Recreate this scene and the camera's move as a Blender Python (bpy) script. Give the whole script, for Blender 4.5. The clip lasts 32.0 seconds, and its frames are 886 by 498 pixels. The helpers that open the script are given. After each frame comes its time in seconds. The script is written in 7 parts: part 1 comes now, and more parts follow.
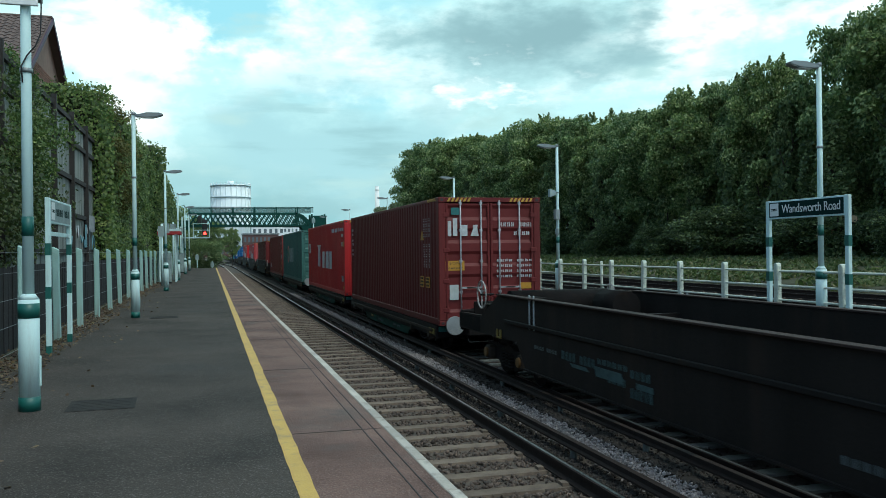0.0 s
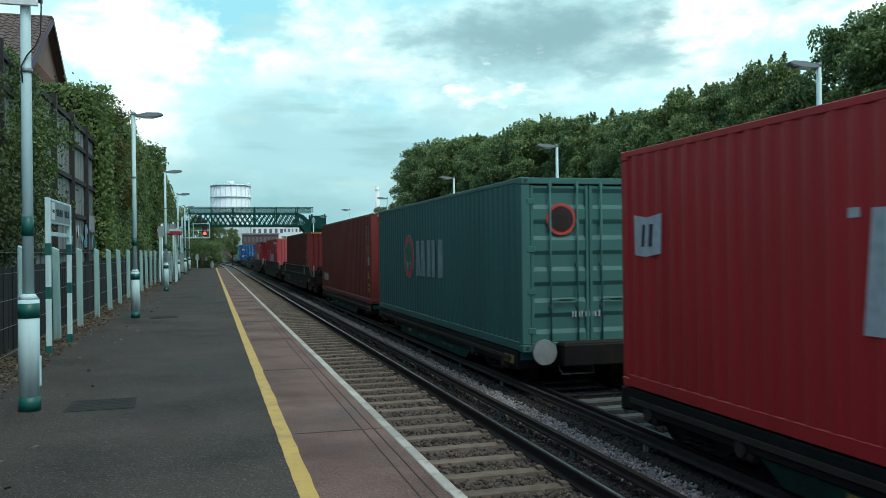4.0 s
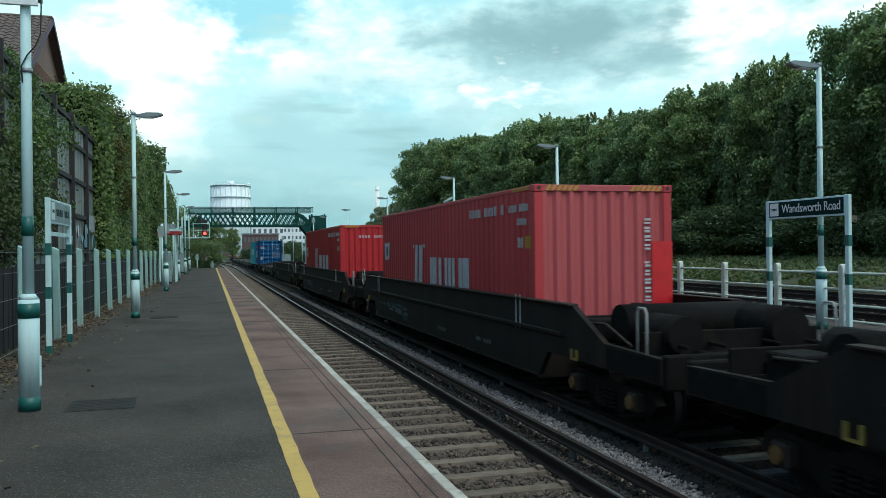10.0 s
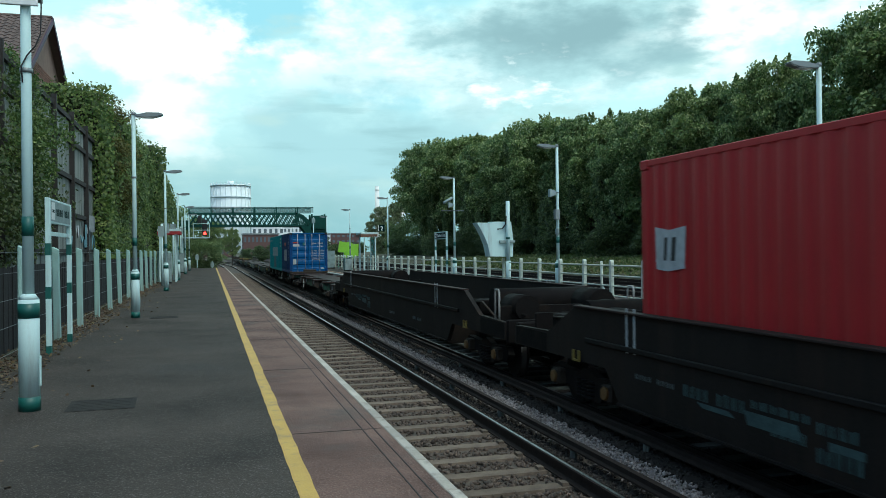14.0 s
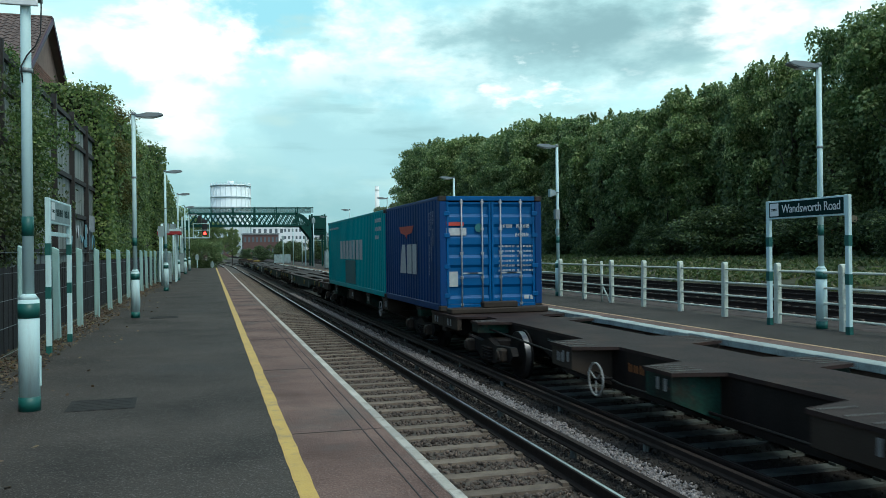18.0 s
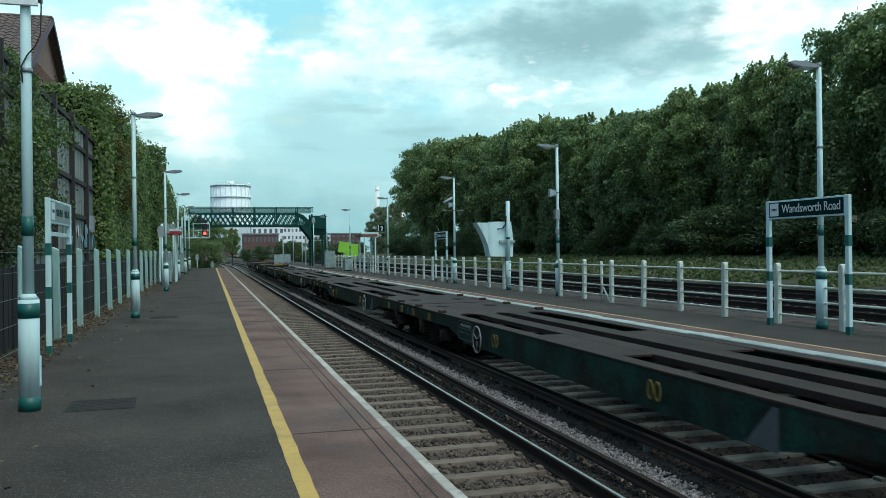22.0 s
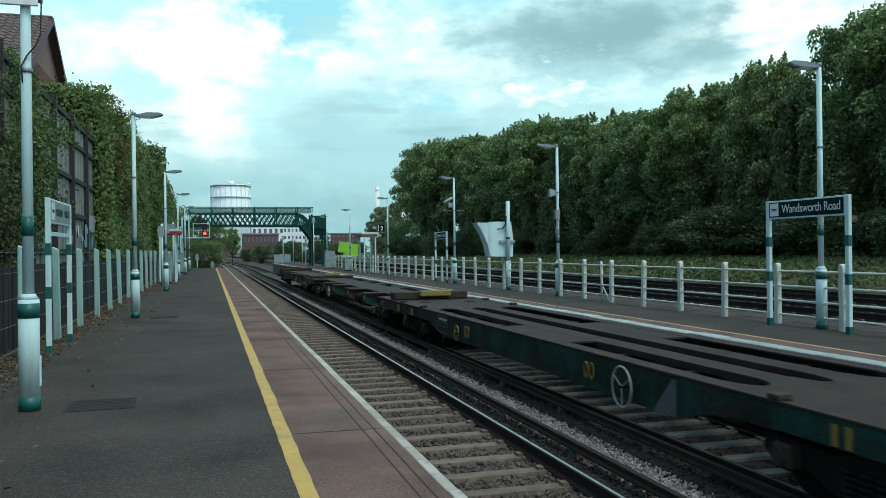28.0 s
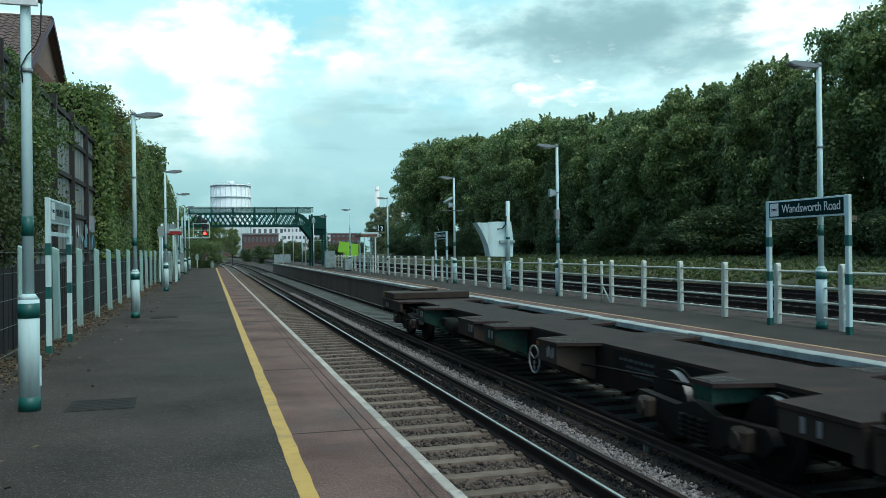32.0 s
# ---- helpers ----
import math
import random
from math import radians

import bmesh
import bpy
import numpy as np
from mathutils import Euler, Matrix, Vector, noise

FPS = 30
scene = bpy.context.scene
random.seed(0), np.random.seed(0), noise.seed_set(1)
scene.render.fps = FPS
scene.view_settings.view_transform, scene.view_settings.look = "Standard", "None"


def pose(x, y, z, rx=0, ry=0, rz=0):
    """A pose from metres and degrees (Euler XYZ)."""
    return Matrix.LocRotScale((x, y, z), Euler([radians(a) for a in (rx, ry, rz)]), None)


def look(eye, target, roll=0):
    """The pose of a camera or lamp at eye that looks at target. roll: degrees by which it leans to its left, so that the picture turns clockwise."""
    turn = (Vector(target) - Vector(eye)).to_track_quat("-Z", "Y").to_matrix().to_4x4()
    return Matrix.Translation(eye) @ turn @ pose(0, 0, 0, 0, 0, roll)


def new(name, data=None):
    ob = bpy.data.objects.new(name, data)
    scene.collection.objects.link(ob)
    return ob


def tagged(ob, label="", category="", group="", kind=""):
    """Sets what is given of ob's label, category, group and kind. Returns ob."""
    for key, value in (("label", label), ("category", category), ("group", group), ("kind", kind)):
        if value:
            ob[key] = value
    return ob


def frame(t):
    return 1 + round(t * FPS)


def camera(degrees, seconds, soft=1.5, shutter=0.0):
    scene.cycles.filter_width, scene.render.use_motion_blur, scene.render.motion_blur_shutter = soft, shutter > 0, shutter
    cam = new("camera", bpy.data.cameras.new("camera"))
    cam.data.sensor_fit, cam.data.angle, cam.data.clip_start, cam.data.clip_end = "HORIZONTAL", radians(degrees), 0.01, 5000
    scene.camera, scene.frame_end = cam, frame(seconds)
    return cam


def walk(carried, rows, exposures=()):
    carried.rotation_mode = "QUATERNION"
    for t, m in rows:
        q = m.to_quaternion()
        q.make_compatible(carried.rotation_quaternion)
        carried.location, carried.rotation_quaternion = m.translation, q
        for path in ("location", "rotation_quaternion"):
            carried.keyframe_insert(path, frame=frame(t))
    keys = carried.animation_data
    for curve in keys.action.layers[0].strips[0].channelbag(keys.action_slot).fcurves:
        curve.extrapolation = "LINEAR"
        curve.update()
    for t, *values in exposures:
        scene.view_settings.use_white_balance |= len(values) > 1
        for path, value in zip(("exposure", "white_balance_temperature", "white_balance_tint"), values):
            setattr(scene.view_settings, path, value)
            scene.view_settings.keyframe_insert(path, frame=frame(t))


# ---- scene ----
# Camera on its tripod: eye 2.33 m over the rails, 1.43 m over the platform.
cam = camera(55.28, 32.0, 0.6, 0.2)
EYE = (0.0, 0.0, 2.33)
POSE = look(EYE, (EYE[0] + 26.5567, EYE[1] + 96.4092, EYE[2] + 0.1052), -0.67)
walk(cam, [(0.0, POSE), (32.0, POSE)], [(0.0, 0.0, 5850, -8), (32.0, 0.0, 5850, -8)])

# Broken cloud: soft sun from behind and to the right of the camera.
world = bpy.data.worlds.new("sky")
scene.world = world
world.use_nodes = True
wn = world.node_tree.nodes
sky = wn.new("ShaderNodeTexSky")
sky.sky_type = "NISHITA"
sky.sun_disc = False
sky.sun_elevation = radians(57)
sky.sun_rotation = radians(158)
sky.air_density, sky.dust_density = 1.0, 2.0
wn["Background"].inputs["Strength"].default_value = 0.165
world.node_tree.links.new(sky.outputs[0], wn["Background"].inputs["Color"])
sun = new("sun", bpy.data.lights.new("sun", "SUN"))
sun.data.energy = 1.1
sun.data.angle = radians(20)
sun.data.color = (1.0, 0.95, 0.86)
sun.matrix_world = look((25, -60, 100), (0, 0, 0))


# ---------------------------------------------------------------- materials
def mat(name, col, col2=None, rough=0.6, metal=0.0, scale=6.0, fine=60.0, bump=0.15, spread=1.0, rand=0.0, stain=None, stain_scale=1.5, streak=False, spec=0.5, speck=None):
    """A surface of two colours mixed at a coarse and a fine scale, with relief and stains."""
    m = bpy.data.materials.new(name)
    m.use_nodes = True
    nt = m.node_tree
    n, l = nt.nodes, nt.links
    bsdf = n["Principled BSDF"]
    co = n.new("ShaderNodeTexCoord")
    col2 = col2 or tuple(c * 0.7 for c in col)
    big, small = n.new("ShaderNodeTexNoise"), n.new("ShaderNodeTexNoise")
    big.inputs["Scale"].default_value, big.inputs["Detail"].default_value = scale, 6
    small.inputs["Scale"].default_value, small.inputs["Detail"].default_value = fine, 3
    src = co.outputs["Object"]
    if streak:
        mp = n.new("ShaderNodeMapping")
        mp.inputs["Scale"].default_value = (1, 1, 0.12)
        l.new(src, mp.inputs[0])
        src = mp.outputs[0]
    l.new(src, big.inputs["Vector"])
    l.new(co.outputs["Object"], small.inputs["Vector"])
    mid = n.new("ShaderNodeMath")
    mid.operation = "MULTIPLY_ADD"
    l.new(small.outputs[0], mid.inputs[0])
    mid.inputs[1].default_value = 0.45
    l.new(big.outputs[0], mid.inputs[2])
    ramp = n.new("ShaderNodeMapRange")
    ramp.inputs["From Min"].default_value = 0.72 - 0.3 / spread
    ramp.inputs["From Max"].default_value = 0.72 + 0.3 / spread
    l.new(mid.outputs[0], ramp.inputs["Value"])
    mix = n.new("ShaderNodeMix")
    mix.data_type = "RGBA"
    mix.inputs["A"].default_value, mix.inputs["B"].default_value = (*col, 1), (*col2, 1)
    l.new(ramp.outputs[0], mix.inputs["Factor"])
    out = mix.outputs["Result"]
    if stain:
        st = n.new("ShaderNodeTexNoise")
        st.inputs["Scale"].default_value, st.inputs["Detail"].default_value = stain_scale, 8
        st.inputs["Roughness"].default_value = 0.7
        l.new(src, st.inputs["Vector"])
        sr = n.new("ShaderNodeMapRange")
        sr.inputs["From Min"].default_value, sr.inputs["From Max"].default_value = 0.52, 0.68
        sr.inputs["To Max"].default_value = 0.85
        l.new(st.outputs[0], sr.inputs["Value"])
        mx = n.new("ShaderNodeMix")
        mx.data_type = "RGBA"
        mx.inputs["B"].default_value = (*stain, 1)
        l.new(sr.outputs[0], mx.inputs["Factor"])
        l.new(out, mx.inputs["A"])
        out = mx.outputs["Result"]
    if speck:
        colour, sc, lo, hi = speck
        sp = n.new("ShaderNodeTexNoise")
        sp.inputs["Scale"].default_value, sp.inputs["Detail"].default_value, sp.inputs["Roughness"].default_value = sc, 2, 0.7
        l.new(co.outputs["Object"], sp.inputs["Vector"])
        sm = n.new("ShaderNodeMapRange")
        sm.inputs["From Min"].default_value, sm.inputs["From Max"].default_value = lo, hi
        l.new(sp.outputs[0], sm.inputs["Value"])
        mx = n.new("ShaderNodeMix")
        mx.data_type = "RGBA"
        mx.inputs["B"].default_value = (*colour, 1)
        l.new(sm.outputs[0], mx.inputs["Factor"])
        l.new(out, mx.inputs["A"])
        out = mx.outputs["Result"]
    if rand:
        oi = n.new("ShaderNodeObjectInfo")
        ge = n.new("ShaderNodeNewGeometry")
        ad = n.new("ShaderNodeMath")
        ad.operation = "ADD"
        l.new(oi.outputs["Random"], ad.inputs[0])
        l.new(ge.outputs["Random Per Island"], ad.inputs[1])
        fr = n.new("ShaderNodeMath")
        fr.operation = "FRACT"
        l.new(ad.outputs[0], fr.inputs[0])
        rg = n.new("ShaderNodeMapRange")
        rg.inputs["To Min"].default_value, rg.inputs["To Max"].default_value = 1 - rand, 1 + rand
        l.new(fr.outputs[0], rg.inputs["Value"])
        hs = n.new("ShaderNodeHueSaturation")
        l.new(rg.outputs[0], hs.inputs["Value"])
        l.new(out, hs.inputs["Color"])
        out = hs.outputs[0]
    l.new(out, bsdf.inputs["Base Color"])
    bsdf.inputs["Metallic"].default_value = metal
    bsdf.inputs["Specular IOR Level"].default_value = spec
    rr = n.new("ShaderNodeMapRange")
    rr.inputs["To Min"].default_value, rr.inputs["To Max"].default_value = max(0.05, rough - 0.12), min(1, rough + 0.12)
    l.new(small.outputs[0], rr.inputs["Value"])
    l.new(rr.outputs[0], bsdf.inputs["Roughness"])
    if bump:
        bp = n.new("ShaderNodeBump")
        bp.inputs["Strength"].default_value, bp.inputs["Distance"].default_value = bump, 0.01
        l.new(small.outputs[0], bp.inputs["Height"])
        l.new(bp.outputs[0], bsdf.inputs["Normal"])
    return m


def glow(name, col, strength):
    m = bpy.data.materials.new(name)
    m.use_nodes = True
    b = m.node_tree.nodes["Principled BSDF"]
    b.inputs["Base Color"].default_value = (*col, 1)
    b.inputs["Emission Color"].default_value = (*col, 1)
    b.inputs["Emission Strength"].default_value = strength
    return m


def leaf_mat(name, a, b, c):
    """Leaves that differ one from another, slightly glossy, letting light through."""
    m = bpy.data.materials.new(name)
    m.use_nodes = True
    nt = m.node_tree
    n, l = nt.nodes, nt.links
    bsdf = n["Principled BSDF"]
    ge = n.new("ShaderNodeNewGeometry")
    rp = n.new("ShaderNodeValToRGB")
    rp.color_ramp.elements[0].color, rp.color_ramp.elements[1].color = (*a, 1), (*c, 1)
    e = rp.color_ramp.elements.new(0.6)
    e.color = (*b, 1)
    l.new(ge.outputs["Random Per Island"], rp.inputs[0])
    l.new(rp.outputs[0], bsdf.inputs["Base Color"])
    bsdf.inputs["Roughness"].default_value = 0.5
    tr = n.new("ShaderNodeBsdfTranslucent")
    l.new(rp.outputs[0], tr.inputs[0])
    mx = n.new("ShaderNodeMixShader")
    mx.inputs[0].default_value = 0.38
    l.new(bsdf.outputs[0], mx.inputs[1])
    l.new(tr.outputs[0], mx.inputs[2])
    l.new(mx.outputs[0], n["Material Output"].inputs[0])
    return m


ASPHALT = mat("asphalt", (0.025, 0.0203, 0.0166), (0.066, 0.0545, 0.045), 0.85, 0, 0.9, 60, 0.8, 1.5, stain=(0.034, 0.031, 0.028), stain_scale=0.45, spec=0.2, speck=((0.19, 0.175, 0.155), 75, 0.55, 0.78))
RED_TAR = mat("red_tarmac", (0.078, 0.043, 0.034), (0.19, 0.118, 0.094), 0.85, 0, 1.1, 55, 0.8, 1.6, stain=(0.09, 0.075, 0.066), stain_scale=0.7, spec=0.2, speck=((0.33, 0.25, 0.21), 80, 0.54, 0.76))
COPING = mat("painted_coping", (0.54, 0.50, 0.43), (0.36, 0.33, 0.28), 0.85, 0, 3, 70, 0.3, 1.3, 0.12, stain=(0.2, 0.18, 0.16), stain_scale=5, spec=0.15)
YELLOW = mat("yellow_line", (0.58, 0.375, 0.08), (0.47, 0.30, 0.07), 0.7, 0, 4, 90, 0.2, 1.2, stain=(0.3, 0.22, 0.10), stain_scale=7)
YELLOW_OLD = mat("worn_yellow_line", (0.50, 0.33, 0.16), (0.38, 0.25, 0.13), 0.7, 0, 4, 90, 0.2)
PLATFORM_BRICK = mat("platform_brick", (0.21, 0.145, 0.11), (0.13, 0.095, 0.078), 0.85, 0, 1.2, 40, 0.5, 1, stain=(0.06, 0.05, 0.045), stain_scale=0.8, streak=True, spec=0.2)
GROOVE = mat("joint_dark", (0.035, 0.03, 0.028), None, 0.9)
BALLAST = mat("ballast", (0.13, 0.105, 0.085), (0.06, 0.05, 0.04), 0.9, 0, 9, 40, 0.9, 1.3, spec=0.2)
BALLAST_BACK = mat("weathered_ballast", (0.095, 0.075, 0.066), (0.04, 0.033, 0.03), 0.9, 0, 4, 30, 0.9, 1.6, spec=0.15)
# Darker ballast and stones: the goods train's shade is put into the colour.
BALLAST_SHADE = mat("train_shaded_ballast", (0.045, 0.037, 0.031), (0.022, 0.018, 0.016), 0.9, 0, 9, 40, 0.9, 1.3, spec=0.15)
STONE_DARKENED = mat("darkened_ballast_stone", (0.050, 0.042, 0.036), (0.026, 0.022, 0.019), 0.85, 0, 9, 60, 0.4, 1, 0.4, spec=0.2)
STONE_LIGHT = mat("fresh_ballast_stone", (0.30, 0.265, 0.25), (0.15, 0.13, 0.12), 0.85, 0, 9, 60, 0.4, 1, 0.4)
STONE_BROWN = mat("old_ballast_stone", (0.125, 0.092, 0.070), (0.058, 0.042, 0.033), 0.9, 0, 9, 60, 0.4, 1, 0.5)
SLEEPER = mat("sleeper_concrete", (0.21, 0.165, 0.125), (0.12, 0.095, 0.072), 0.85, 0, 5, 90, 0.4, 1.2, 0.15, stain=(0.12, 0.09, 0.07), stain_scale=3, spec=0.2)
SLEEPER_DARK = mat("grey_sleeper", (0.145, 0.155, 0.142), (0.09, 0.097, 0.088), 0.85, 0, 5, 90, 0.4, 1.2, 0.2, spec=0.2)
RUST = mat("rusty_rail", (0.040, 0.029, 0.024), (0.022, 0.017, 0.015), 0.85, 0.0, 8, 80, 0.3, spec=0.12)
# Rail head darkened in colour for the train's shade and dark reflection.
RAIL_SHADED = mat("train_shaded_rail_head", (0.10, 0.09, 0.085), (0.06, 0.055, 0.05), 0.45, 0.8, 4, 40, 0.03)
POLISHED = mat("polished_rail_head", (0.60, 0.60, 0.60), (0.42, 0.42, 0.42), 0.30, 1.0, 3, 40, 0.03)
WHITE_PAINT = mat("pale_grey_post_paint", (0.58, 0.755, 0.73), (0.50, 0.65, 0.63), 0.68, 0, 3, 60, 0.08, 1, stain=(0.36, 0.43, 0.41), stain_scale=4, streak=True)
FENCE_PAINT = mat("cream_fence_paint", (0.56, 0.61, 0.52), (0.46, 0.50, 0.42), 0.6, 0, 4, 60, 0.2, 1, stain=(0.30, 0.29, 0.24), stain_scale=6)
GREEN_PAINT = mat("dark_green_band_paint", (0.015, 0.105, 0.085), (0.012, 0.085, 0.07), 0.45, 0, 4, 60, 0.05)
SIGN_DARK = mat("sign_dark_green", (0.006, 0.026, 0.024), (0.005, 0.022, 0.020), 0.6, 0, 3, 40, 0.02, spec=0.05)
SIGN_WHITE = mat("sign_white", (0.78, 0.80, 0.78), (0.70, 0.72, 0.70), 0.4, 0, 3, 40, 0.02)
BRIDGE_GREEN = mat("bridge_green_paint", (0.004, 0.058, 0.042), (0.003, 0.04, 0.03), 0.5, 0, 2, 40, 0.1, spec=0.25)
LAMP_GREY = mat("lamp_housing_grey", (0.24, 0.27, 0.27), (0.18, 0.20, 0.20), 0.4, 0.3, 5, 60, 0.05)
STEEL_DARK = mat("grimy_dark_steel", (0.018, 0.0155, 0.015), (0.010, 0.009, 0.0085), 0.65, 0.1, 3, 50, 0.2, 1, stain=(0.028, 0.020, 0.015), stain_scale=2, spec=0.12)
GIRDER = mat("grimy_girder_steel", (0.0225, 0.0185, 0.0160), (0.013, 0.0108, 0.0095), 0.7, 0.0, 2, 50, 0.25, 1.3, stain=(0.030, 0.021, 0.016), stain_scale=1.2, streak=True, spec=0.10)
STEEL_TOP = mat("weathered_deck_steel", (0.044, 0.0285, 0.0245), (0.022, 0.0148, 0.013), 0.7, 0.0, 2, 40, 0.3, 1.3, stain=(0.060, 0.036, 0.026), stain_scale=1.2, spec=0.15)
STEEL_GREEN = mat("dirty_green_solebar", (0.020, 0.062, 0.046), (0.011, 0.016, 0.013), 0.65, 0.0, 1.6, 30, 0.3, 1.9, stain=(0.026, 0.017, 0.012), stain_scale=1.4, spec=0.12, speck=((0.06, 0.045, 0.03), 9, 0.62, 0.75))
STEEL_BROWN = mat("brown_dusty_steel", (0.05, 0.038, 0.028), (0.03, 0.023, 0.018), 0.7, 0.1, 3, 50, 0.2, spec=0.2)
TYRE = mat("wheel_steel", (0.20, 0.20, 0.21), (0.12, 0.115, 0.11), 0.35, 0.9, 4, 50, 0.05)
PIPE_WHITE = mat("handrail_white", (0.36, 0.36, 0.34), (0.24, 0.23, 0.21), 0.5, 0, 6, 60, 0.1)
MARK_YELLOW = mat("wagon_yellow_mark", (0.26, 0.19, 0.03), (0.15, 0.11, 0.03), 0.6, 0, 6, 60, 0.1)
MARK_WHITE = mat("faded_white_mark", (0.50, 0.52, 0.52), (0.36, 0.38, 0.38), 0.6, 0, 12, 80, 0.02, 1.4)
TEAL_MARK = mat("faded_teal_mark", (0.03, 0.16, 0.15), (0.02, 0.10, 0.10), 0.6, 0, 8, 60, 0.05)
BARK = mat("bark", (0.055, 0.042, 0.032), (0.03, 0.024, 0.019), 0.9, 0, 4, 30, 0.8, 1, streak=True)
LEAF = leaf_mat("tree_leaf", (0.070, 0.124, 0.036), (0.185, 0.262, 0.076), (0.45, 0.50, 0.22))
LEAF_DARK = leaf_mat("dark_tree_leaf", (0.058, 0.112, 0.036), (0.150, 0.228, 0.072), (0.38, 0.44, 0.20))
LEAF_PALE = leaf_mat("pale_shrub_leaf", (0.13, 0.17, 0.075), (0.19, 0.225, 0.11), (0.28, 0.31, 0.18))
IVY = leaf_mat("ivy_leaf", (0.060, 0.115, 0.022), (0.120, 0.180, 0.036), (0.25, 0.31, 0.085))
SHRUB = leaf_mat("shrub_leaf", (0.045, 0.095, 0.022), (0.105, 0.165, 0.038), (0.22, 0.27, 0.085))
SHRUB_DARK = leaf_mat("dark_shrub_leaf", (0.040, 0.066, 0.017), (0.066, 0.092, 0.025), (0.11, 0.125, 0.045))
GRASS = leaf_mat("bank_grass", (0.045, 0.080, 0.018), (0.095, 0.135, 0.030), (0.19, 0.18, 0.08))
SOIL = mat("bank_soil", (0.050, 0.062, 0.024), (0.055, 0.042, 0.026), 0.95, 0, 0.8, 20, 0.8)
WOOD = mat("weathered_boards", (0.26, 0.28, 0.25), (0.17, 0.18, 0.16), 0.85, 0, 3, 50, 0.4, 1.2, 0.25, stain=(0.085, 0.08, 0.07), stain_scale=2, streak=True)
WOOD_DARK = mat("dark_battens", (0.035, 0.031, 0.028), (0.022, 0.02, 0.018), 0.85, 0, 4, 50, 0.3)
BRICK = mat("brick", (0.26, 0.12, 0.075), (0.19, 0.085, 0.06), 0.85, 0, 4, 60, 0.4, 1, 0.2)
TILE = mat("roof_tile", (0.16, 0.115, 0.095), (0.11, 0.08, 0.07), 0.8, 0, 4, 40, 0.3, 1, 0.15)


# ---------------------------------------------------------------- mesh tools
def box(bm, x0, x1, y0, y1, z0, z1, bev=0.0):
    vs = [bm.verts.new(p) for p in ((x0, y0, z0), (x1, y0, z0), (x1, y1, z0), (x0, y1, z0), (x0, y0, z1), (x1, y0, z1), (x1, y1, z1), (x0, y1, z1))]
    fs = [bm.faces.new([vs[i] for i in f]) for f in ((3, 2, 1, 0), (4, 5, 6, 7), (0, 1, 5, 4), (1, 2, 6, 5), (2, 3, 7, 6), (3, 0, 4, 7))]
    if bev:
        es = list({e for f in fs for e in f.edges})
        bmesh.ops.bevel(bm, geom=es, offset=bev, segments=1, affect="EDGES")
    return vs


def tube(bm, a, b, r0, r1=None, seg=8, cap=True):
    a, b = Vector(a), Vector(b)
    r1 = r0 if r1 is None else r1
    d = (b - a).normalized()
    u = d.orthogonal().normalized()
    w = d.cross(u)
    rings = []
    for p, r in ((a, r0), (b, r1)):
        rings.append([bm.verts.new(p + (u * math.cos(2 * math.pi * i / seg) + w * math.sin(2 * math.pi * i / seg)) * r) for i in range(seg)])
    for i in range(seg):
        f = bm.faces.new((rings[0][i], rings[0][(i + 1) % seg], rings[1][(i + 1) % seg], rings[1][i]))
        f.smooth = seg > 6
    if cap:
        bm.faces.new(rings[0][::-1])
        bm.faces.new(rings[1])


def sweep(bm, pts, r, seg=6, closed=False):
    """One connected tube along a line of points."""
    pts = [Vector(p) for p in pts]
    n, rings, side = len(pts), [], None
    for i, p in enumerate(pts):
        a = pts[i - 1] if closed or i else p
        b = pts[(i + 1) % n] if closed or i < n - 1 else p
        d = (b - a).normalized()
        side = d.orthogonal() if side is None else side - d * side.dot(d)
        if side.length < 1e-4:
            side = d.orthogonal()
        side = side.normalized()
        w = d.cross(side)
        rings.append([bm.verts.new(p + (side * math.cos(2 * math.pi * k / seg) + w * math.sin(2 * math.pi * k / seg)) * r) for k in range(seg)])
    for i in range(n if closed else n - 1):
        a, b = rings[i], rings[(i + 1) % n]
        for k in range(seg):
            bm.faces.new((a[k], a[(k + 1) % seg], b[(k + 1) % seg], b[k])).smooth = True
    if not closed:
        bm.faces.new(rings[0][::-1])
        bm.faces.new(rings[-1])


def prism(bm, outline, axis, a, b):
    """An outline of (u, v) pushed from a to b along axis; x: (y, z), y: (x, z), z: (x, y)."""
    put = {"x": lambda u, v, s: (s, u, v), "y": lambda u, v, s: (u, s, v), "z": lambda u, v, s: (u, v, s)}[axis]
    lo = [bm.verts.new(put(u, v, a)) for u, v in outline]
    hi = [bm.verts.new(put(u, v, b)) for u, v in outline]
    n = len(outline)
    for i in range(n):
        bm.faces.new((lo[i], lo[(i + 1) % n], hi[(i + 1) % n], hi[i]))
    bm.faces.new(lo[::-1])
    bm.faces.new(hi)


def mesh_of(bm, name, material):
    bmesh.ops.recalc_face_normals(bm, faces=bm.faces)
    me = bpy.data.meshes.new(name)
    bm.to_mesh(me)
    bm.free()
    me.materials.append(material)
    return me


def part(name, bm, material, parent=None, label="", at=None):
    """Links a bmesh (or a ready mesh) as one object under a thing or a part."""
    me = bm if isinstance(bm, bpy.types.Mesh) else mesh_of(bm, name, material)
    ob = new(name, me)
    ob.parent = parent
    if at is not None:
        ob.matrix_basis = at
    return tagged(ob, label)


def thing(name, label, category, group="", at=None):
    ob = new(name)
    ob.empty_display_size = 0.2
    if at is not None:
        ob.matrix_basis = at
    return tagged(ob, label, category, group)


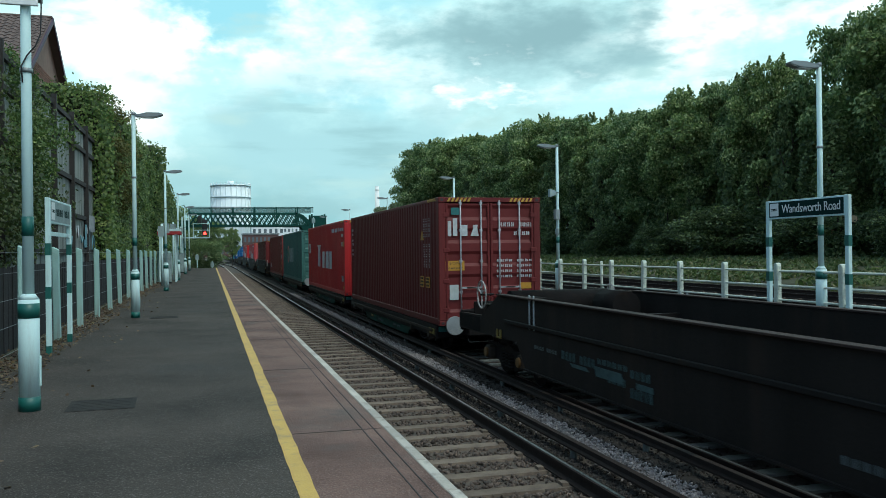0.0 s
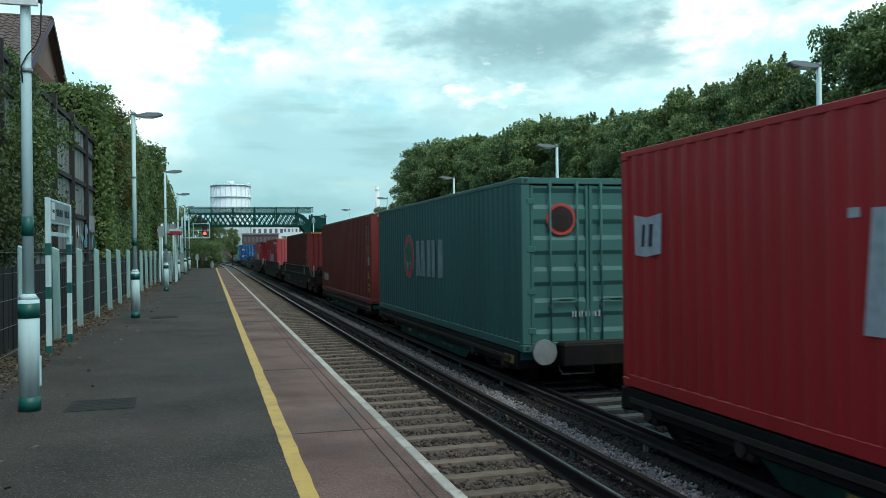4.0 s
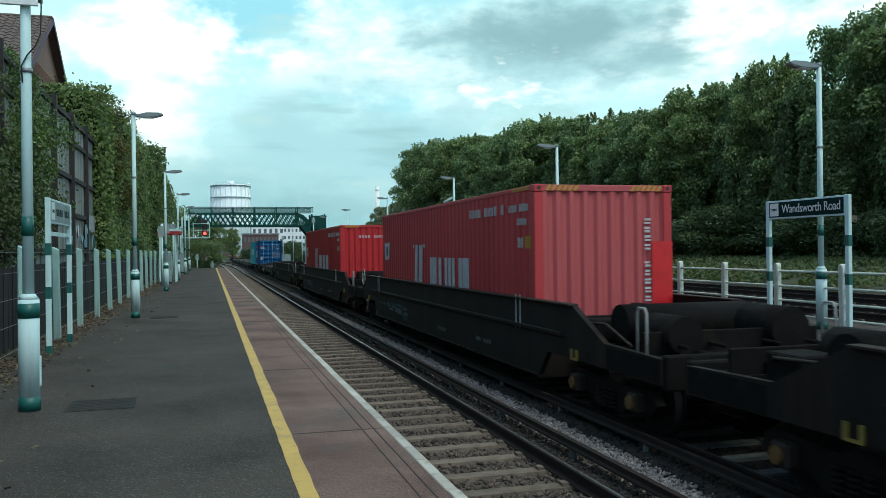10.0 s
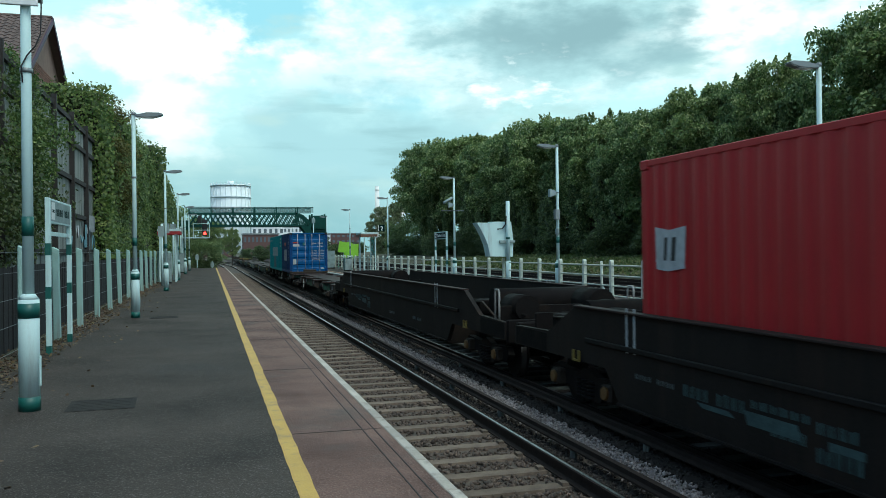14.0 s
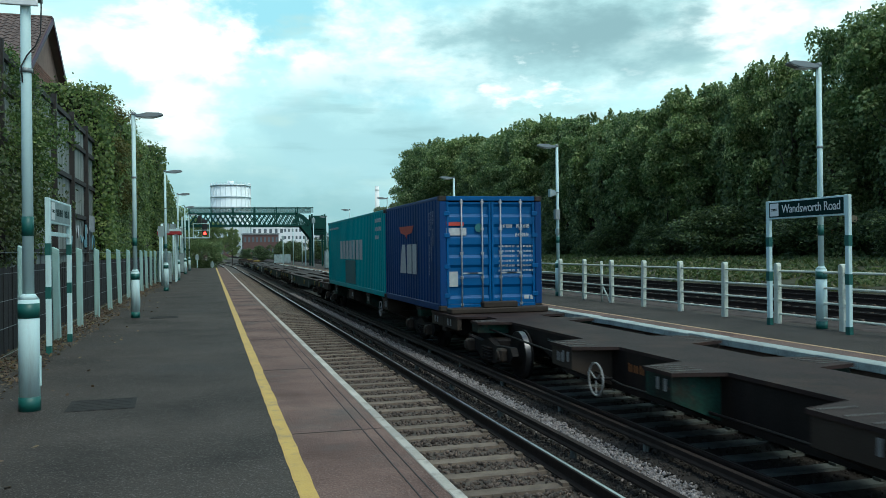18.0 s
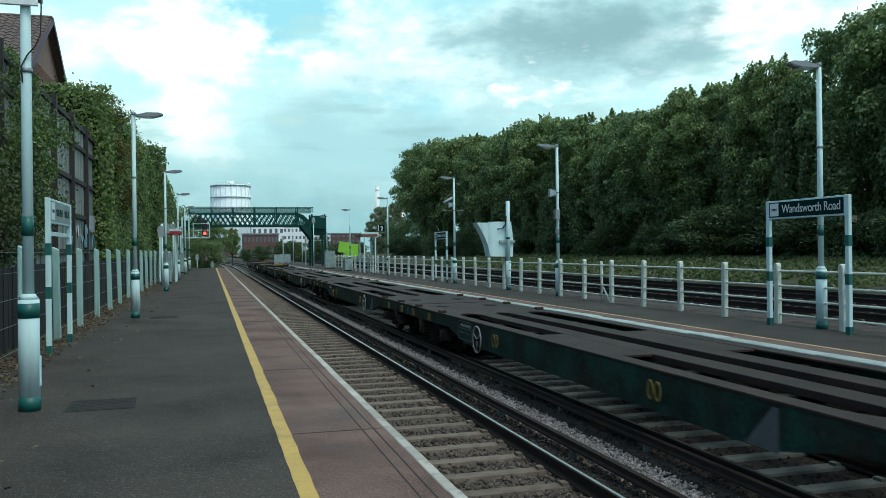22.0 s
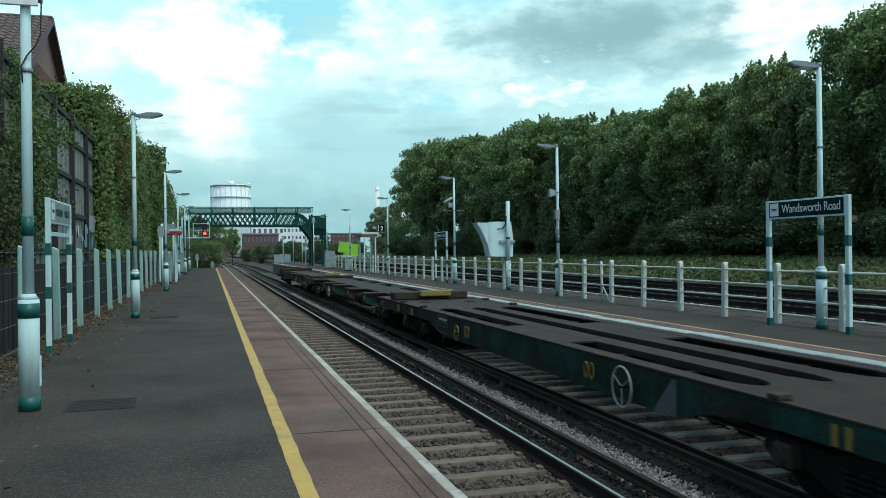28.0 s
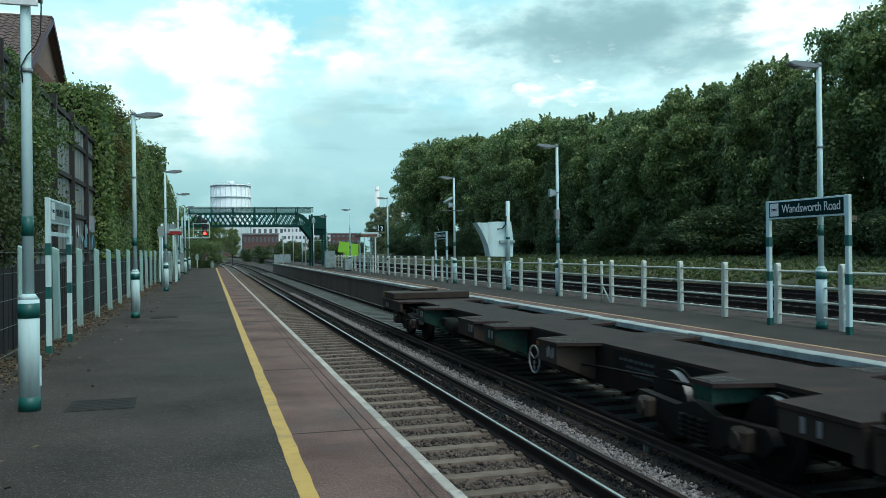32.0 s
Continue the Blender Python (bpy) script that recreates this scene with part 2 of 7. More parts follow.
def boxes(name, material, parent, rows, bev=0.0, label=""):
    bm = bmesh.new()
    for r in rows:
        box(bm, *r, bev)
    return part(name, bm, material, parent, label)


def quads(name, verts, material, n=4):
    """A mesh out of an array of faces, each with its own n corners."""
    verts = np.asarray(verts, dtype=np.float32).reshape(-1, 3)
    k = len(verts) // n
    me = bpy.data.meshes.new(name)
    me.vertices.add(len(verts))
    me.vertices.foreach_set("co", verts.ravel())
    me.loops.add(k * n)
    me.loops.foreach_set("vertex_index", np.arange(k * n, dtype=np.int32))
    me.polygons.add(k)
    me.polygons.foreach_set("loop_start", np.arange(0, k * n, n, dtype=np.int32))
    me.update(calc_edges=True)
    me.materials.append(material)
    return me


def leaves(centres, normals, size, rng, tilt=0.7, ratio=0.62):
    """Kite-shaped leaves at the centres, facing about along the normals."""
    k = len(centres)
    nn = normals + rng.normal(0, tilt, (k, 3))
    nn /= np.linalg.norm(nn, axis=1)[:, None] + 1e-9
    a = np.cross(nn, rng.normal(0, 1, (k, 3)))
    a /= np.linalg.norm(a, axis=1)[:, None] + 1e-9
    b = np.cross(nn, a)
    s = (size * rng.uniform(0.6, 1.35, k))[:, None]
    return np.stack([centres - a * s, centres + b * s * ratio - a * s * 0.1, centres + a * s, centres - b * s * ratio - a * s * 0.1], 1)


def stones(centres, size, rng):
    """Angular stones: stretched, turned and uneven octahedra."""
    k = len(centres)
    base = np.array([(1, 0, 0), (-1, 0, 0), (0, 1, 0), (0, -1, 0), (0, 0, 1), (0, 0, -1)], float)
    tri = np.array([(0, 2, 4), (2, 1, 4), (1, 3, 4), (3, 0, 4), (2, 0, 5), (1, 2, 5), (3, 1, 5), (0, 3, 5)])
    v = base[None] * rng.uniform(0.55, 1.25, (k, 6, 1)) * size * rng.uniform(0.6, 1.3, (k, 1, 1)) + rng.normal(0, 0.18 * size, (k, 6, 3))
    ang = rng.uniform(0, 6.283, (k, 3))
    c, s = np.cos(ang), np.sin(ang)
    x, y, z = v[..., 0], v[..., 1], v[..., 2]
    x, y = x * c[:, :1] - y * s[:, :1], x * s[:, :1] + y * c[:, :1]
    y, z = y * c[:, 1:2] - z * s[:, 1:2], y * s[:, 1:2] + z * c[:, 1:2]
    x, z = x * c[:, 2:] - z * s[:, 2:], x * s[:, 2:] + z * c[:, 2:]
    v = np.stack([x, y, z], -1) + centres[:, None]
    faces = (tri[None] + 6 * np.arange(k)[:, None, None]).reshape(-1, 3)
    return v.reshape(-1, 3), faces


def tri_mesh(name, v, f, material):
    me = bpy.data.meshes.new(name)
    me.vertices.add(len(v))
    me.vertices.foreach_set("co", np.asarray(v, np.float32).ravel())
    me.loops.add(len(f) * 3)
    me.loops.foreach_set("vertex_index", np.asarray(f, np.int32).ravel())
    me.polygons.add(len(f))
    me.polygons.foreach_set("loop_start", np.arange(0, len(f) * 3, 3, dtype=np.int32))
    me.update(calc_edges=True)
    me.materials.append(material)
    return me


# ---------------------------------------------------------------- ground, tracks, platforms
NEAR, FAR = 2.937, 6.164          # centre lines of the two tracks
PZ = 0.90                         # platform surfaces over the rails
EDGE_L, EDGE_R = 1.417, 7.62      # platform edges
END_L, END_R = 82.0, 110.0         # where the platforms end
rng = np.random.default_rng(5)


def ground_sheet():
    """One sheet to the horizon: cutting floor, then the tree bank beyond the far lines."""
    xs = [-2500, -600, -150, -60, -20, -8, -3.02, -2.97, 0.4, 10.6, 11.2, 19.2, 20.0, 22, 24, 26, 28, 31, 40, 150, 600, 2500]
    zs = [-1, -1, -1, 0.5, 0.9, 0.9, 0.8, -0.45, -0.45, -0.45, 0.50, 0.50, 1.0, 1.25, 1.42, 1.55, 1.65, 1.75, 1.8, 1, -1, -1]
    ys = [-2000, -300, -60] + list(range(-20, 161, 4)) + [180, 220, 300, 500, 1200, 3000]
    v, f = [], []
    for y in ys:
        for x, z in zip(xs, zs):
            w = noise.noise(Vector((x * 0.3, y * 0.17, 0))) * 0.15 if 20.5 < x < 100 else 0
            v.append((x, y, z + w))
    k = len(xs)
    for j in range(len(ys) - 1):
        for i in range(k - 1):
            a = j * k + i
            f.append((a, a + 1, a + 1 + k, a + k))
    me = bpy.data.meshes.new("ground")
    me.from_pydata(v, [], f)
    me.materials.append(SOIL)
    tagged(new("ground", me), "dull green and brown earth beside the railway", "ground", kind="structure")


def ballast_bed():
    bm = bmesh.new()
    prism(bm, [(1.3, -0.44), (4.66, -0.44), (4.66, -0.15), (4.55, -0.12), (4.25, -0.12), (4.18, -0.15), (3.90, -0.15), (3.72, -0.19), (1.9, -0.19), (1.3, -0.24)], "y", -20, 330)
    tagged(part("ballast_bed", bm, BALLAST), "brown crushed stone ballast under the near track", "ballast", kind="structure")
    # Far track's bed, its colour darkened for the train's shade.
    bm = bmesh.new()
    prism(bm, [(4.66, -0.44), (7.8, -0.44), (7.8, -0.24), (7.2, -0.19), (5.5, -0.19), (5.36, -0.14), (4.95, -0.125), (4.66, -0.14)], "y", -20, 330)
    tagged(part("ballast_bed", bm, BALLAST_SHADE), "ballast coloured dark for the goods train's shade", "ballast", kind="structure")
    bm = bmesh.new()
    prism(bm, [(10.9, 0.48), (19.6, 0.48), (19.0, 0.77), (11.6, 0.77)], "y", -20, 330)
    box(bm, -3.0, 1.35, 84.0, 330, -0.44, -0.20)
    box(bm, 7.75, 11.5, 111.5, 330, -0.44, -0.20)
    tagged(part("ballast_bed", bm, BALLAST_BACK), "brownish dark ballast under the lines behind the fence", "ballast", kind="structure")


RAIL = [(-0.07, -0.155), (0.07, -0.155), (0.07, -0.14), (0.012, -0.125), (0.012, -0.045), (0.036, -0.035), (0.036, -0.004), (-0.036, -0.004), (-0.036, -0.035), (-0.012, -0.045), (-0.012, -0.125), (-0.07, -0.14)]


def curve_x(y):
    """The line bends away to the left beyond the station."""
    return -0.0004 * max(0.0, y - 125.0) ** 2


def rail(x, z, name, parent, head=POLISHED, far=300.0):
    bm = bmesh.new()
    ys = [-20.0, 95.0] + [95 + 10 * i for i in range(1, int((far - 95) / 10) + 1)]
    rows = [[bm.verts.new((x + curve_x(y) + u, y, z + v)) for u, v in RAIL] for y in ys]
    n = len(RAIL)
    for a, b in zip(rows, rows[1:]):
        for i in range(n):
            bm.faces.new((a[i], a[(i + 1) % n], b[(i + 1) % n], b[i]))
    ob = part(name, bm, RUST, parent)
    bm = bmesh.new()
    for a, b in zip(ys, ys[1:]):
        p = [(x + curve_x(a) - 0.017, a), (x + curve_x(a) + 0.019, a), (x + curve_x(b) + 0.019, b), (x + curve_x(b) - 0.017, b)]
        bm.faces.new([bm.verts.new((u, v, z)) for u, v in p])
    part("rail_head", bm, head, ob, "worn running surface")
    return ob


def sleeper_mesh(name, material):
    bm = bmesh.new()
    prism(bm, [(-0.14, -0.20), (0.14, -0.20), (0.10, 0.0), (-0.10, 0.0)], "x", -1.25, 1.25)
    for s in (-1, 1):
        for d in (-0.13, 0.13):
            box(bm, s * 0.7525 + d - 0.035, s * 0.7525 + d + 0.035, -0.06, 0.06, -0.001, 0.035)
    return mesh_of(bm, name, material)


def track(cx, z, label, sleepers, first, count, step, head):
    t = thing("railway_track", label, "track")
    rail(cx - 0.7525, z, "rail", t, head)
    rail(cx + 0.7525, z, "rail", t, head)
    for i in range(count):
        y = first + i * step
        part("sleeper", sleepers, None, t, at=pose(cx + curve_x(y), y, z - 0.158, 0, 0, rng.normal(0, 0.25)))
    return t


def conductor(x, z, y1, label):
    """The raised third rail on its insulator pots."""
    t = thing("conductor_rail", label, "third rail")
    bm = bmesh.new()
    prism(bm, [(-0.05, 0), (0.05, 0), (0.05, 0.02), (0.03, 0.045), (0.035, 0.10), (-0.035, 0.10), (-0.03, 0.045), (-0.05, 0.02)], "y", -20, y1)
    ob = part("conductor", bm, RUST, t)
    ob.location = (x, 0, z)
    bm = bmesh.new()
    tube(bm, (0, 0, -0.16), (0, 0, 0.0), 0.05, 0.042, 8)
    pot = mesh_of(bm, "insulator", SLEEPER_DARK)
    for i in range(26):
        part("insulator", pot, None, t, at=pose(x, 4 + i * 2.6, z))


def slab_platform(name, x0, x1, y1, edge, side, label):
    """Platform body with its brick face, tarmac, coping stones and painted line. side: +1 when the edge lies towards +x."""
    t = tagged(thing(name, label, "platform"), kind="structure")
    f = edge - side * 0.09
    boxes("wall", PLATFORM_BRICK, t, [(min(f, f - side * 0.3), max(f, f - side * 0.3), -20, y1, -0.4, PZ - 0.09)])
    boxes("body", ASPHALT, t, [(min(x0, x1), max(x0, x1), -20, y1, -0.4, PZ - 0.012)])
    return t


def platforms():
    left = slab_platform("platform_1", -2.35, 1.02, END_L, EDGE_L, 1, "dark tarmac station platform with worn surface")
    boxes("tarmac", ASPHALT, left, [(-2.33, 0.49, -20, END_L, PZ - 0.01, PZ)])
    boxes("tarmac_strip", RED_TAR, left, [(0.59, 1.335, -20, END_L, PZ - 0.10, PZ)], label="reddish brown tarmac strip")
    bm = bmesh.new()
    y, r2 = -12.0, random.Random(3)
    lft, rgt = [], []
    while y < END_L:
        lft.append((0.485 + r2.uniform(-0.004, 0.004), y))
        rgt.append((0.598 + r2.uniform(-0.007, 0.006), y))
        y += 0.22
    for (a, b, c, d) in zip(lft, lft[1:], rgt[1:], rgt):
        bm.faces.new([bm.verts.new((*p, PZ + 0.004)) for p in (a, b, c, d)])
    bmesh.ops.remove_doubles(bm, verts=bm.verts, dist=0.0005)
    part("painted_line", bm, YELLOW, left, "hand-painted yellow line with uneven edges")
    boxes("joint_strip", GROOVE, left, [(1.155, 1.163, -12, END_L, PZ + 0.001, PZ + 0.0035)])
    boxes("joint_strip", GROOVE, left, [(1.247, 1.255, -12, END_L, PZ + 0.001, PZ + 0.0035)])
    y = -8.1
    while y < 60:
        boxes("joint_strip", GROOVE, left, [(0.60, 1.33, y, y + 0.006, PZ + 0.001, PZ + 0.0032)])
        y += 3.7
    bm = bmesh.new()
    box(bm, 1.339, EDGE_L, 0.004, 0.756, PZ - 0.09, PZ + 0.004, 0.006)
    stone = mesh_of(bm, "coping_stone", COPING)
    for i in range(124):
        part("coping_stone", stone, None, left, at=pose(rng.normal(0, 0.002), -11.12 + i * 0.76, rng.normal(0, 0.0015)))
    boxes("ramp", ASPHALT, left, [(-2.3, 1.3, END_L, END_L + 0.3, -0.4, PZ - 0.02)])
    right = slab_platform("platform_2", 8.0, 10.45, END_R, EDGE_R, -1, "narrow tarmac platform with pale coping and a worn line")
    boxes("tarmac", ASPHALT, right, [(8.345, 10.43, -20, END_R, PZ - 0.01, PZ)])
    boxes("tarmac_strip", RED_TAR, right, [(7.90, 8.275, -20, END_R, PZ - 0.10, PZ)], label="orange brown tarmac strip")
    boxes("painted_line", YELLOW_OLD, right, [(8.275, 8.345, -20, END_R, PZ - 0.02, PZ + 0.003)], label="faded yellow line")
    bm = bmesh.new()
    box(bm, EDGE_R, 7.896, 0.004, 0.756, PZ - 0.10, PZ + 0.004, 0.008)
    stone = mesh_of(bm, "coping_stone", COPING_R)
    for i in range(159):
        part("coping_stone", stone, None, right, at=pose(rng.normal(0, 0.004), -11.12 + i * 0.76, rng.normal(0, 0.003)))


COPING_R = mat("pale_coping", (0.44, 0.50, 0.46), (0.27, 0.30, 0.28), 0.85, 0, 2, 60, 0.4, 1.6, 0.15, stain=(0.15, 0.14, 0.12), stain_scale=2.2, spec=0.15)
ground_sheet()
ballast_bed()
platforms()
SLP, SLD, SLB = sleeper_mesh("sleeper", SLEEPER), sleeper_mesh("sleeper", SLEEPER_DARK), sleeper_mesh("sleeper", BALLAST)
track(NEAR, 0.0, "railway track with concrete sleepers and bright worn rails", SLP, 2.9 - 20 * 0.67, 170, 0.67, POLISHED)
track(FAR, 0.0, "railway track with grey sleepers carrying the goods train", SLD, 2.7 - 20 * 0.67, 170, 0.67, RAIL_SHADED)
conductor(NEAR + 0.7525 + 0.41, -0.03, 95, "rusty brown raised third rail between the tracks")
conductor(FAR - 0.7525 - 0.36, -0.03, 95, "dark third rail beside the far track")
RAIL_DULL = mat("dull_rail_head", (0.10, 0.085, 0.08), (0.07, 0.06, 0.055), 0.5, 0.6, 4, 40, 0.03)
for cx in (13.6, 17.1):
    track(cx, 0.95, "railway track on dark ballast behind the platform fence", SLB, 8, 130, 0.7, RAIL_DULL)


# ---------------------------------------------------------------- platform furniture
def lamp_post(x, y, arm, label, cut=None):
    """Fold-down lighting column: thick base, green bands, thin shaft and a flat lantern on one side."""
    t = thing("platform_lamp", label, "lamp post", "platform lamps", pose(x, y, PZ))
    bm = bmesh.new()
    tube(bm, (0, 0, 0.11), (0, 0, 1.02), 0.092, 0.092, 16)
    tube(bm, (0, 0, 1.02), (0, 0, 1.07), 0.092, 0.055, 16)
    base = part("base_column", bm, WHITE_PAINT, t)
    bm = bmesh.new()
    box(bm, 0.085, 0.10, -0.025, 0.025, 0.22, 0.50, 0.005)
    part("access_door", bm, WHITE_PAINT, base)
    bm = bmesh.new()
    tube(bm, (0, 0, 0), (0, 0, 0.13), 0.096, 0.096, 16)
    part("foot_band", bm, GREEN_PAINT, t, "dark green painted band")
    bm = bmesh.new()
    tube(bm, (0, 0, 0.85), (0, 0, 0.985), 0.0955, 0.0955, 16)
    part("green_band", bm, GREEN_PAINT, t, "dark green painted band")
    bm = bmesh.new()
    tube(bm, (0, 0, 1.05), (0, 0, 4.54), 0.05, 0.042, 12)
    part("shaft", bm, WHITE_PAINT, t)
    bm = bmesh.new()
    tube(bm, (0, 0, 1.60), (0, 0, 1.78), 0.0525, 0.052, 12)
    part("green_band", bm, GREEN_PAINT, t, "dark green painted band")
    bm = bmesh.new()
    tube(bm, (0, 0, 3.1), (0, 0, 3.14), 0.055, 0.055, 12)
    tube(bm, (0, 0, 4.50), (0, 0, 4.57), 0.047, 0.047, 12)
    part("collar", bm, LAMP_GREY, t)
    if cut is None:
        a = arm
        bm = bmesh.new()
        prism(bm, [(0.03, 4.47), (0.16, 4.465), (0.44, 4.46), (0.60, 4.50), (0.64, 4.535), (0.57, 4.575), (0.30, 4.575), (0.14, 4.535), (0.03, 4.52)], "y", -0.085, 0.085)
        bmesh.ops.bevel(bm, geom=list(bm.edges), offset=0.018, segments=2, affect="EDGES")
        for v in bm.verts:
            v.co.x *= a
        lan = part("lantern", bm, LAMP_GREY, t)
        bm = bmesh.new()
        box(bm, min(a * 0.18, a * 0.44), max(a * 0.18, a * 0.44), -0.065, 0.065, 4.448, 4.463, 0.006)
        part("diffuser", bm, SIGN_WHITE, lan, "milky lamp cover")
    return t


SIDE_L, SIDE_R = -1.61, 10.13
for y in (19.96, 33.6, 46.5, 59.5, 71.0):
    lamp_post(SIDE_L, y, 1, "pale grey lamp post with dark green bands on the tarmac platform")
lamp_post(SIDE_L, 8.5, 1, "pale grey lamp post carrying a white sign panel", cut=True)
for y in (12.3, 23.7, 34.9, 49.0, 63.0, 76.0):
    lamp_post(SIDE_R, y, -1, "pale grey lamp post with green bands beside the white fence")


def rail_fence():
    """Posts with rounded tops and four tubes through them, along the back of the far platform."""
    bm = bmesh.new()
    prism(bm, [(-0.055, 0), (0.055, 0), (0.055, 1.06), (0.04, 1.10), (0.0, 1.12), (-0.04, 1.10), (-0.055, 1.06)], "y", -0.05, 0.05)
    for v in bm.verts:
        v.co.x, v.co.y = v.co.y, v.co.x
    bmesh.ops.bevel(bm, geom=[e for e in bm.edges if abs(e.verts[0].co.z - e.verts[1].co.z) > 0.5], offset=0.012, segments=1, affect="EDGES")
    post = mesh_of(bm, "post", FENCE_PAINT)
    t = thing("railing_fence", "cream painted post and tube fence along the far platform", "fence", at=pose(10.12, 0, PZ))
    y, k = 3.37, 0
    while y < 78:
        part("post", post, None, t, at=pose(0, y, 0, rng.normal(0, 0.5), rng.normal(0, 0.5)))
        y += 1.68
    bm = bmesh.new()
    tube(bm, (0, 20.7, 0.42), (-0.05, 20.15, 0.0), 0.022, 0.022, 8)
    tube(bm, (0, 20.75, 1.08), (0, 20.75, 0.0), 0.035, 0.035, 8)
    part("stay", bm, FENCE_PAINT, t, "slim post with a leaning stay")
    for z in (0.18, 0.44, 0.70, 0.97):
        bm = bmesh.new()
        tube(bm, (0, 3, z), (0, 78, z), 0.021, 0.021, 8)
        part("rail_tube", bm, FENCE_PAINT, t)


# Pale grey-green panel: the sky's reflection is put into its colour.
SHEEN_PANEL = mat("sky_sheen_sign_panel", (0.30, 0.36, 0.35), (0.16, 0.22, 0.21), 0.4, 0, 4, 30, 0.05, 1.5)


def name_board(x, y, length, w, label, turn, words, faded=False):
    """A running-in board: two banded posts, framed panel, crossed-arrow mark and the station's name. faded: panel
    coloured pale for reflected sky.
    """
    t = thing("station_sign", label, "sign", at=pose(x, y, PZ, 0, 0, turn))
    for s in (0, length):
        bm = bmesh.new()
        box(bm, s - 0.045, s + 0.045, -0.035, 0.035, 0, 2.24, 0.008)
        p = part("sign_post", bm, WHITE_PAINT, t)
        for z0, z1 in ((0.0, 0.13), (0.80, 0.97), (1.42, 1.59)):
            boxes("green_band", GREEN_PAINT, p, [(s - 0.0465, s + 0.0465, -0.0365, 0.0365, z0, z1)])
    bm = bmesh.new()
    box(bm, 0.0, length, -0.03, 0.03, 2.24 - w, 2.235, 0.006)
    part("frame", bm, WHITE_PAINT, t)
    boxes("panel", SHEEN_PANEL if faded else SIGN_DARK, t, [(0.06, length - 0.06, -0.034, -0.028, 2.24 - w + 0.03, 2.205)])
    h = w - 0.06
    zc = 2.24 - w / 2
    boxes("arrow_mark", SIGN_WHITE, t, [(0.09, 0.09 + h * 0.85, -0.039, -0.035, zc - h * 0.42, zc + h * 0.42)])
    bm = bmesh.new()
    ac = 0.09 + h * 0.425
    box(bm, ac - 0.08, ac + 0.08, -0.044, -0.0395, zc + 0.008, zc + 0.02)
    box(bm, ac - 0.08, ac + 0.08, -0.044, -0.0395, zc - 0.02, zc - 0.008)
    prism(bm, [(ac - 0.03, zc - 0.014), (ac + 0.0, zc - 0.014), (ac + 0.03, zc + 0.014), (ac, zc + 0.014)], "y", -0.044, -0.0395)
    part("arrow_symbol", bm, SIGN_DARK, t)
    if words:
        cu = bpy.data.curves.new("lettering", "FONT")
        cu.body = words
        cu.size = h * 0.80
        cu.extrude = 0.002
        cu.space_character = 0.95
        cu.align_y = "CENTER"
        tmp = bpy.data.objects.new("lettering", cu)
        scene.collection.objects.link(tmp)
        dg = bpy.context.evaluated_depsgraph_get()
        me = bpy.data.meshes.new_from_object(tmp.evaluated_get(dg))
        bpy.data.objects.remove(tmp)
        wid = max(v.co.x for v in me.vertices)
        sc = (length - 0.09 - h * 0.85 - 0.22) / wid
        for v in me.vertices:
            v.co = Vector((v.co.x * sc, v.co.y, v.co.z))
        me.materials.clear()
        me.materials.append(SIGN_DARK if faded else SIGN_WHITE)
        part("lettering", me, None, t, "station name lettering", at=pose(0.09 + h * 0.85 + 0.09, -0.0375, zc, 90))
    return t


rail_fence()
name_board(9.80, 13.25, 1.98, 0.33, "dark green station name board on pale banded posts", -90, "Wandsworth Road")
name_board(9.95, 37.4, 1.9, 0.33, "dark green station name board further along the fence", -90, "Wandsworth Road")


# ---------------------------------------------------------------- the goods train, built at y = 0 and moved by motions()
TRAIN = []            # (thing, distance of its own origin behind the train's zero)


def run(t):
    """How far the train has come at t seconds: it gathers speed slowly."""
    return 8.6 * t + 0.02 * t * t


def on_train(ob, b):
    TRAIN.append((ob, b))
    ob["behind"] = b
    return ob


def corrugated(bm, axis, at, lo, hi, z0, z1, pitch, depth, out):
    """A folded steel wall across axis at the given place, its folds upright. out: +1 or -1, the outer side."""
    n = max(2, round((hi - lo) / pitch))
    p = (hi - lo) / n
    pts = []
    for i in range(n):
        a = lo + i * p
        pts += [(a, 0), (a + 0.28 * p, 0), (a + 0.5 * p, -depth), (a + 0.78 * p, -depth)]
    pts.append((hi, 0))
    lows, highs = [], []
    for s, d in pts:
        q = at + out * d
        lows.append(bm.verts.new((q, s, z0) if axis == "x" else (s, q, z0)))
        highs.append(bm.verts.new((q, s, z1) if axis == "x" else (s, q, z1)))
    for i in range(len(pts) - 1):
        bm.faces.new((lows[i], lows[i + 1], highs[i + 1], highs[i]))


def container_mat(name, col, dark, worn, spec=0.25):
    return mat(name, col, dark, 0.5, 0, 0.9, 35, 0.12, 1.0, stain=worn, stain_scale=1.1, streak=True, spec=spec)


STRIPE_Y = mat("hazard_yellow", (0.50, 0.30, 0.03), None, 0.6)
STRIPE_K = mat("hazard_black", (0.02, 0.02, 0.02), None, 0.6)
ROD = mat("galvanised_rod", (0.42, 0.43, 0.44), (0.27, 0.28, 0.29), 0.5, 0.3, 8, 60, 0.1)
LABEL_GREY = mat("data_plate", (0.45, 0.48, 0.46), None, 0.5)
LABEL_YELLOW = mat("warning_label", (0.45, 0.225, 0.013), None, 0.5)
LABEL_RED = mat("red_label", (0.50, 0.05, 0.03), None, 0.5)


